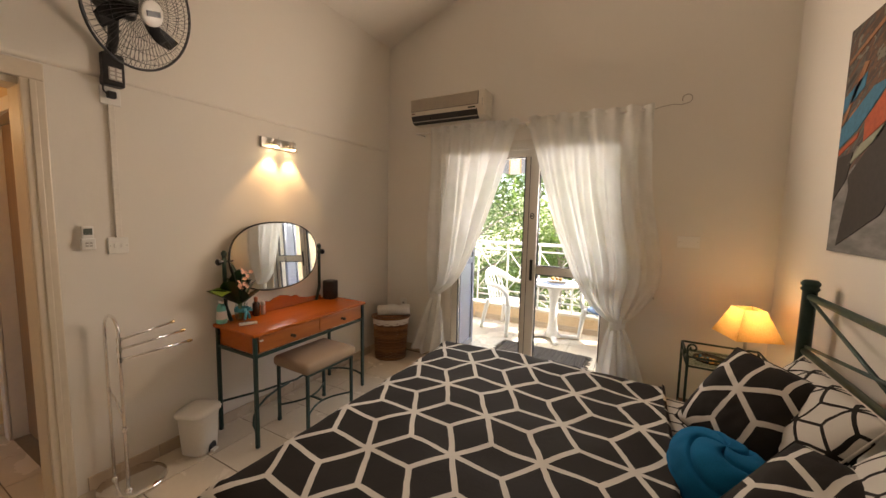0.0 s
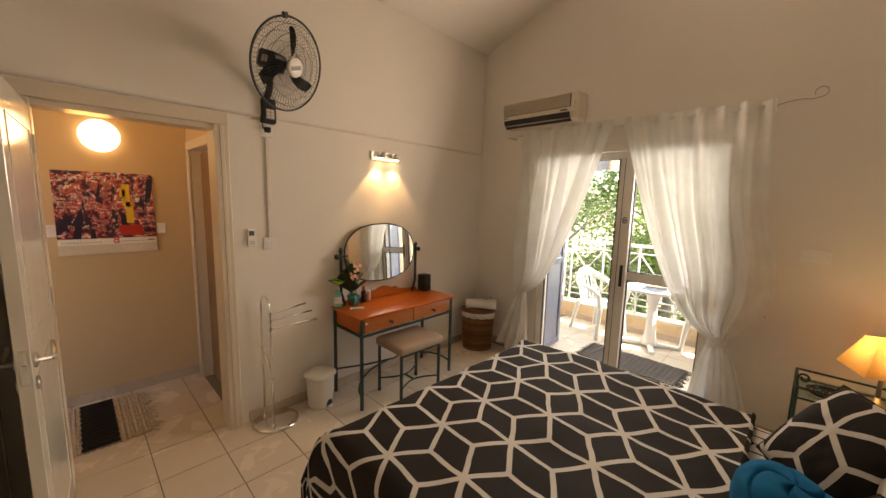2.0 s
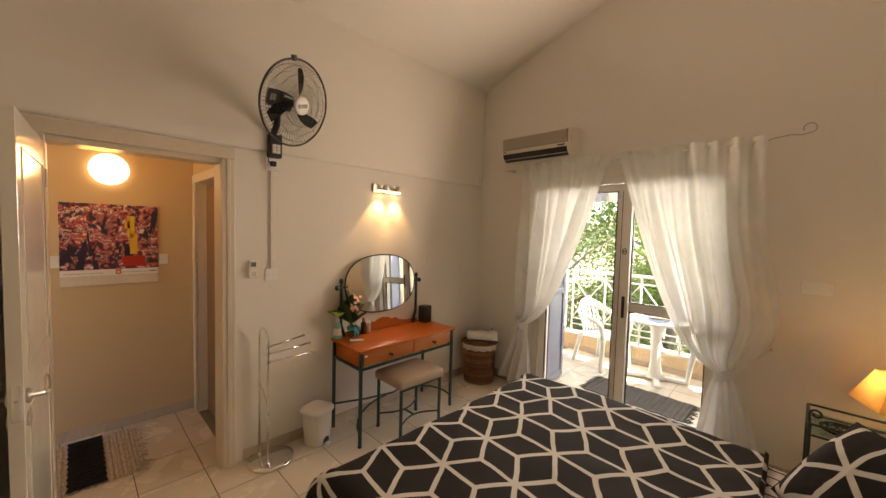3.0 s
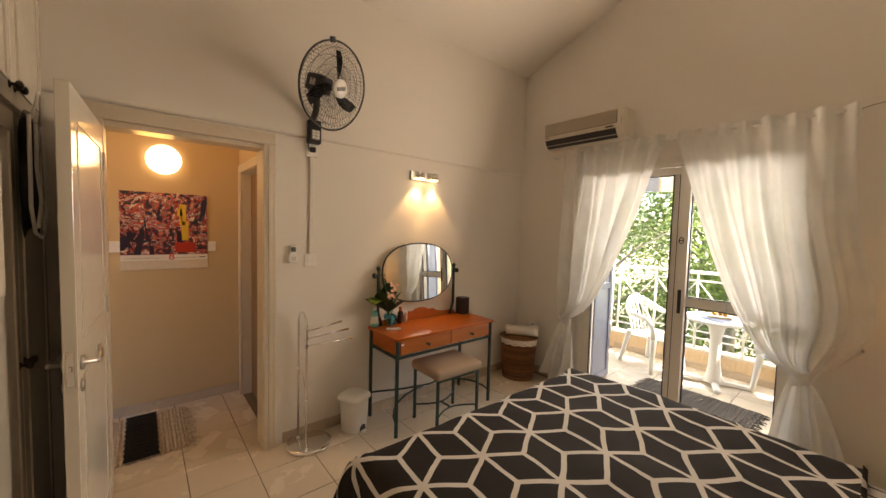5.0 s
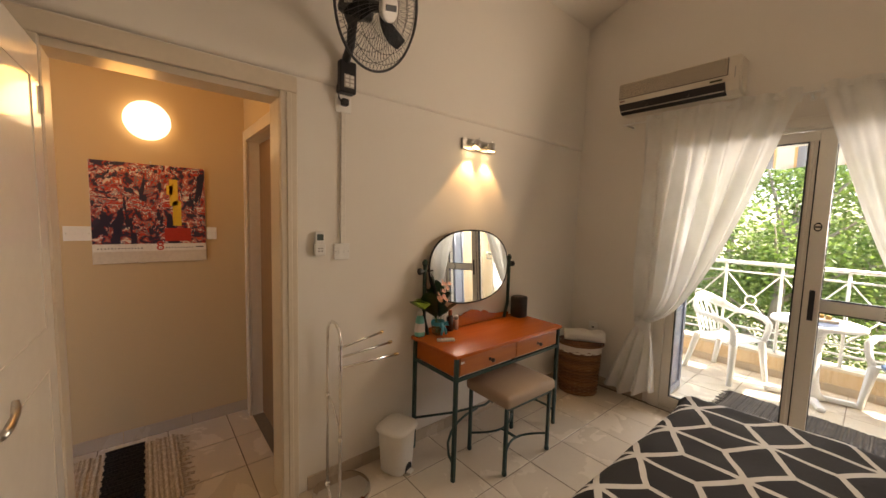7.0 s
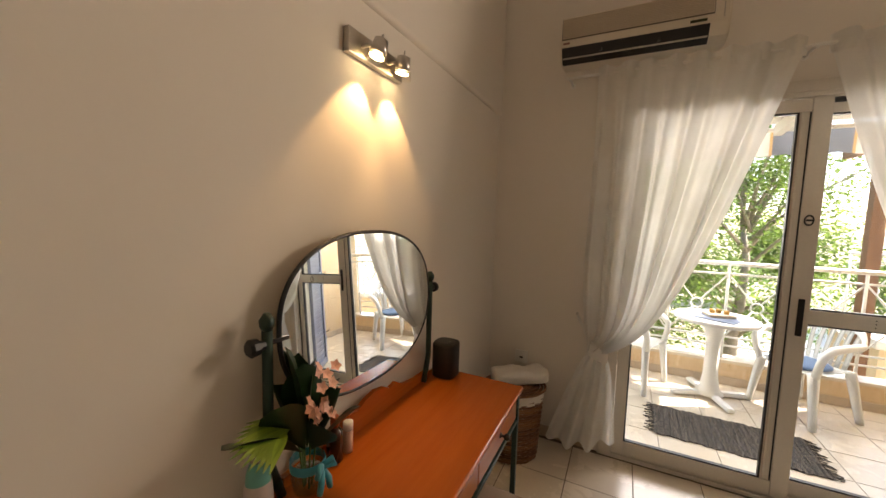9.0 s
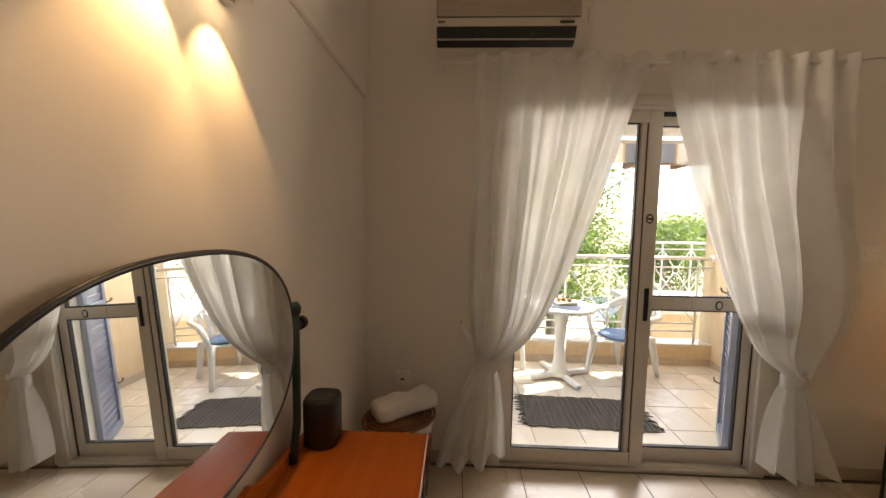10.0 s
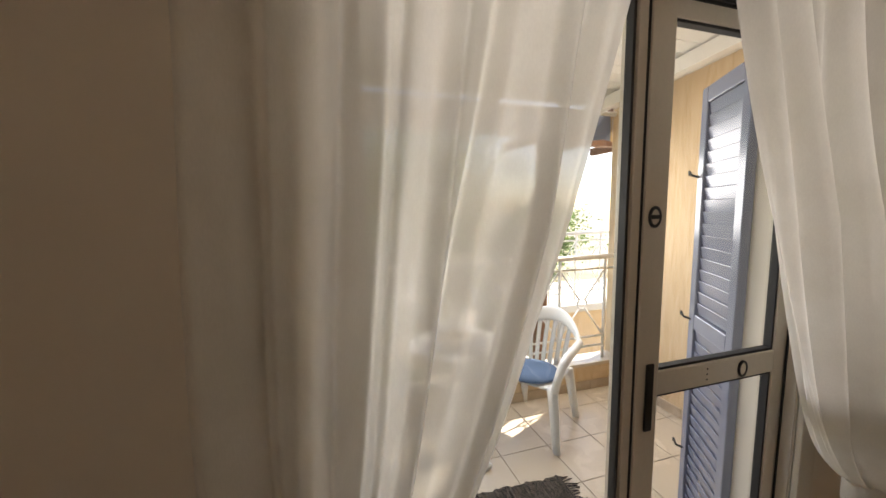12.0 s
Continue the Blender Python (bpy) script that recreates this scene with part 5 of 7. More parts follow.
    for z in (0.9920, 1.0095, 1.0270):
        part("rail_dot", lathe([(0.0028, 0), (0.0028, 0.002)], 8, m=Matrix.Translation((-0.825, YW + 0.045, z)) @ Euler((radians(90), 0, 0)).to_matrix().to_4x4()), M_BLACK, right)
    return d


sliding_door()


def air_conditioner():
    a = thing("air_conditioner", "white split air conditioner mounted above the curtains", "air conditioner", m=pose(-1.945, YW, 2.385))
    w = 0.40
    prof = [(0.0, 0.0), (-0.10, 0.0), (-0.145, 0.022), (-0.172, 0.075), (-0.182, 0.12), (-0.18, 0.215), (-0.165, 0.24), (0.0, 0.24)]
    cream = plain("aged_white_plastic", (0.74, 0.68, 0.58), 0.4, vary=0.03)
    bm = bmesh.new()
    ends = []
    for x in (-w, w):
        ends.append([bm.verts.new((x, y - 0.002, z)) for y, z in prof])
        bm.faces.new(ends[-1])
    for i in range(len(prof)):
        k = (i + 1) % len(prof)
        bm.faces.new((ends[0][i], ends[0][k], ends[1][k], ends[1][i]))
    bmesh.ops.recalc_face_normals(bm, faces=bm.faces)
    bmesh.ops.bevel(bm, geom=[e for e in bm.edges if abs(e.verts[0].co.x - e.verts[1].co.x) < 1e-5], offset=0.012, segments=3, affect='EDGES')
    part("body", bm, cream, a)
    # backing coloured dark to give the shade in the gaps between slats
    part("intake_shade_panel", box(-w + 0.012, w - 0.07, -0.190, -0.181, 0.112, 0.226, 0.003), plain("grille_shadow", (0.16, 0.135, 0.11), 0.6), a, "dark backing painted as shade between beige grille slats")
    for i in range(13):
        z = 0.1165 + i * 0.0084
        part("slat", box(-w + 0.016, w - 0.074, -0.1965, -0.1895, z, z + 0.0050, 0.0012, segs=1), M_TRIM, a)
    bm = bmesh.new()
    lo = [(-0.112, 0.004), (-0.143, 0.0195), (-0.173, 0.074), (-0.179, 0.0725), (-0.149, 0.0165), (-0.114, -0.001)]
    for x in (-w + 0.012, w - 0.085):
        bm.faces.new([bm.verts.new((x, y - 0.001, z)) for y, z in lo])
    f0, f1 = list(bm.faces)
    va, vb = list(f0.verts), list(f1.verts)
    for i in range(6):
        bm.faces.new((va[i], va[(i + 1) % 6], vb[(i + 1) % 6], vb[i]))
    bmesh.ops.recalc_face_normals(bm, faces=bm.faces)
    part("air_outlet", bm, M_BLACK, a, "dark air outlet")
    part("louvre", bar((-w + 0.016, -0.158, 0.020), (w - 0.089, -0.158, 0.020), 0.003, 0.008), M_GREYPL, a, "thin louvre")
    for x in (-0.18, 0.1):
        part("louvre_clip", box(x - 0.006, x + 0.006, -0.180, -0.165, 0.030, 0.046), M_BLACK, a)
    part("badge", box(-w + 0.02, -w + 0.055, -0.186, -0.183, 0.088, 0.098), plain("dark_badge", (0.25, 0.12, 0.1), 0.4), a)
    part("indicator", box(w - 0.17, w - 0.10, -0.187, -0.183, 0.084, 0.096), plain("indicator_window", (0.05, 0.06, 0.03), 0.2), a, "dark indicator strip")
    part("side_slot", box(w - 0.035, w - 0.030, -0.186, -0.182, 0.09, 0.16), M_GREYPL, a)
    return a


air_conditioner()


def curtain_rod():
    z, y = 2.297, YW - 0.145
    r = thing("curtain_rod", "thin white curtain rod with wire finial on brackets", "curtain rod", m=pose(-1.243, y, z))
    part("rod", tube([(-1.06, 0, 0), (1.01, 0, 0)], 0.008, 10), M_WHITEPL, r, smooth=True)
    for x in (-1.04, 0.03, 0.995):
        b = part("bracket", tube([(x, 0.142, 0.0), (x, 0.02, 0.0), (x, 0.0, -0.012)], 0.007, 8), M_WHITEPL, r, smooth=True)
        part("bracket_plate", lathe([(0.018, 0), (0.018, 0.004)], 14, m=Matrix.Translation((x, 0.143, 0.0)) @ Euler((radians(90), 0, 0)).to_matrix().to_4x4()), M_WHITEPL, b)
    part("finial", tube([(1.01, 0, 0), (1.05, 0, 0.012), (1.12, 0, 0.02), (1.17, 0, 0.012), (1.205, 0, 0.02)] + [(1.205 + 0.03 * math.sin(t), 0, 0.05 - 0.03 * math.cos(t)) for t in [radians(30 * k) for k in range(1, 11)]], 0.0035, 6), plain("grey_wire", (0.42, 0.37, 0.31), 0.4, 0.5), r, "looped wire finial", smooth=True)
    return r


curtain_rod()


def curtain(name, label, x_out, x_in, tie, hook, tail_x, tail_z, seed, flare, peak):
    """A voile curtain gathered on the rod and tied back: body, heading frill, tie band and tail."""
    c = thing(name, label, "curtain", m=pose(0, 0, 0))
    y_rod, z_rod = YW - 0.145, 2.297
    sgn = 1 if x_in > x_out else -1
    rnd = random.Random(seed)
    ph = [rnd.uniform(0, 6.28) for _ in range(6)]
    nf = 8

    def fold(u, v, k):
        a = 2 * math.pi * nf * u + ph[0] + 1.2 * math.sin(3 * u + ph[1])
        return ((math.sin(a) + 0.35 * k * math.sin(2 * a + ph[5])) * (0.6 - 0.20 * k) + math.sin(2 * math.pi * 4.3 * u + ph[2] + 0.8 * v) * 0.8 * k + math.sin(2 * math.pi * 2.1 * u + ph[3] - 1.2 * v) * 0.6 * k)

    def body(u, v):
        xt = x_out + (x_in - x_out) * u
        xk = tie[0] + sgn * (u - 0.5) * 0.10
        s_in, s_out = 0.65 * v + 0.22 * v ** 4 + 0.13 * v ** 20, 0.15 * v ** 2 + 0.85 * v ** 14
        s = s_out + (s_in - s_out) * u ** 0.8
        x = xt * (1 - s) + xk * s
        sag = flare * math.sin(math.pi * v ** peak) ** 1.5 * (1 - u) * -sgn
        z = z_rod + 0.012 + (tie[2] - z_rod) * v
        amp = 0.022 + 0.046 * min(1, v * 2.0) * (1 - v ** 5 * 0.6)
        y = y_rod - 0.012 + (tie[1] - y_rod) * v ** 2 + amp * fold(u, v, min(1, 0.2 + v * 1.6))
        x += sag + 0.008 * math.cos(2 * math.pi * nf * u + ph[4]) * min(1, v * 3) * (1 - v)
        return Vector((x, min(y, YW - 0.052), z))
    part("drape", grid(150, 46, body), M_VOILE, c, "sheer white draped cloth", smooth=True)

    def head(u, v):
        x = x_out + (x_in - x_out) * u
        a = 0.016 + 0.008 * v
        return Vector((x + 0.004 * math.sin(70 * u), y_rod - 0.011 + a * math.sin(2 * math.pi * nf * u + ph[0] + 1.2 * math.sin(3 * u + ph[1])), z_rod - 0.045 + (0.085 + 0.006 * math.sin(2 * math.pi * nf * 0.5 * u + ph[5])) * v))
    part("heading", grid(150, 6, head), M_VOILE, c, "gathered rod pocket heading", smooth=True)

    def band(u, v):
        a = 2 * math.pi * u
        return Vector((tie[0] + 0.058 * math.cos(a), tie[1] + 0.045 * math.sin(a), tie[2] + (v - 0.5) * 0.075 + 0.022 * math.cos(a) * -sgn))
    part("tie_band", grid(28, 4, band, closed_u=True), M_VOILE, c, "knotted tie band", smooth=True)

    def strap(u, v):
        p = Vector(tie).lerp(Vector((hook[0], hook[1] - 0.012, hook[2])), u)
        return p + Vector((0, -0.045 * (1 - u), (v - 0.5) * (0.075 - 0.045 * u)))
    part("strap", grid(14, 4, strap), M_VOILE, c, smooth=True)

    def tail(u, v):
        w = 0.05 + 0.145 * v ** 0.7
        x = tie[0] + (tail_x - tie[0]) * v + (u - 0.5) * 2 * w
        y = tie[1] + 0.035 * math.sin(2 * math.pi * 3.3 * u + ph[2] + 1.5 * v) * (0.4 + v) + 0.02 * math.sin(2 * math.pi * 2 * u + ph[1] + v * 2) * v
        z = tie[2] - 0.02 - (tie[2] - tail_z) * v * (1 - 0.32 * abs(u - (0.62 if sgn < 0 else 0.35)) ** 1.3)
        return Vector((x, min(y, YW - 0.05), max(z, 0.03)))
    part("tail", grid(70, 22, tail), M_VOILE, c, "loose end hanging below the tie", smooth=True)
    return c


curtain("curtain", "sheer white voile curtain tied back with a tail", -2.13, -1.25, (-2.04, YW - 0.15, 0.70), (-2.177, YW, 0.872), -2.11, 0.085, 4, 0.02, 1.7)
curtain("curtain", "sheer white voile curtain tied back near the bedside", -0.235, -1.175, (-0.385, YW - 0.14, 0.665), (-0.149, YW, 0.882), -0.335, 0.088, 9, 0.13, 2.3)
for hx in (-2.177, -0.149):
    hk = thing("curtain_hook", "small brass tie-back hook on the wall", "hook", m=pose(hx, YW, 0.877))
    part("stem", tube([(0, -0.001, 0), (0, -0.025, 0.0), (0, -0.032, 0.012)], 0.004, 8), M_STEEL, hk, smooth=True)
    part("rose", lathe([(0.010, 0), (0.010, 0.003)], 12, m=Matrix.Translation((0, -0.001, 0)) @ Euler((radians(90), 0, 0)).to_matrix().to_4x4()), M_STEEL, hk)


# ---------------------------------------------------------------- bed
BED_Y0, BED_Y1, BED_X0, BED_X1, BED_Z = 0.545, 2.195, -1.48, 0.44, 0.612


def bed():
    b = thing("bed", "double bed with dark green iron headboard and mattress", "bed", m=pose(0, 0, 0))
    part("mattress", box(BED_X0 + 0.05, BED_X1 - 0.02, BED_Y0 + 0.05, BED_Y1 - 0.05, 0.31, 0.54, 0.05, segs=4), plain("ivory_ticking", (0.62, 0.56, 0.48), 0.9, grain=200), b)
    part("base", box(BED_X0 + 0.06, BED_X1 - 0.02, BED_Y0 + 0.06, BED_Y1 - 0.06, 0.16, 0.298, 0.01), M_DARKWOOD, b)
    for x in (BED_X0 + 0.10, BED_X1 - 0.10):
        for y in (BED_Y0 + 0.12, BED_Y1 - 0.12):
            part("foot", lathe([(0.025, 0), (0.03, 0.16)], 14, m=Matrix.Translation((x, y, 0))), M_GREENIRON, b)
    hx = 0.475
    y0, y1 = 0.49, 2.325
    for y in (y0, y1):
        p = part("headboard_post", lathe([(0.028, 0), (0.028, 1.165), (0.034, 1.17), (0.036, 1.18), (0.030, 1.188), (0.036, 1.195), (0.037, 1.207), (0.026, 1.22)], 20, m=Matrix.Translation((hx, y, 0))), M_GREENIRON, b, "round dark green iron post", smooth=True)
    for z, r in ((1.14, 0.017), (0.87, 0.017), (0.46, 0.015)):
        part("headboard_rail", tube([(hx, y0 + 0.02, z), (hx, y1 - 0.02, z)], r, 10), M_GREENIRON, b, smooth=True)
    ym = (y0 + y1) / 2
    for a, c in (((y1 - 0.03, 1.125), (ym, 0.89)), ((y0 + 0.03, 1.125), (ym, 0.89)), ((y1 - 0.03, 0.895), (ym, 1.005)), ((y0 + 0.03, 0.895), (ym, 1.005)), ((ym, 1.005), (ym, 1.13))):
        part("headboard_diagonal", tube([(hx, *a), (hx, *c)], 0.008, 8), M_GREENIRON, b, smooth=True)
    for i in range(9):
        y = y0 + (y1 - y0) * (i + 1) / 10
        part("spindle", tube([(hx, y, 0.46), (hx, y, 0.865)], 0.008, 8), M_GREENIRON, b, smooth=True)
    return b


bed()


def duvet_height(x, y):
    puff = 0.030 * noise.noise(Vector((x * 1.6, y * 1.6, 0.3))) + 0.010 * noise.noise(Vector((x * 6, y * 6, 1.3)))
    wr = 0.007 * math.sin(9 * y + 5 * x + 3 * noise.noise(Vector((x * 2, y * 2, 5)))) * max(0, x + 0.9)
    return BED_Z + puff + wr


def drape_duvet():
    d = thing("duvet", "charcoal duvet printed with pale rhombus lines on bed", "duvet", m=pose(0, 0, 0))
    x0, x1, y0, y1 = BED_X0, -0.115, BED_Y0 - 0.01, BED_Y1 + 0.01
    hang = 0.40

    def shape(u, v):
        # u: from the foot's hem to the turned edge; v: from the near hem to the far hem, laid out flat
        fx = x0 - hang + (x1 - x0 + hang) * u
        fy = y0 - hang + (y1 - y0 + 2 * hang) * v
        r = 0.075

        def bend(over):
            if over <= 0:
                return 0.0, 0.0
            if over < r * math.pi / 2:
                a = over / r
                return r * math.sin(a), r * (1 - math.cos(a))
            return r, r + (over - r * math.pi / 2)
        ox = max(0.0, x0 + r - fx)
        oy0, oy1 = max(0.0, y0 + r - fy), max(0.0, fy - (y1 - r))
        bx, dx = bend(ox)
        b0, d0 = bend(oy0)
        b1, d1 = bend(oy1)
        x = max(fx, x0 + r) - bx
        y = min(max(fy, y0 + r), y1 - r) - b0 + b1
        dy = d0 + d1
        drop = max(dx, dy) if min(dx, dy) <= 0 else math.hypot(dx, dy) * 0.75
        z = duvet_height(x, y) - drop
        k = min(1.0, drop / 0.25)
        wav = 0.022 * k * math.sin(8.5 * (fx - fy) + 2 * noise.noise(Vector((fx, fy, 2))))
        if dx > 0 and dx >= dy:
            x -= 0.015 * k + wav * 0.6
        if dy > 0 and dy > dx:
            y += (0.015 * k + wav * 0.6) * (-1 if oy0 > 0 else 1)
        if dx > 0 and dy > 0:
            x -= 0.05 * k
            y += 0.05 * k * (-1 if oy0 > 0 else 1)
        return Vector((x, y, max(z, 0.03)))
    bm = grid(84, 108, shape, uv=lambda u, v: (x0 - hang + (x1 - x0 + hang) * u, y0 - hang + (y1 - y0 + 2 * hang) * v))
    part("cover", bm, M_DUVET, d, smooth=True)
    part("turned_edge", grid(60, 6, lambda u, v: Vector((x1 + 0.016 * math.sin(math.pi * v), y0 + 0.03 + (y1 - y0 - 0.06) * u, duvet_height(x1, y0 + (y1 - y0) * u) - 0.032 * v)),
                             uv=lambda u, v: (x1 + 0.03 * v, y0 + (y1 - y0) * u)), M_DUVET, d, smooth=True)
    return d


drape_duvet()


def sheet():
    s = thing("bed_sheet", "pale fitted sheet printed with dark lines at bedhead", "sheet", m=pose(0, 0, 0))
    x0, x1, y0, y1 = -0.16, 0.43, BED_Y0 + 0.03, BED_Y1 - 0.01

    def shape(u, v):
        x, y = x0 + (x1 - x0) * u, y0 - 0.06 + (y1 - y0 + 0.12) * v
        over = max(0, y0 + 0.05 - y, y - (y1 - 0.05))
        return Vector((x, min(max(y, y0 - 0.005), y1 + 0.005), 0.557 + 0.008 * noise.noise(Vector((x * 5, y * 5, 7))) - over * 2.0))
    part("cloth", grid(24, 60, shape, uv=lambda u, v: (x0 + (x1 - x0) * u, y0 + (y1 - y0) * v)), M_SHEET, s, smooth=True)
    return s


sheet()


def pillow(name, label, m, w, h, t, mat, seed):
    p = thing(name, label, "pillow", m=m)

    def side(sg):
        def f(u, v):
            x, y = 2 * u - 1, 2 * v - 1
            e = max(0.0, (1 - abs(x) ** 2.6)) * max(0.0, (1 - abs(y) ** 2.6))
            pin = 1 - 0.09 * (1 - abs(x)) * abs(y) ** 3 - 0.09 * (1 - abs(y)) * abs(x) ** 3
            wr = 0.010 * noise.noise(Vector((x * 2.2 + seed, y * 2.2, sg))) + 0.006 * noise.noise(Vector((x * 6, y * 6 + seed, sg)))
            return Vector((x * w / 2 * (1 - 0.07 * abs(y) ** 2 * (1 - x * x)), y * h / 2 * (1 - 0.07 * abs(x) ** 2 * (1 - y * y)), sg * (t / 2 * e ** 0.55) + wr * e)) * 1.0
        return f
    bm = grid(30, 30, side(1), uv=lambda u, v: ((u - 0.5) * w, (v - 0.5) * h))
    grid(30, 30, side(-1), bm=bm, uv=lambda u, v: ((u - 0.5) * w, (v - 0.5) * h))
    bmesh.ops.remove_doubles(bm, verts=bm.verts, dist=0.0005)
    bmesh.ops.recalc_face_normals(bm, faces=bm.faces)
    part("case", bm, mat, p, smooth=True)
    part("piping", tube([side(1)(*q) for q in [(k / 12, 0) for k in range(12)] + [(1, k / 12) for k in range(12)] + [(1 - k / 12, 1) for k in range(12)] + [(0, 1 - k / 12) for k in range(12)]], 0.0035, 5, closed=True), mat, p, smooth=True)
    return p


M_PILLOW = rhombus_cloth("printed_pillow_dark", DARK, PALE, (0.03, 0.02), (0.24, 0.117), (0.0, 0.234), 0.020)
M_PILLOW_L = rhombus_cloth("printed_pillow_pale", DARK, PALE, (0.0, 0.02), (0.15, 0.0735), (0.0, 0.147), 0.011, True)


def leaning(left, top, right):
    """Pose and size of a square pillow from three of its corners."""
    a, b, c = Vector(left), Vector(top), Vector(right)
    e1, e2 = b - a, c - b
    nz = e2.cross(e1).normalized()
    nx = e1.normalized()
    m = Matrix((nx, nz.cross(nx), nz)).transposed().to_4x4()
    m.translation = (a + c) / 2
    return m, e1.length, e2.length


for label, corners, thick, mat, seed in (
        ("dark pillow with pale rhombus lines leaning on pillows", ((-0.03, 1.85, 0.66), (0.20, 2.0, 0.98), (0.34, 1.70, 0.83)), 0.17, M_PILLOW, 1),
        ("dark pillow with pale star lines on the bed", ((-0.03, 1.17, 0.67), (0.255, 1.47, 0.83), (0.42, 1.15, 0.76)), 0.16, M_PILLOW, 2),
        ("pale pillow with thin dark lines against the headboard", ((0.21, 2.06, 0.63), (0.40, 2.06, 0.92), (0.42, 1.48, 0.89)), 0.15, M_PILLOW_L, 3),
        ("pale pillow with thin dark lines beside its twin", ((0.21, 1.38, 0.63), (0.40, 1.38, 0.90), (0.42, 0.80, 0.88)), 0.15, M_PILLOW_L, 4)):
    pm, pw, ph = leaning(*corners)
    pillow("pillow", label, pm, pw, ph, thick, mat, seed)


def fleece():
    f = thing("fleece_throw", "bunched turquoise fleece throw lying on the bed", "throw", m=pose(0.03, 1.42, 0.572, 0, 0, 20))

    def shape(u, v):
        a, e = 2 * math.pi * u, math.pi / 2 * v
        r = math.cos(e) ** 0.55
        d = Vector((0.155 * r * math.cos(a), 0.20 * r * math.sin(a), 0.17 * math.sin(e) ** 0.8))
        cr = abs(math.sin(2.0 * a + 5 * v + 2.5 * noise.noise(d * 5)))
        k = 0.12 * noise.noise(d * 6) + 0.03 * noise.noise(d * 22) - 0.16 * (1 - cr) ** 5 * min(1, v * 4)
        return Vector((d.x * (1 + k * 0.6), d.y * (1 + k * 0.6), max(0.0, d.z * (1 + k))))
    part("cloth", grid(110, 44, shape, closed_u=True), M_BLUE, f, smooth=True)
    return f


fleece()


# ---------------------------------------------------------------- bedside
def nightstand():
    x0, x1, y0, y1 = 0.045, 0.47, 2.64, 2.98
    n = thing("nightstand", "dark green iron bedside table with scrolled rail and shelf", "nightstand", m=pose(0, 0, 0))
    for x in (x0, x1):
        for y in (y0, y1):
            part("leg", tube([(x, y, 0), (x, y, 0.635)], 0.008, 8), M_GREENIRON, n, smooth=True)
    for z in (0.635, 0.575, 0.20):
        for a, b in (((x0, y0), (x1, y0)), ((x0, y1), (x1, y1)), ((x0, y0), (x0, y1)), ((x1, y0), (x1, y1))):
            part("rail", tube([(*a, z), (*b, z)], 0.007, 8), M_GREENIRON, n, smooth=True)
    for y in (y0,):
        part("scroll", tube([(x0, y, 0.625), (x0 - 0.004, y, 0.68)] + [(x0 + 0.022 - 0.026 * (1 - k / 16) ** 0.6 * math.cos(t), y, 0.695 + 0.026 * (1 - k / 16) ** 0.6 * math.sin(t)) for k, t in enumerate([radians(30 * q) for q in range(14)])], 0.006, 8), M_GREENIRON, n, "scrolled iron finial", smooth=True)
    g = part("shelf", box(x0 + 0.004, x1 - 0.004, y0 + 0.004, y1 - 0.004, 0.583, 0.591, 0.002, segs=1), glass("shelf_glass", (0.78, 0.86, 0.82)), n, "green tinted glass shelf")
    part("lower_shelf", box(x0 + 0.004, x1 - 0.004, y0 + 0.004, y1 - 0.004, 0.208, 0.216), M_DARKWOOD, n)
    for k in range(3):
        a = y0 + 0.06 + k * 0.13
        part("curl", tube([(x0, a + 0.02 * math.cos(t), 0.605 + 0.026 * math.sin(t)) for t in [radians(20 * q) for q in range(19)]], 0.004, 6), M_GREENIRON, n, smooth=True)
    return n


nightstand()


def coaster():
    c = thing("decorated_dish", "round dark dish with gold and blue beads", "dish", m=pose(0.18, 2.75, 0.5915))
    part("dish", lathe([(0.06, 0), (0.092, 0.010), (0.096, 0.020), (0.088, 0.016), (0.03, 0.008)], 30), plain("black_lacquer", (0.012, 0.014, 0.018), 0.2), c, smooth=True)
    rnd = random.Random(2)
    gold, blue = plain("gold_bead", (0.55, 0.33, 0.10), 0.3, 0.8), plain("blue_bead", (0.01, 0.20, 0.40), 0.3)
    for k in range(26):
        a, r = rnd.uniform(0, 6.28), 0.075 * math.sqrt(rnd.random())
        part("bead", lathe([(0.002, 0.010), (0.005, 0.013), (0.0045, 0.018), (0.0015, 0.020)], 8, m=Matrix.Translation((r * math.cos(a), r * math.sin(a), 0.002))), gold if k % 3 else blue, c)
    return c


coaster()


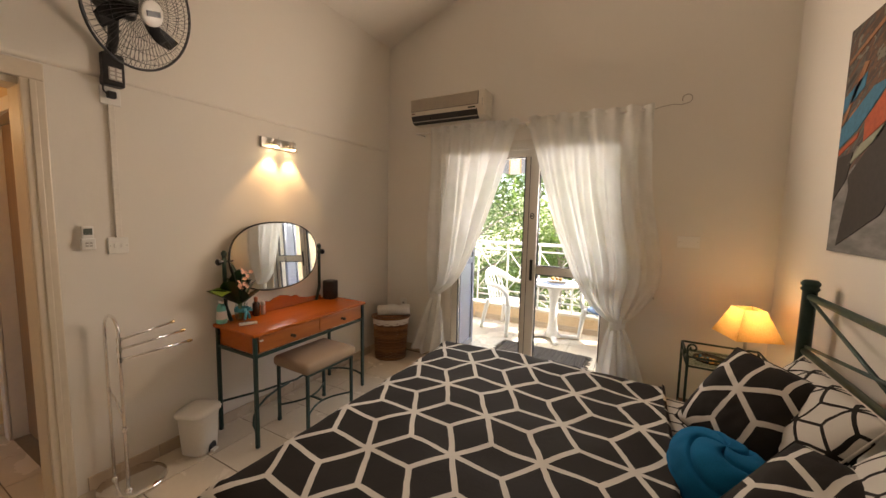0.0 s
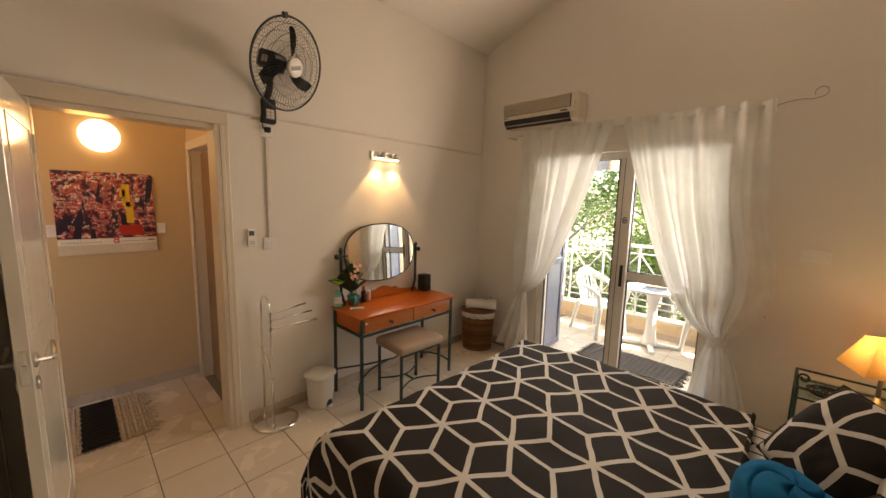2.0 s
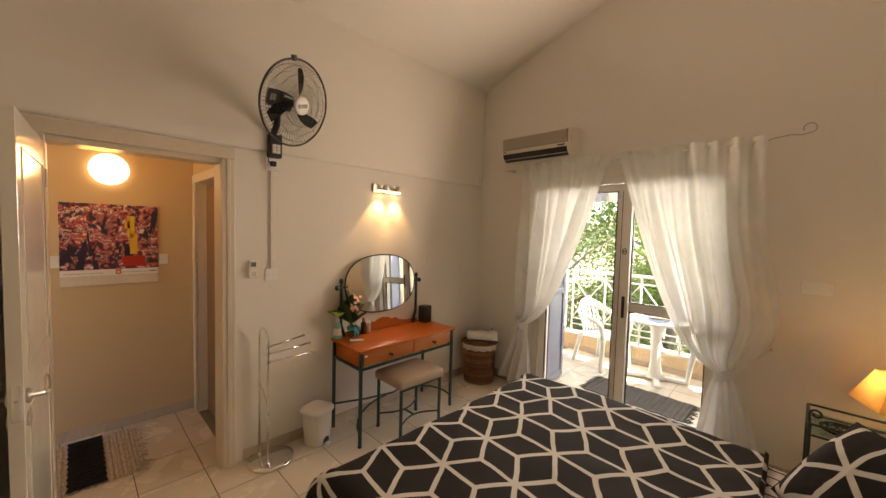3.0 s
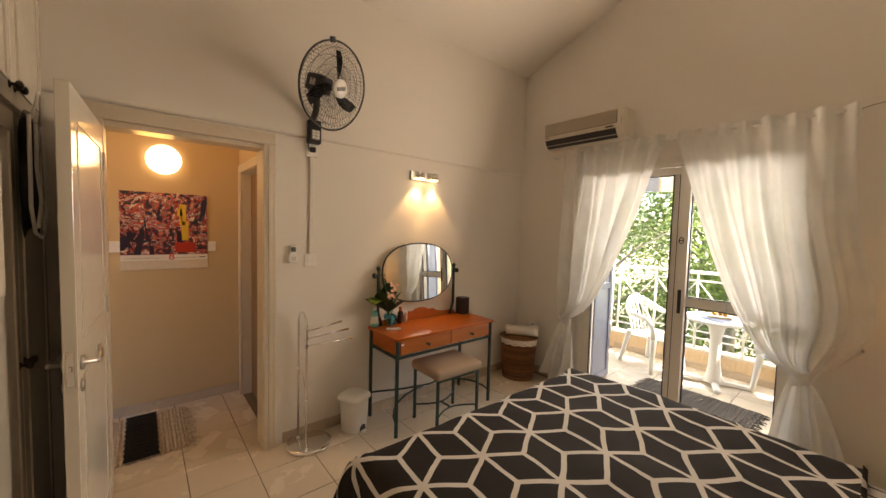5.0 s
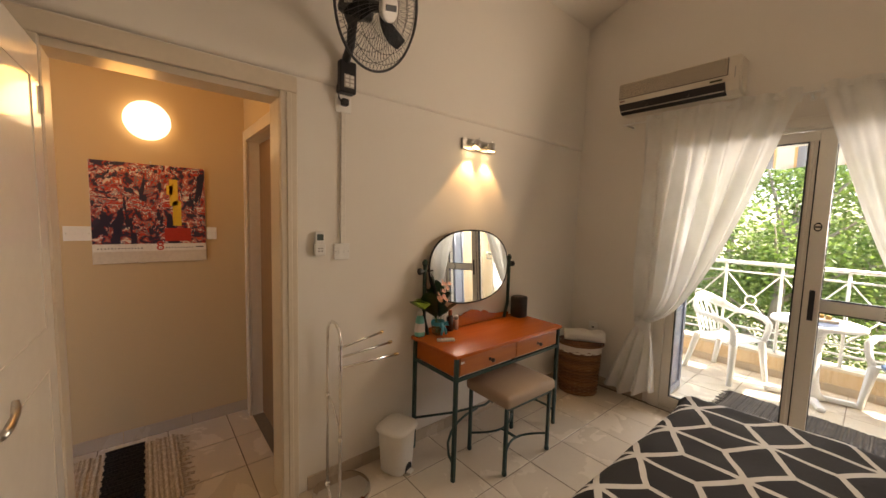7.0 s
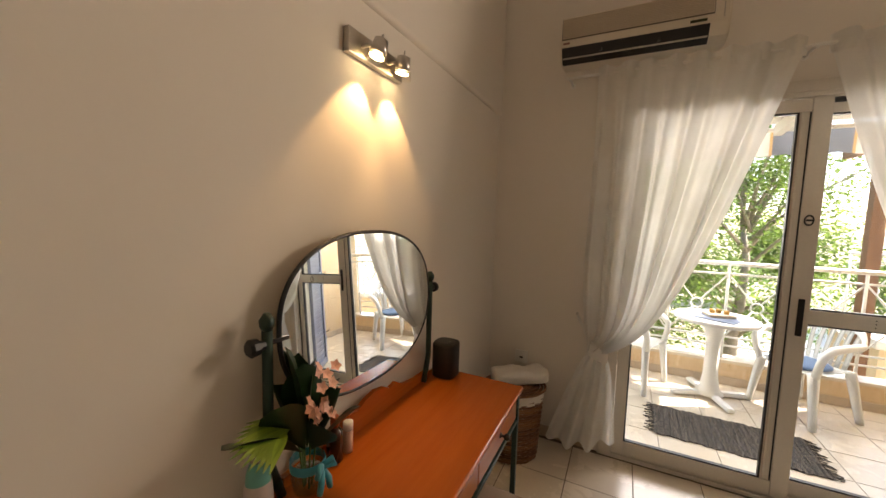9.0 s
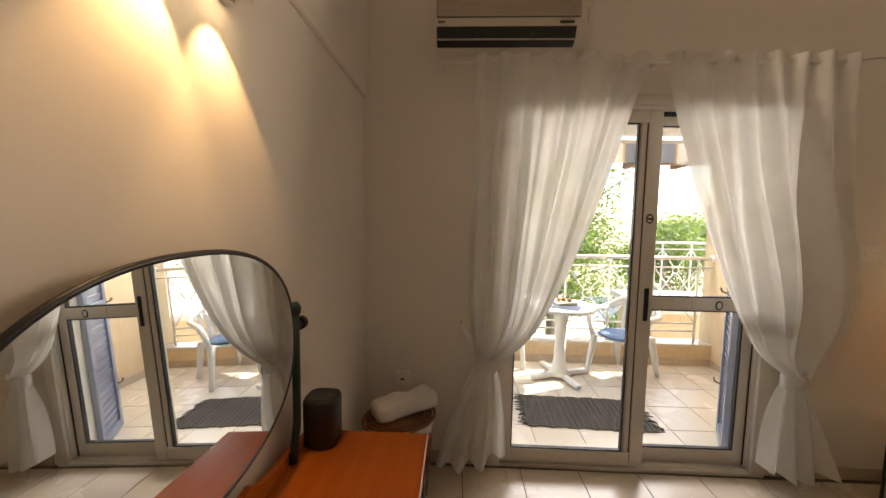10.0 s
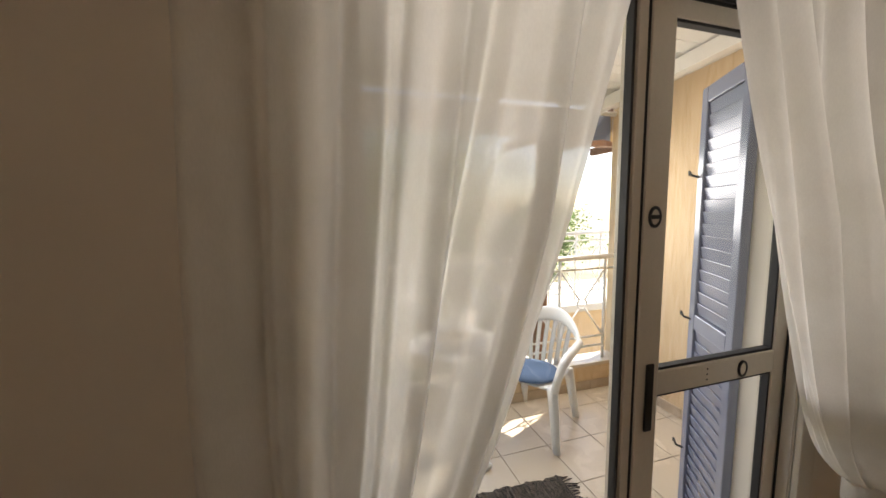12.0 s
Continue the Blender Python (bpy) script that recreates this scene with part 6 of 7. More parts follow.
def table_lamp():
    l = thing("table_lamp", "bedside lamp with glowing amber square shade", "lamp", m=pose(0.36, 2.82, 0.5915))
    part("base", lathe([(0.06, 0), (0.062, 0.010), (0.02, 0.022), (0.012, 0.04)], 24), M_STEEL, l, smooth=True)
    part("stem", lathe([(0.010, 0.035), (0.010, 0.25)], 14), M_STEEL, l, "steel stem", smooth=True)
    part("shade_ring", tube([(0.030 * math.cos(t), 0.030 * math.sin(t), 0.21) for t in [radians(30 * k) for k in range(12)]], 0.003, 5, closed=True), M_STEEL, l)
    n = Nodes("amber_shade")
    wv = n.noise(n.mapped(n.coords(), (200, 200, 40)), 1.0, 3)
    col = n.ramp(wv, [(0.3, (0.78, 0.54, 0.22)), (0.7, (0.87, 0.64, 0.30))])
    t = n.tree.nodes.new("ShaderNodeBsdfTranslucent")
    n.put(t.inputs[0], col)
    n.set(Base_Color=col, Roughness=0.9)
    mx = n.tree.nodes.new("ShaderNodeMixShader")
    mx.inputs[0].default_value = 0.6
    n.tree.links.new(n.bsdf.outputs[0], mx.inputs[1])
    n.tree.links.new(t.outputs[0], mx.inputs[2])
    n.tree.links.new(mx.outputs[0], n.out.inputs["Surface"])
    bm = bmesh.new()
    lo = [bm.verts.new((sx * 0.130, sy * 0.130, 0.182)) for sx, sy in ((-1, -1), (1, -1), (1, 1), (-1, 1))]
    hi = [bm.verts.new((sx * 0.062, sy * 0.062, 0.362)) for sx, sy in ((-1, -1), (1, -1), (1, 1), (-1, 1))]
    for i in range(4):
        bm.faces.new((lo[i], lo[(i + 1) % 4], hi[(i + 1) % 4], hi[i]))
    bmesh.ops.solidify(bm, geom=bm.faces[:], thickness=0.002)
    sh = part("shade", bm, n.mat, l, "amber cloth shade")
    sh.matrix_basis = pose(0, 0, 0, 0, 0, 20)
    part("bulb", lathe([(0.012, 0.225), (0.028, 0.26), (0.030, 0.285), (0.016, 0.312), (0.004, 0.316)], 16), glow("warm_bulb", (1.0, 0.72, 0.34), 5.0), l, "lit warm bulb", smooth=True)
    lamp("bedside_bulb", 'POINT', pose(0.36, 2.82, 0.5915 + 0.34), BED_LAMP_W, (1.0, 0.72, 0.36), radius=0.03)
    return l


table_lamp()


def boat_painting():
    x = XR - 0.002
    p = thing("canvas_picture", "large canvas print of moored blue and red boats", "picture", m=pose(x, 1.77, 1.365))
    w, h = 1.24, 1.02
    part("canvas", box(-0.025, 0, -w / 2, w / 2, 0, h, 0.002, segs=1), plain("canvas_edge", (0.30, 0.28, 0.26), 0.8), p)
    n = Nodes("boats_print")
    y = n.coords()
    tilt = n.mapped(y, (1, 1, 1), (radians(38), 0, 0))
    band = n.noise(n.mapped(tilt, (1, 1.2, 6.0)), 2.2, 4, 0.6, 0.8)
    cell = n.noise(n.mapped(tilt, (1, 5, 9)), 2.0, 3, 0.6)
    boats = n.ramp(band, [(0.0, (0.02, 0.018, 0.016)), (0.40, (0.07, 0.045, 0.032)), (0.47, (0.15, 0.075, 0.04)), (0.52, (0.04, 0.035, 0.035)), (0.57, (0.11, 0.10, 0.085)), (0.63, (0.03, 0.025, 0.022))])
    mixb = n.mix(n.math('GREATER_THAN', cell, 0.60), boats, (0.17, 0.16, 0.13))
    _, _, z = n.split(y)
    water = n.math('LESS_THAN', n.math('ADD', z, n.math('MULTIPLY', band, 0.20)), 0.46)
    wat = n.ramp(n.noise(n.mapped(y, (1, 2, 7)), 3, 4), [(0.35, (0.13, 0.125, 0.12)), (0.7, (0.24, 0.23, 0.22))])
    n.set(Base_Color=n.mix(water, mixb, wat), Roughness=0.75)
    part("print", box(-0.0275, -0.0255, -w / 2 + 0.001, w / 2 - 0.001, 0.001, h - 0.001), n.mat, p, "printed boats on grey water")
    def ink(name, color, *shapes):
        mat = plain(name + "_ink", color, 0.75, grain=40, vary=0.3)
        for pts in shapes:
            bm = bmesh.new()
            ends = [[bm.verts.new((x, q, z)) for q, z in pts] for x in (-0.0278, -0.0300)]
            bm.faces.new(ends[0])
            bm.faces.new(ends[1][::-1])
            for i in range(len(pts)):
                k = (i + 1) % len(pts)
                bm.faces.new((ends[0][i], ends[1][i], ends[1][k], ends[0][k]))
            bmesh.ops.recalc_face_normals(bm, faces=bm.faces)
            part(name, bm, mat, p)
    ink("dark_hull", (0.028, 0.022, 0.018), [(0.53, 0.03), (0.20, 0.17), (0.02, 0.42), (0.20, 0.56), (0.49, 0.34), (0.47, 0.28)], [(0.61, 0.24), (0.50, 0.335), (0.47, 0.45), (0.61, 0.44)])
    ink("pale_prow", (0.26, 0.27, 0.20), [(0.51, 0.39), (0.28, 0.48), (0.22, 0.53), (0.41, 0.475)])
    ink("red_hull", (0.42, 0.075, 0.025), [(0.395, 0.482), (0.23, 0.54), (0.12, 0.66), (0.22, 0.69), (0.40, 0.57)], [(0.61, 0.45), (0.60, 0.475), (0.44, 0.53), (0.45, 0.505)])
    ink("blue_hull", (0.03, 0.15, 0.25), [(0.61, 0.485), (0.46, 0.54), (0.23, 0.70), (0.36, 0.70), (0.61, 0.575)], [(0.61, 0.645), (0.44, 0.72), (0.43, 0.78), (0.61, 0.715)], [(0.30, 0.86), (0.16, 0.93), (0.17, 0.98), (0.31, 0.90)])
    ink("wooden_prow", (0.30, 0.13, 0.06), [(0.615, 0.59), (0.59, 0.60), (0.42, 0.82), (0.46, 0.83)], [(0.61, 0.86), (0.60, 0.88), (0.27, 0.985), (0.26, 0.965)], [(0.56, 0.60), (0.54, 0.625), (0.47, 0.655), (0.49, 0.635)])
    return p


boat_painting()
# ---------------------------------------------------------------- balcony
bm = bmesh.new()
for a, b, z0, z1 in ((-6.0, WX0 - 0.05, -3.2, 3.4), (WX1 + 0.05, BX1, -3.2, 3.4), (WX0 - 0.05, WX1 + 0.05, WH + 0.02, 3.4), (WX0 - 0.05, WX1 + 0.05, -3.2, BZ - 0.21)):
    box(a, b, YW + 0.2505, YW + 0.272, z0, z1, bm=bm)
structure("wall_outer", bm, M_RENDER, "yellow rendered outside wall around the balcony door", "wall")
structure("wall_balcony_side", box(BX1, BX1 + 0.2, YW + 0.2505, BY + 0.2, BZ - 0.2, 2.75), M_RENDER, "yellow rough rendered balcony side wall", "wall")
structure("parapet", box(BX0 - 0.1, BX1, BY, BY + 0.16, BZ, 0.160), M_RENDER, "low yellow rendered balcony parapet", "parapet")
structure("parapet_cap", box(BX0 - 0.1, BX1, BY - 0.012, BY + 0.18, 0.1605, 0.19, 0.004), M_BTILE, "cream tiled parapet coping", "coping")
skirting("baseboard_parapet", (BX0, BY, BZ), (BX1, BY, BZ), (0, -1, 0), 9, "beige skirting tiles along the parapet")
skirting("baseboard_side", (BX1, YW + 0.28, BZ), (BX1, BY - 0.01, BZ), (-1, 0, 0), 5, "beige skirting tiles along side wall")


def railing(name, label, m, bays, pitch, top, low, over=0.0, group=""):
    """White tubular railing: two top rails, two bottom rails, posts, and in every bay a ring held by crossed bars."""
    r = thing(name, label, "railing", group, m=m)
    length = bays * pitch
    part("top_rail", tube([(0, 0, top), (length + over, 0, top)], 0.021, 10), M_RAIL, r, smooth=True)
    for z in (top - 0.10, low + 0.085, low):
        part("rail", tube([(0, 0, z), (length + (over if z > 0.5 else 0), 0, z)], 0.010, 8), M_RAIL, r, smooth=True)
    z0, z1 = low + 0.085, top - 0.10
    zc = (z0 + z1) / 2
    for i in range(bays + 1):
        part("post", tube([(i * pitch, 0, low - 0.12), (i * pitch, 0, top)], 0.013, 8), M_RAIL, r, smooth=True)
    for i in range(bays):
        x0, x1 = i * pitch, (i + 1) * pitch
        c = (x0 + x1) / 2
        part("ring", tube([(c + 0.047 * math.cos(t), 0, zc + 0.047 * math.sin(t)) for t in [radians(20 * k) for k in range(18)]], 0.0075, 6, closed=True), M_RAIL, r, smooth=True)
        for sx, sz in ((x0, z0), (x0, z1), (x1, z0), (x1, z1)):
            d = Vector((c, 0, zc)) - Vector((sx, 0, sz))
            part("diagonal", tube([(sx, 0, sz), Vector((sx, 0, sz)) + d * (1 - 0.048 / d.length)], 0.0075, 6), M_RAIL, r, smooth=True)
    return r


rl = railing("balcony_railing", "white tubular balcony railing with crossed bars and rings", pose(-2.417, BY + 0.065, 0.19), 6, 0.464, 0.915, 0.12, BX1 - 0.367)
part("wall_rosette", lathe([(0.04, 0), (0.04, 0.012), (0.025, 0.02)], 18, m=pose(BX1 + 2.416, 0, 0.915, 0, -90, 0)), M_RAIL, rl, smooth=True)
railing("balcony_railing", "white tubular railing along the balcony end", pose(-2.437, YW + 0.29, 0.19, 0, 0, 90), 3, 0.464, 0.915, 0.12)


def louvred_shutter(m, label, w=0.40):
    s = thing("shutter", label, "shutter", "balcony shutters", m=m)
    h, t = 2.10, 0.034
    for x in (0, w - 0.055):
        part("stile", box(x, x + 0.055, -t / 2, t / 2, 0, h, 0.003, segs=1), M_SHUT, s)
    for z in (0, 0.98, h - 0.07):
        part("rail", box(0.055, w - 0.055, -t / 2 + 0.001, t / 2 - 0.001, z, z + 0.07, 0.003, segs=1), M_SHUT, s)
    base = None
    for z0, z1 in ((0.075, 0.975), (1.055, h - 0.075)):
        n = int((z1 - z0) / 0.052)
        for i in range(n):
            z = z0 + (i + 0.5) * (z1 - z0) / n
            if base is None:
                bm = box(0.056, w - 0.056, -0.028, 0.028, -0.003, 0.003, 0.0015, segs=1)
                base = part("slat", bm, M_SHUT, s)
                o = base
            else:
                o = new("slat", base.data)
                o.parent = s
            o.matrix_basis = pose(0, 0, z, 79, 0, 0)
    for z in (0.35, 1.02, 1.7):
        part("catch", tube([(w - 0.02, 0.017, z), (w - 0.015, 0.045, z + 0.01), (w + 0.005, 0.05, z + 0.03), (w + 0.012, 0.045, z + 0.012)], 0.006, 6), M_BLACK, s, "black metal catch", smooth=True)
    return s


louvred_shutter(pose(-0.452, YW + 0.205, BZ + 0.015, 0, 0, 59), "blue-grey louvred shutter folded open beside the door", 0.40)
louvred_shutter(pose(-0.355, YW + 0.30, BZ + 0.015, 0, 0, 52), "blue-grey louvred shutter folded behind its twin", 0.36)
louvred_shutter(pose(-1.985, YW + 0.285, BZ + 0.015, 0, 0, 92), "blue-grey louvred shutter folded open at the door")
louvred_shutter(pose(-2.045, YW + 0.285, BZ + 0.015, 0, 0, 92), "blue-grey louvred shutter folded flat behind another")


def plastic_chair(m, label):
    """Monobloc garden chair with slatted back, arms and four splayed legs; it faces local -y."""
    c = thing("plastic_chair", label, "chair", "chairs round the balcony table", m=m)
    pl = M_CHAIR
    seat = grid(16, 16, lambda u, v: Vector(((u - 0.5) * (0.42 - 0.06 * v), (v - 0.5) * 0.42, 0.42 - 0.02 * v - 0.018 * math.sin(math.pi * u) * math.sin(math.pi * v) - 0.03 * max(0, 0.15 - v) * 4)))
    bmesh.ops.solidify(seat, geom=seat.faces[:], thickness=0.022)
    part("seat", seat, pl, c, smooth=True)
    for x, y, sx, sy in ((-0.19, -0.19, -0.05, -0.03), (0.19, -0.19, 0.05, -0.03), (-0.17, 0.19, -0.04, 0.09), (0.17, 0.19, 0.04, 0.09)):
        bm = bmesh.new()
        prev = None
        for k in range(6):
            q = k / 5
            cx, cy, z = x + sx * q, y + sy * q, 0.41 * (1 - q)
            w = 0.032 - 0.010 * q
            vs = [bm.verts.new((cx + a * w, cy + b * w, z)) for a, b in ((-1, -0.8), (1, -0.8), (1, 0.8), (-1, 0.8))]
            if prev:
                for i in range(4):
                    bm.faces.new((prev[i], prev[(i + 1) % 4], vs[(i + 1) % 4], vs[i]))
            else:
                bm.faces.new(vs)
            prev = vs
        bm.faces.new(prev[::-1])
        bmesh.ops.recalc_face_normals(bm, faces=bm.faces)
        bmesh.ops.bevel(bm, geom=[e for e in bm.edges if abs(e.verts[0].co.z - e.verts[1].co.z) > 0.02], offset=0.008, segments=2, affect='EDGES')
        part("leg", bm, pl, c, smooth=True)
    # back and arms: one bowed hoop that runs down into both armrests, with upright slats inside it
    def hoop(q):
        t = math.pi * q
        return Vector((0.268 * math.cos(t), 0.10 + 0.22 * math.sin(t) ** 1.4, 0.640 + 0.125 * math.sin(t) ** 2.2))

    def band(u, v):
        p = hoop(u)
        d = (hoop(min(1, u + 0.01)) - hoop(max(0, u - 0.01))).normalized()
        out = Vector((p.x, (p.y - 0.02) * 0.8, 0)).normalized()
        up = d.cross(out).normalized() * (1 if d.cross(out).z > 0 else -1)
        w = 0.030 + 0.028 * math.sin(math.pi * u) ** 2
        a = 2 * math.pi * v
        return p + up * (w * math.cos(a)) + out * (0.015 * math.sin(a))
    bm = grid(40, 10, band)
    bmesh.ops.remove_doubles(bm, verts=bm.verts, dist=0.0004)
    bmesh.ops.recalc_face_normals(bm, faces=bm.faces)
    part("top_band", bm, pl, c, "curved top band", smooth=True)
    for i in range(6):
        a = (i - 2.5) / 2.5
        x0, x1 = a * 0.125, a * 0.150
        zt = 0.735 - 0.035 * a * a
        yt = 0.315 - 0.035 * a * a
        sl = grid(2, 6, lambda u, v: Vector((x0 + (x1 - x0) * v + (u - 0.5) * 0.034, 0.195 + (yt - 0.195) * v - 0.012 * math.sin(math.pi * v), 0.405 + (zt - 0.405) * v)))
        bmesh.ops.solidify(sl, geom=sl.faces[:], thickness=0.010)
        part("back_slat", sl, pl, c, smooth=True)
    for s in (-1, 1):
        pts = [(s * 0.268, 0.12, 0.645), (s * 0.272, -0.04, 0.638), (s * 0.266, -0.15, 0.622), (s * 0.252, -0.205, 0.575), (s * 0.232, -0.21, 0.50), (s * 0.205, -0.195, 0.40)]
        part("armrest", tube(pts, 0.028, 8, taper=[0.9, 1.0, 1.08, 1.0, 0.9, 0.95]), pl, c, "rounded armrest", smooth=True)
    return c


M_CHAIR = plain("white_garden_plastic", (0.80, 0.80, 0.78), 0.38, vary=0.03, bump=0.03)
ch = plastic_chair(pose(-0.555, 4.65, BZ, 0, 0, -54), "white plastic garden armchair with slatted back")
copy_thing(ch, pose(-1.80, 4.62, BZ, 0, 0, 66))


def seat_cushion(m):
    c = thing("seat_cushion", "round blue-grey cushion on the white chair", "cushion", m=m)
    prof = [(0.17, 0.002), (0.188, 0.010), (0.19, 0.018), (0.18, 0.030), (0.12, 0.038), (0.03, 0.040)]
    part("pad", lathe(prof, 32), M_CUSHION, c, smooth=True)
    part("piping", tube([(0.19 * math.cos(t), 0.19 * math.sin(t), 0.015) for t in [radians(12 * k) for k in range(30)]], 0.004, 5, closed=True), M_CUSHION, c)
    return c


seat_cushion(pose(-0.595, 4.645, BZ + 0.408))


def garden_table():
    t = thing("garden_table", "round white plastic garden table on balcony", "table", m=pose(-1.18, 4.61, BZ))
    part("tabletop", lathe([(0.275, 0.685), (0.308, 0.690), (0.313, 0.705), (0.308, 0.718), (0.295, 0.722), (0.05, 0.720)], 48), M_CHAIR, t, smooth=True)
    part("column", lathe([(0.11, 0.03), (0.075, 0.08), (0.055, 0.2), (0.052, 0.5), (0.075, 0.62), (0.16, 0.684)], 28), M_CHAIR, t, "flared plastic column", smooth=True)
    for k in range(4):
        a = radians(20 + 90 * k)
        d = Vector((math.cos(a), math.sin(a), 0))
        f = bar(Vector((0, 0, 0.035)) + d * 0.04, Vector((0, 0, 0.022)) + d * 0.31, 0.06, 0.035)
        bmesh.ops.bevel(f, geom=f.edges[:], offset=0.008, segments=2, affect='EDGES')
        part("foot", f, M_CHAIR, t)
    return t


garden_table()


def table_things():
    z = BZ + 0.7235
    mat = thing("place_mat", "blue-grey cloth place mat on the garden table", "place mat", m=pose(-1.18, 4.605, z, 0, 0, 62))
    part("cloth", box(-0.185, 0.185, -0.185, 0.185, 0, 0.004, 0.001, segs=1), plain("slate_cloth", (0.13, 0.16, 0.22), 0.9, grain=200), mat)
    tray = thing("wooden_tray", "small pale tray with nuts on the table", "tray", m=pose(-1.16, 4.61, z + 0.0045, 0, 0, 15))
    part("board", box(-0.10, 0.10, -0.075, 0.075, 0, 0.024, 0.004), plain("pale_wood", (0.62, 0.52, 0.40), 0.6), tray)
    for k, (x, y) in enumerate(((-0.05, 0.0), (0.0, 0.02), (0.05, -0.01))):
        cup = thing("candle_pot", "small amber pot standing on the tray", "pot", "pots on the tray", m=pose(-1.16 + x, 4.61 + y, z + 0.029))
        part("pot", lathe([(0.016, 0), (0.021, 0.008), (0.021, 0.028), (0.016, 0.034)], 14), plain("amber_pot", (0.40, 0.22, 0.05), 0.25), cup, smooth=True)


table_things()
woven_rug("balcony_rug", "black and grey fringed rag rug on balcony tiles", 0.475, 0.93, pose(-1.177, 3.93, BZ, 0, 0, 88), (0.008, 0.008, 0.010), (0.16, 0.135, 0.115))


def awning():
    a = thing("awning", "white slatted balcony roof with a striped valance", "awning", m=pose(0, 0, 0))
    y0, z0, y1, z1 = YW + 0.275, 2.49, 5.15, 2.345
    x0, x1 = -3.2, BX1 + 0.25
    white = plain("white_board", (0.78, 0.76, 0.72), 0.5, vary=0.04)
    n = 15
    for i in range(n):
        u0, u1 = i / n, (i + 1) / n - 0.004
        ya, yb = y0 + (y1 - y0) * u0, y0 + (y1 - y0) * u1
        za, zb = z0 + (z1 - z0) * u0, z0 + (z1 - z0) * u1
        bm = box(x0, x1, ya, yb, -0.012, 0.012)
        for q in bm.verts:
            q.co.z += z0 + (z1 - z0) * (q.co.y - y0) / (y1 - y0) + 0.06
        part("board", bm, white, a)
    for x in (-2.9, -1.9, -0.75, 0.22):
        part("rafter", bar((x, y0, z0 - 0.01), (x, y1, z1 - 0.01), 0.06, 0.09), white, a, "white painted rafter")
    st = Nodes("striped_canvas")
    px, _, _ = st.split(st.coords())
    m = st.math('FLOORED_MODULO', px, 0.36)
    col = st.ramp(st.math('DIVIDE', m, 0.36), [(0.0, (0.30, 0.31, 0.34)), (0.36, (0.62, 0.44, 0.24)), (0.42, (0.66, 0.63, 0.58)), (0.80, (0.62, 0.44, 0.24)), (0.86, (0.30, 0.31, 0.34))], 'CONSTANT')
    tr = st.tree.nodes.new("ShaderNodeBsdfTranslucent")
    st.put(tr.inputs[0], col)
    st.set(Base_Color=col, Roughness=0.9)
    mx = st.tree.nodes.new("ShaderNodeMixShader")
    mx.inputs[0].default_value = 0.35
    st.tree.links.new(st.bsdf.outputs[0], mx.inputs[1])
    st.tree.links.new(tr.outputs[0], mx.inputs[2])
    st.tree.links.new(mx.outputs[0], st.out.inputs["Surface"])
    v = grid(160, 6, lambda u, q: Vector((x0 + (x1 - x0) * u, y1 + 0.03 + 0.012 * math.sin(u * 60) * q, z1 + 0.02 - q * (0.235 - 0.02 * abs(math.sin(u * (x1 - x0) / 0.36 * math.pi)) * -1))))
    bmesh.ops.solidify(v, geom=v.faces[:], thickness=0.002)
    part("valance", v, st.mat, a, "grey and cream striped valance")
    part("front_bar", tube([(x0, y1, z1 - 0.0), (x1, y1, z1 - 0.0)], 0.02, 8), white, a)
    return a


awning()


# ---------------------------------------------------------------- outdoors
GZ = -3.2
PERG, NRAIL = (0.30, 5.95), (0.42, 6.60, 1.18)


def ground_mat():
    n = Nodes("dry_ground")
    p = n.place()
    f = n.noise(p, 0.35, 6, 0.6, 0.5)
    g = n.noise(p, 14, 4)
    n.set(Base_Color=n.mix(n.math('MULTIPLY', g, 0.4), n.ramp(f, [(0.35, (0.20, 0.19, 0.09)), (0.5, (0.36, 0.31, 0.21)), (0.65, (0.48, 0.42, 0.32))]), (0.25, 0.2, 0.13)), Roughness=0.95)
    n.bump(g, 0.5, 0.03)
    return n.mat


M_GROUND = ground_mat()
bm = bmesh.new()
bm.faces.new([bm.verts.new(p) for p in ((-600, -600, GZ), (600, -600, GZ), (600, 600, GZ), (-600, 600, GZ))])
structure("ground", bm, M_GROUND, "dry pale garden ground below the balcony", "ground")
structure("pavement", box(1.6, 9.0, 9.5, 24.0, GZ, GZ + 0.03), plain("pale_paving", (0.62, 0.58, 0.52), 0.9, grain=6, large=0.6), "pale sunlit paving in the garden", "pavement")


def pergola():
    p = thing("pergola", "brown timber pergola post and beam beyond the railing", "pergola", m=pose(PERG[0], PERG[1], GZ))
    part("post", box(-0.055, 0.055, -0.055, 0.055, 0, 2.22 - GZ, 0.008), M_DARKWOOD, p, "brown timber post")
    part("beam", box(-0.25, 3.4, -0.06, 0.06, 2.221 - GZ, 2.38 - GZ, 0.006), M_DARKWOOD, p, "brown timber beam")
    for k in range(4):
        part("rafter", box(0.3 + k * 0.8, 0.38 + k * 0.8, -1.2, 1.6, 2.381 - GZ, 2.50 - GZ, 0.005), M_DARKWOOD, p)
    part("far_post", box(3.2, 3.35, -0.075, 0.075, 0, 2.22 - GZ, 0.008), M_DARKWOOD, p)
    return p


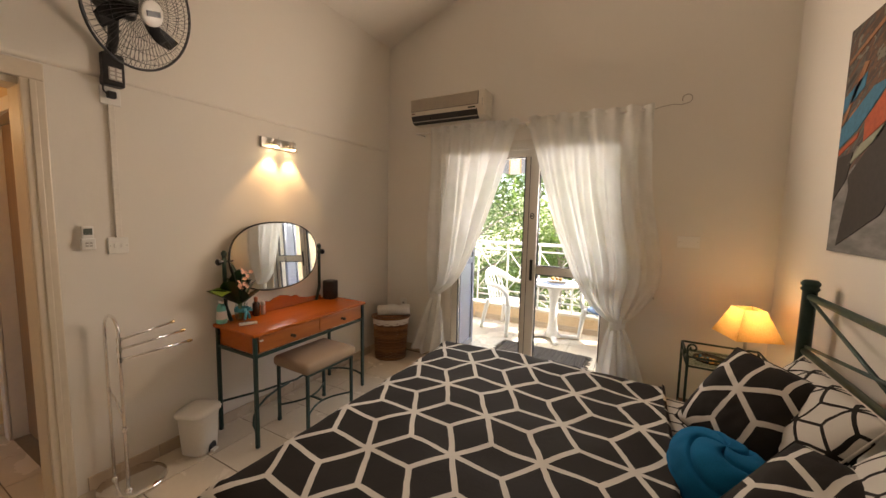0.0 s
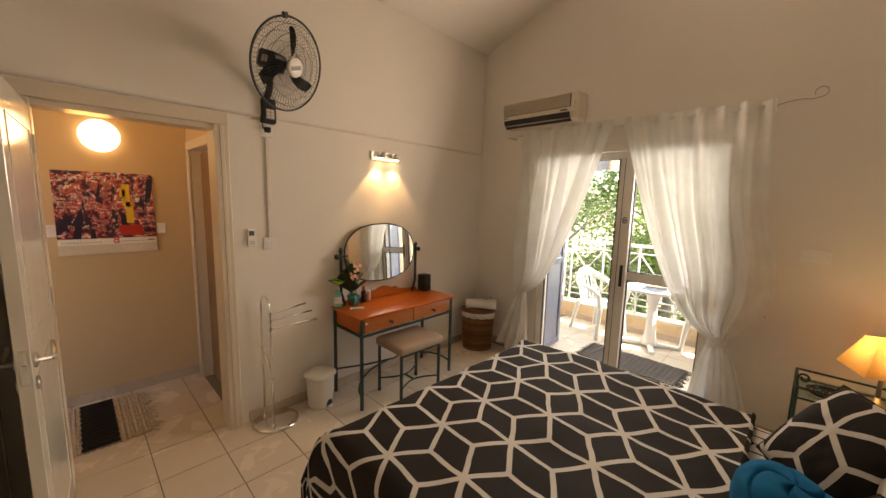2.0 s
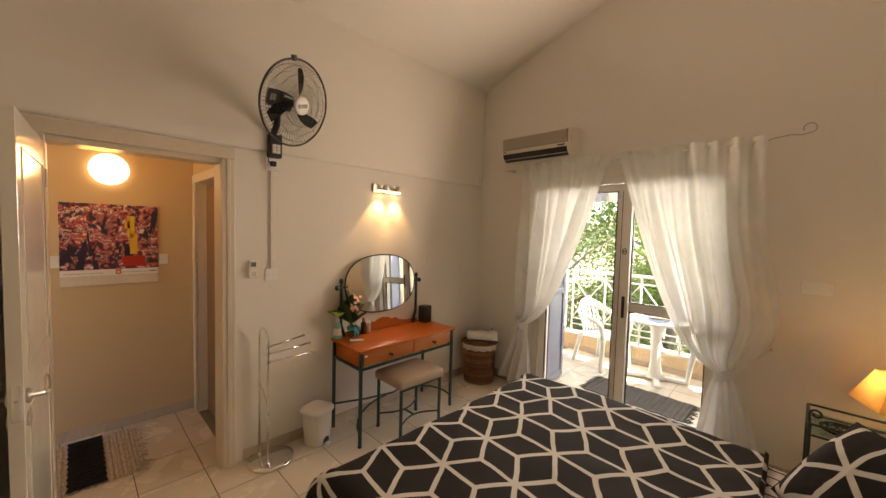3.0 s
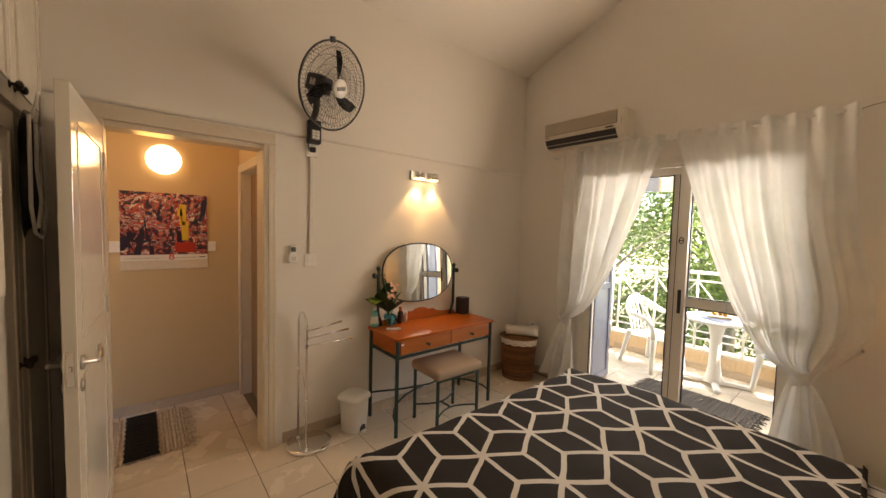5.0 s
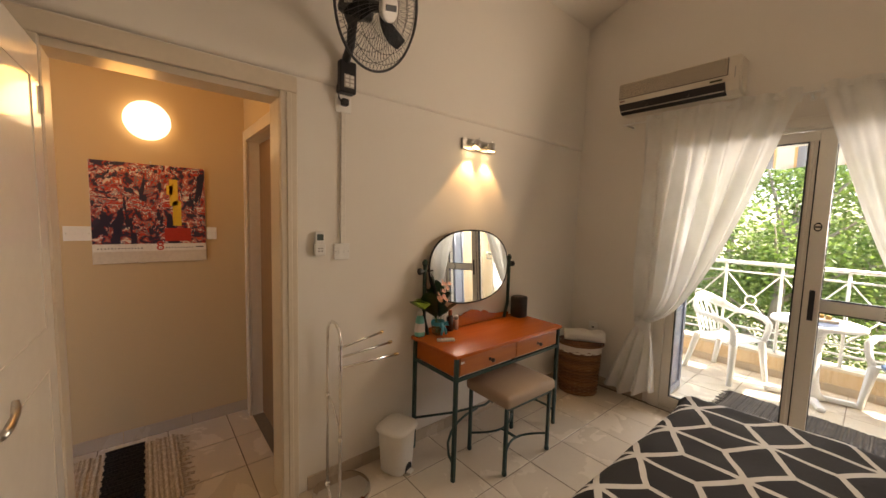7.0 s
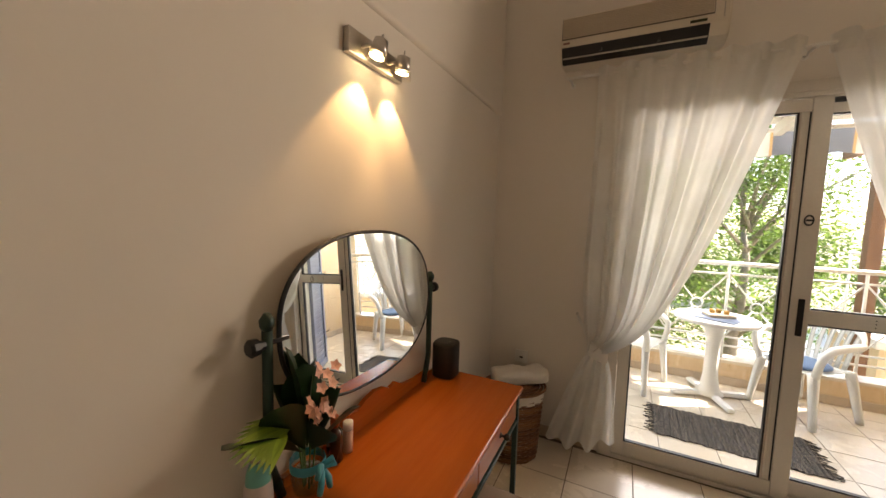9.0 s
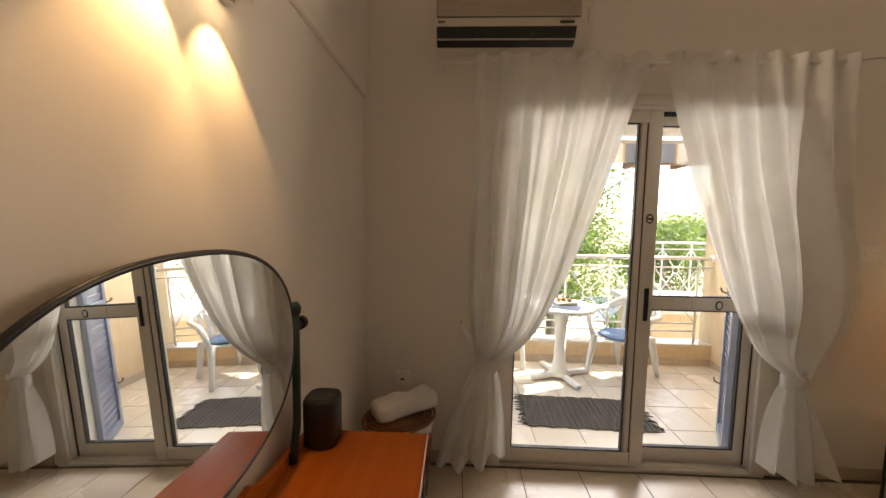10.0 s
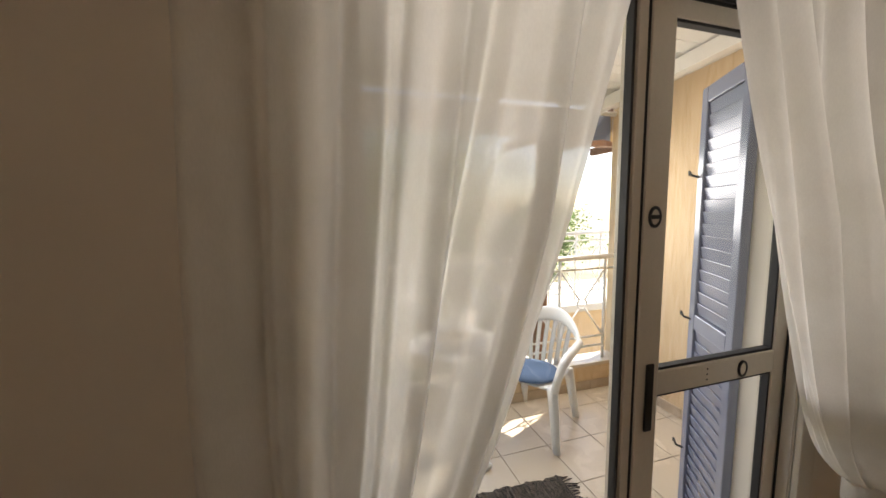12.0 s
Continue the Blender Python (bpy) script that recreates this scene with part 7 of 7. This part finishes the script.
pergola()
railing("neighbour_railing", "white railing of the neighbouring terrace", pose(NRAIL[0], NRAIL[1], NRAIL[2] - 0.95, 0, 0, 6), 10, 0.455, 0.95, 0.12)
nt = thing("neighbour_terrace", "pale neighbouring terrace slab on a rendered wall", "terrace", m=pose(NRAIL[0] - 0.1, NRAIL[1], 0))
part("slab", box(0.35, 5.2, -0.1, 1.3, NRAIL[2] - 1.06, NRAIL[2] - 0.96, 0.01), plain("white_render", (0.72, 0.68, 0.60), 0.9), nt)
part("wall", box(0.45, 5.1, 0.05, 1.2, GZ, NRAIL[2] - 1.06), M_RENDER, nt)


def tree(x, y, height, spread, seed, mat, leaves, leaf=0.16, low=0.25):
    """Trunk, limbs, and clumps of small leaves about the limbs' ends."""
    rnd = random.Random(seed)
    t = thing("tree", "leafy green garden tree standing in sunlight", "tree", "garden trees", m=pose(x, y, GZ))
    bark = M_BARK
    bm = bmesh.new()
    pts = [(0.12 * math.sin(k * 1.3 + seed) * k / 5, 0.12 * math.cos(k * 1.7 + seed) * k / 5, height * 0.62 * k / 5) for k in range(6)]
    tube(pts, 0.16, 9, bm=bm, taper=[1.25, 1, 0.85, 0.7, 0.5, 0.3])
    ends = []
    for k in range(22):
        a, h = rnd.uniform(0, 6.28), height * rnd.uniform(low, 0.95)
        reach = spread * rnd.uniform(0.45, 1.0) * math.sin(math.pi * min(0.95, 0.15 + 0.85 * (h / height - low * 0.6)))
        s = Vector(pts[min(5, int(h / height * 5.5))]) * 0.98
        s.z = min(h * 0.72, height * 0.6)
        e = Vector((reach * math.cos(a), reach * math.sin(a), h))
        m = s.lerp(e, 0.5) + Vector((0, 0, 0.15))
        tube([s, m, e], 0.05, 5, bm=bm, taper=[1, 0.6, 0.2])
        ends += [(e, 1.0), (m, 0.7), (s.lerp(e, 0.75), 0.85)]
    part("trunk", bm, bark, t, "brown branching trunk", smooth=True)
    rng = np.random.default_rng(seed)
    per = leaves // len(ends)
    V, F = [], []
    for e, q in ends:
        c = np.array(e)
        n = per
        d = rng.normal(size=(n, 3)) * np.array([0.55, 0.55, 0.38]) * spread * 0.34 * q
        pos = c + d
        ax = rng.normal(size=(n, 3))
        ax[:, 2] = -abs(ax[:, 2]) * 0.5
        ax /= np.linalg.norm(ax, axis=1)[:, None]
        sd = np.cross(ax, rng.normal(size=(n, 3)))
        sd /= np.linalg.norm(sd, axis=1)[:, None]
        ln = leaf * rng.uniform(0.6, 1.25, size=(n, 1))
        base = len(V)
        quad = np.stack([pos, pos + ax * ln * 0.5 + sd * ln * 0.24, pos + ax * ln, pos + ax * ln * 0.5 - sd * ln * 0.24], axis=1).reshape(-1, 3)
        V.extend(quad.tolist())
        F.extend([(base + 4 * i, base + 4 * i + 1, base + 4 * i + 2, base + 4 * i + 3) for i in range(n)])
    me = bpy.data.meshes.new("crown")
    me.from_pydata(V, [], F)
    me.materials.append(mat)
    cr = new("crown", me)
    cr.parent = t
    tagged(cr, "crown of many small leaves", kind="stuff")
    return t


M_BARK = plain("bark", (0.27, 0.23, 0.19), 0.95, grain=25, vary=0.3, bump=0.6)
M_LEAF_A = foliage("sunlit_leaf", (0.07, 0.13, 0.02), (0.20, 0.29, 0.06), 0.5, 0.5)
M_LEAF_B = foliage("cool_leaf", (0.07, 0.13, 0.04), (0.17, 0.25, 0.08), 0.5, 0.55)
tree(-2.2, 10.4, 7.2, 2.6, 21, M_LEAF_A, 17000, 0.10)
tree(0.6, 11.6, 7.6, 2.5, 22, M_LEAF_A, 17000, 0.10)
tree(-4.9, 9.4, 7.4, 2.6, 23, M_LEAF_B, 15000, 0.10)
tree(-7.6, 11.5, 8.0, 3.0, 24, M_LEAF_B, 12000)
tree(-0.6, 15.5, 8.2, 3.2, 25, M_LEAF_B, 12000, 0.2)
tree(-4.0, 15.0, 8.6, 3.4, 26, M_LEAF_A, 12000, 0.2)
tree(9.5, 22.0, 5.0, 3.0, 27, M_LEAF_A, 9000, 0.22)
tree(13.5, 26.0, 5.4, 3.4, 28, M_LEAF_B, 9000, 0.24)
tree(6.0, 27.0, 5.2, 3.0, 29, M_LEAF_A, 9000, 0.24)


def shrub(x, y, r, h, seed, mat):
    t = thing("shrub", "low green garden shrub", "shrub", "garden shrubs", m=pose(x, y, GZ))
    rng = np.random.default_rng(seed)
    n = 3500
    d = rng.normal(size=(n, 3))
    d /= np.linalg.norm(d, axis=1)[:, None]
    pos = d * (rng.random((n, 1)) ** 0.4) * np.array([r, r, h])
    pos[:, 2] = abs(pos[:, 2])
    ax = rng.normal(size=(n, 3))
    ax /= np.linalg.norm(ax, axis=1)[:, None]
    sd = np.cross(ax, rng.normal(size=(n, 3)))
    sd /= np.linalg.norm(sd, axis=1)[:, None]
    ln = 0.15
    quad = np.stack([pos, pos + ax * ln * 0.5 + sd * ln * 0.25, pos + ax * ln, pos + ax * ln * 0.5 - sd * ln * 0.25], axis=1).reshape(-1, 3)
    me = bpy.data.meshes.new("foliage")
    me.from_pydata(quad.tolist(), [], [tuple(range(4 * i, 4 * i + 4)) for i in range(n)])
    me.materials.append(mat)
    o = new("foliage", me)
    o.parent = t
    tagged(o, "dense small leaves", kind="stuff")
    part("stem", tube([(0, 0, 0), (0, 0, h * 0.5)], 0.05, 6), M_BARK, t)


for k, (sx, sy, sr, sh) in enumerate(((-3.2, 8.2, 1.3, 2.4), (-1.2, 8.6, 1.2, 2.2), (0.8, 8.9, 1.1, 1.9), (-5.5, 7.6, 1.4, 2.6), (4.5, 14.5, 1.3, 1.6), (7.0, 17.0, 1.5, 1.7))):
    shrub(sx, sy, sr, sh, 40 + k, M_LEAF_A if k % 2 else M_LEAF_B)


# ---------------------------------------------------------------- floor tiles, piece by piece
def lay_tiles(parent, x0, x1, y0, y1, z, ox, oy, pitch, mat, skip=None):
    joint = 0.0050
    whole = None
    i0, i1 = math.floor((x0 - ox) / pitch), math.ceil((x1 - ox) / pitch)
    j0, j1 = math.floor((y0 - oy) / pitch), math.ceil((y1 - oy) / pitch)
    for i in range(i0, i1):
        for j in range(j0, j1):
            a, b = max(x0, ox + i * pitch + joint / 2), min(x1, ox + (i + 1) * pitch - joint / 2)
            c, d = max(y0, oy + j * pitch + joint / 2), min(y1, oy + (j + 1) * pitch - joint / 2)
            if b - a < 0.01 or d - c < 0.01 or (skip and skip((a + b) / 2, (c + d) / 2)):
                continue
            full = abs(b - a - pitch + joint) < 1e-6 and abs(d - c - pitch + joint) < 1e-6
            if full and whole is not None:
                o = new("tile", whole)
                o.parent = parent
            else:
                w, l = (b - a) / 2, (d - c) / 2
                o = part("tile", box(-w, w, -l, l, -0.004, 0, 0.0012, segs=1), mat, parent)
                if full:
                    whole = o.data
            o.location = ((a + b) / 2, (c + d) / 2, z)


lay_tiles(FLOOR, XL, XR, YB, YW - 0.02, 0.0, -2.498, 0.410, 0.345, M_TILE, lambda x, y: x < -1.7 and y < -0.6)
lay_tiles(FLOOR, HX, XL, -1.6, HY, 0.0, -2.475, 0.410, 0.345, M_TILE)
lay_tiles(BALC, BX0, BX1, YW + 0.275, BY, BZ, -0.60, 3.73, 0.345, M_BTILE)
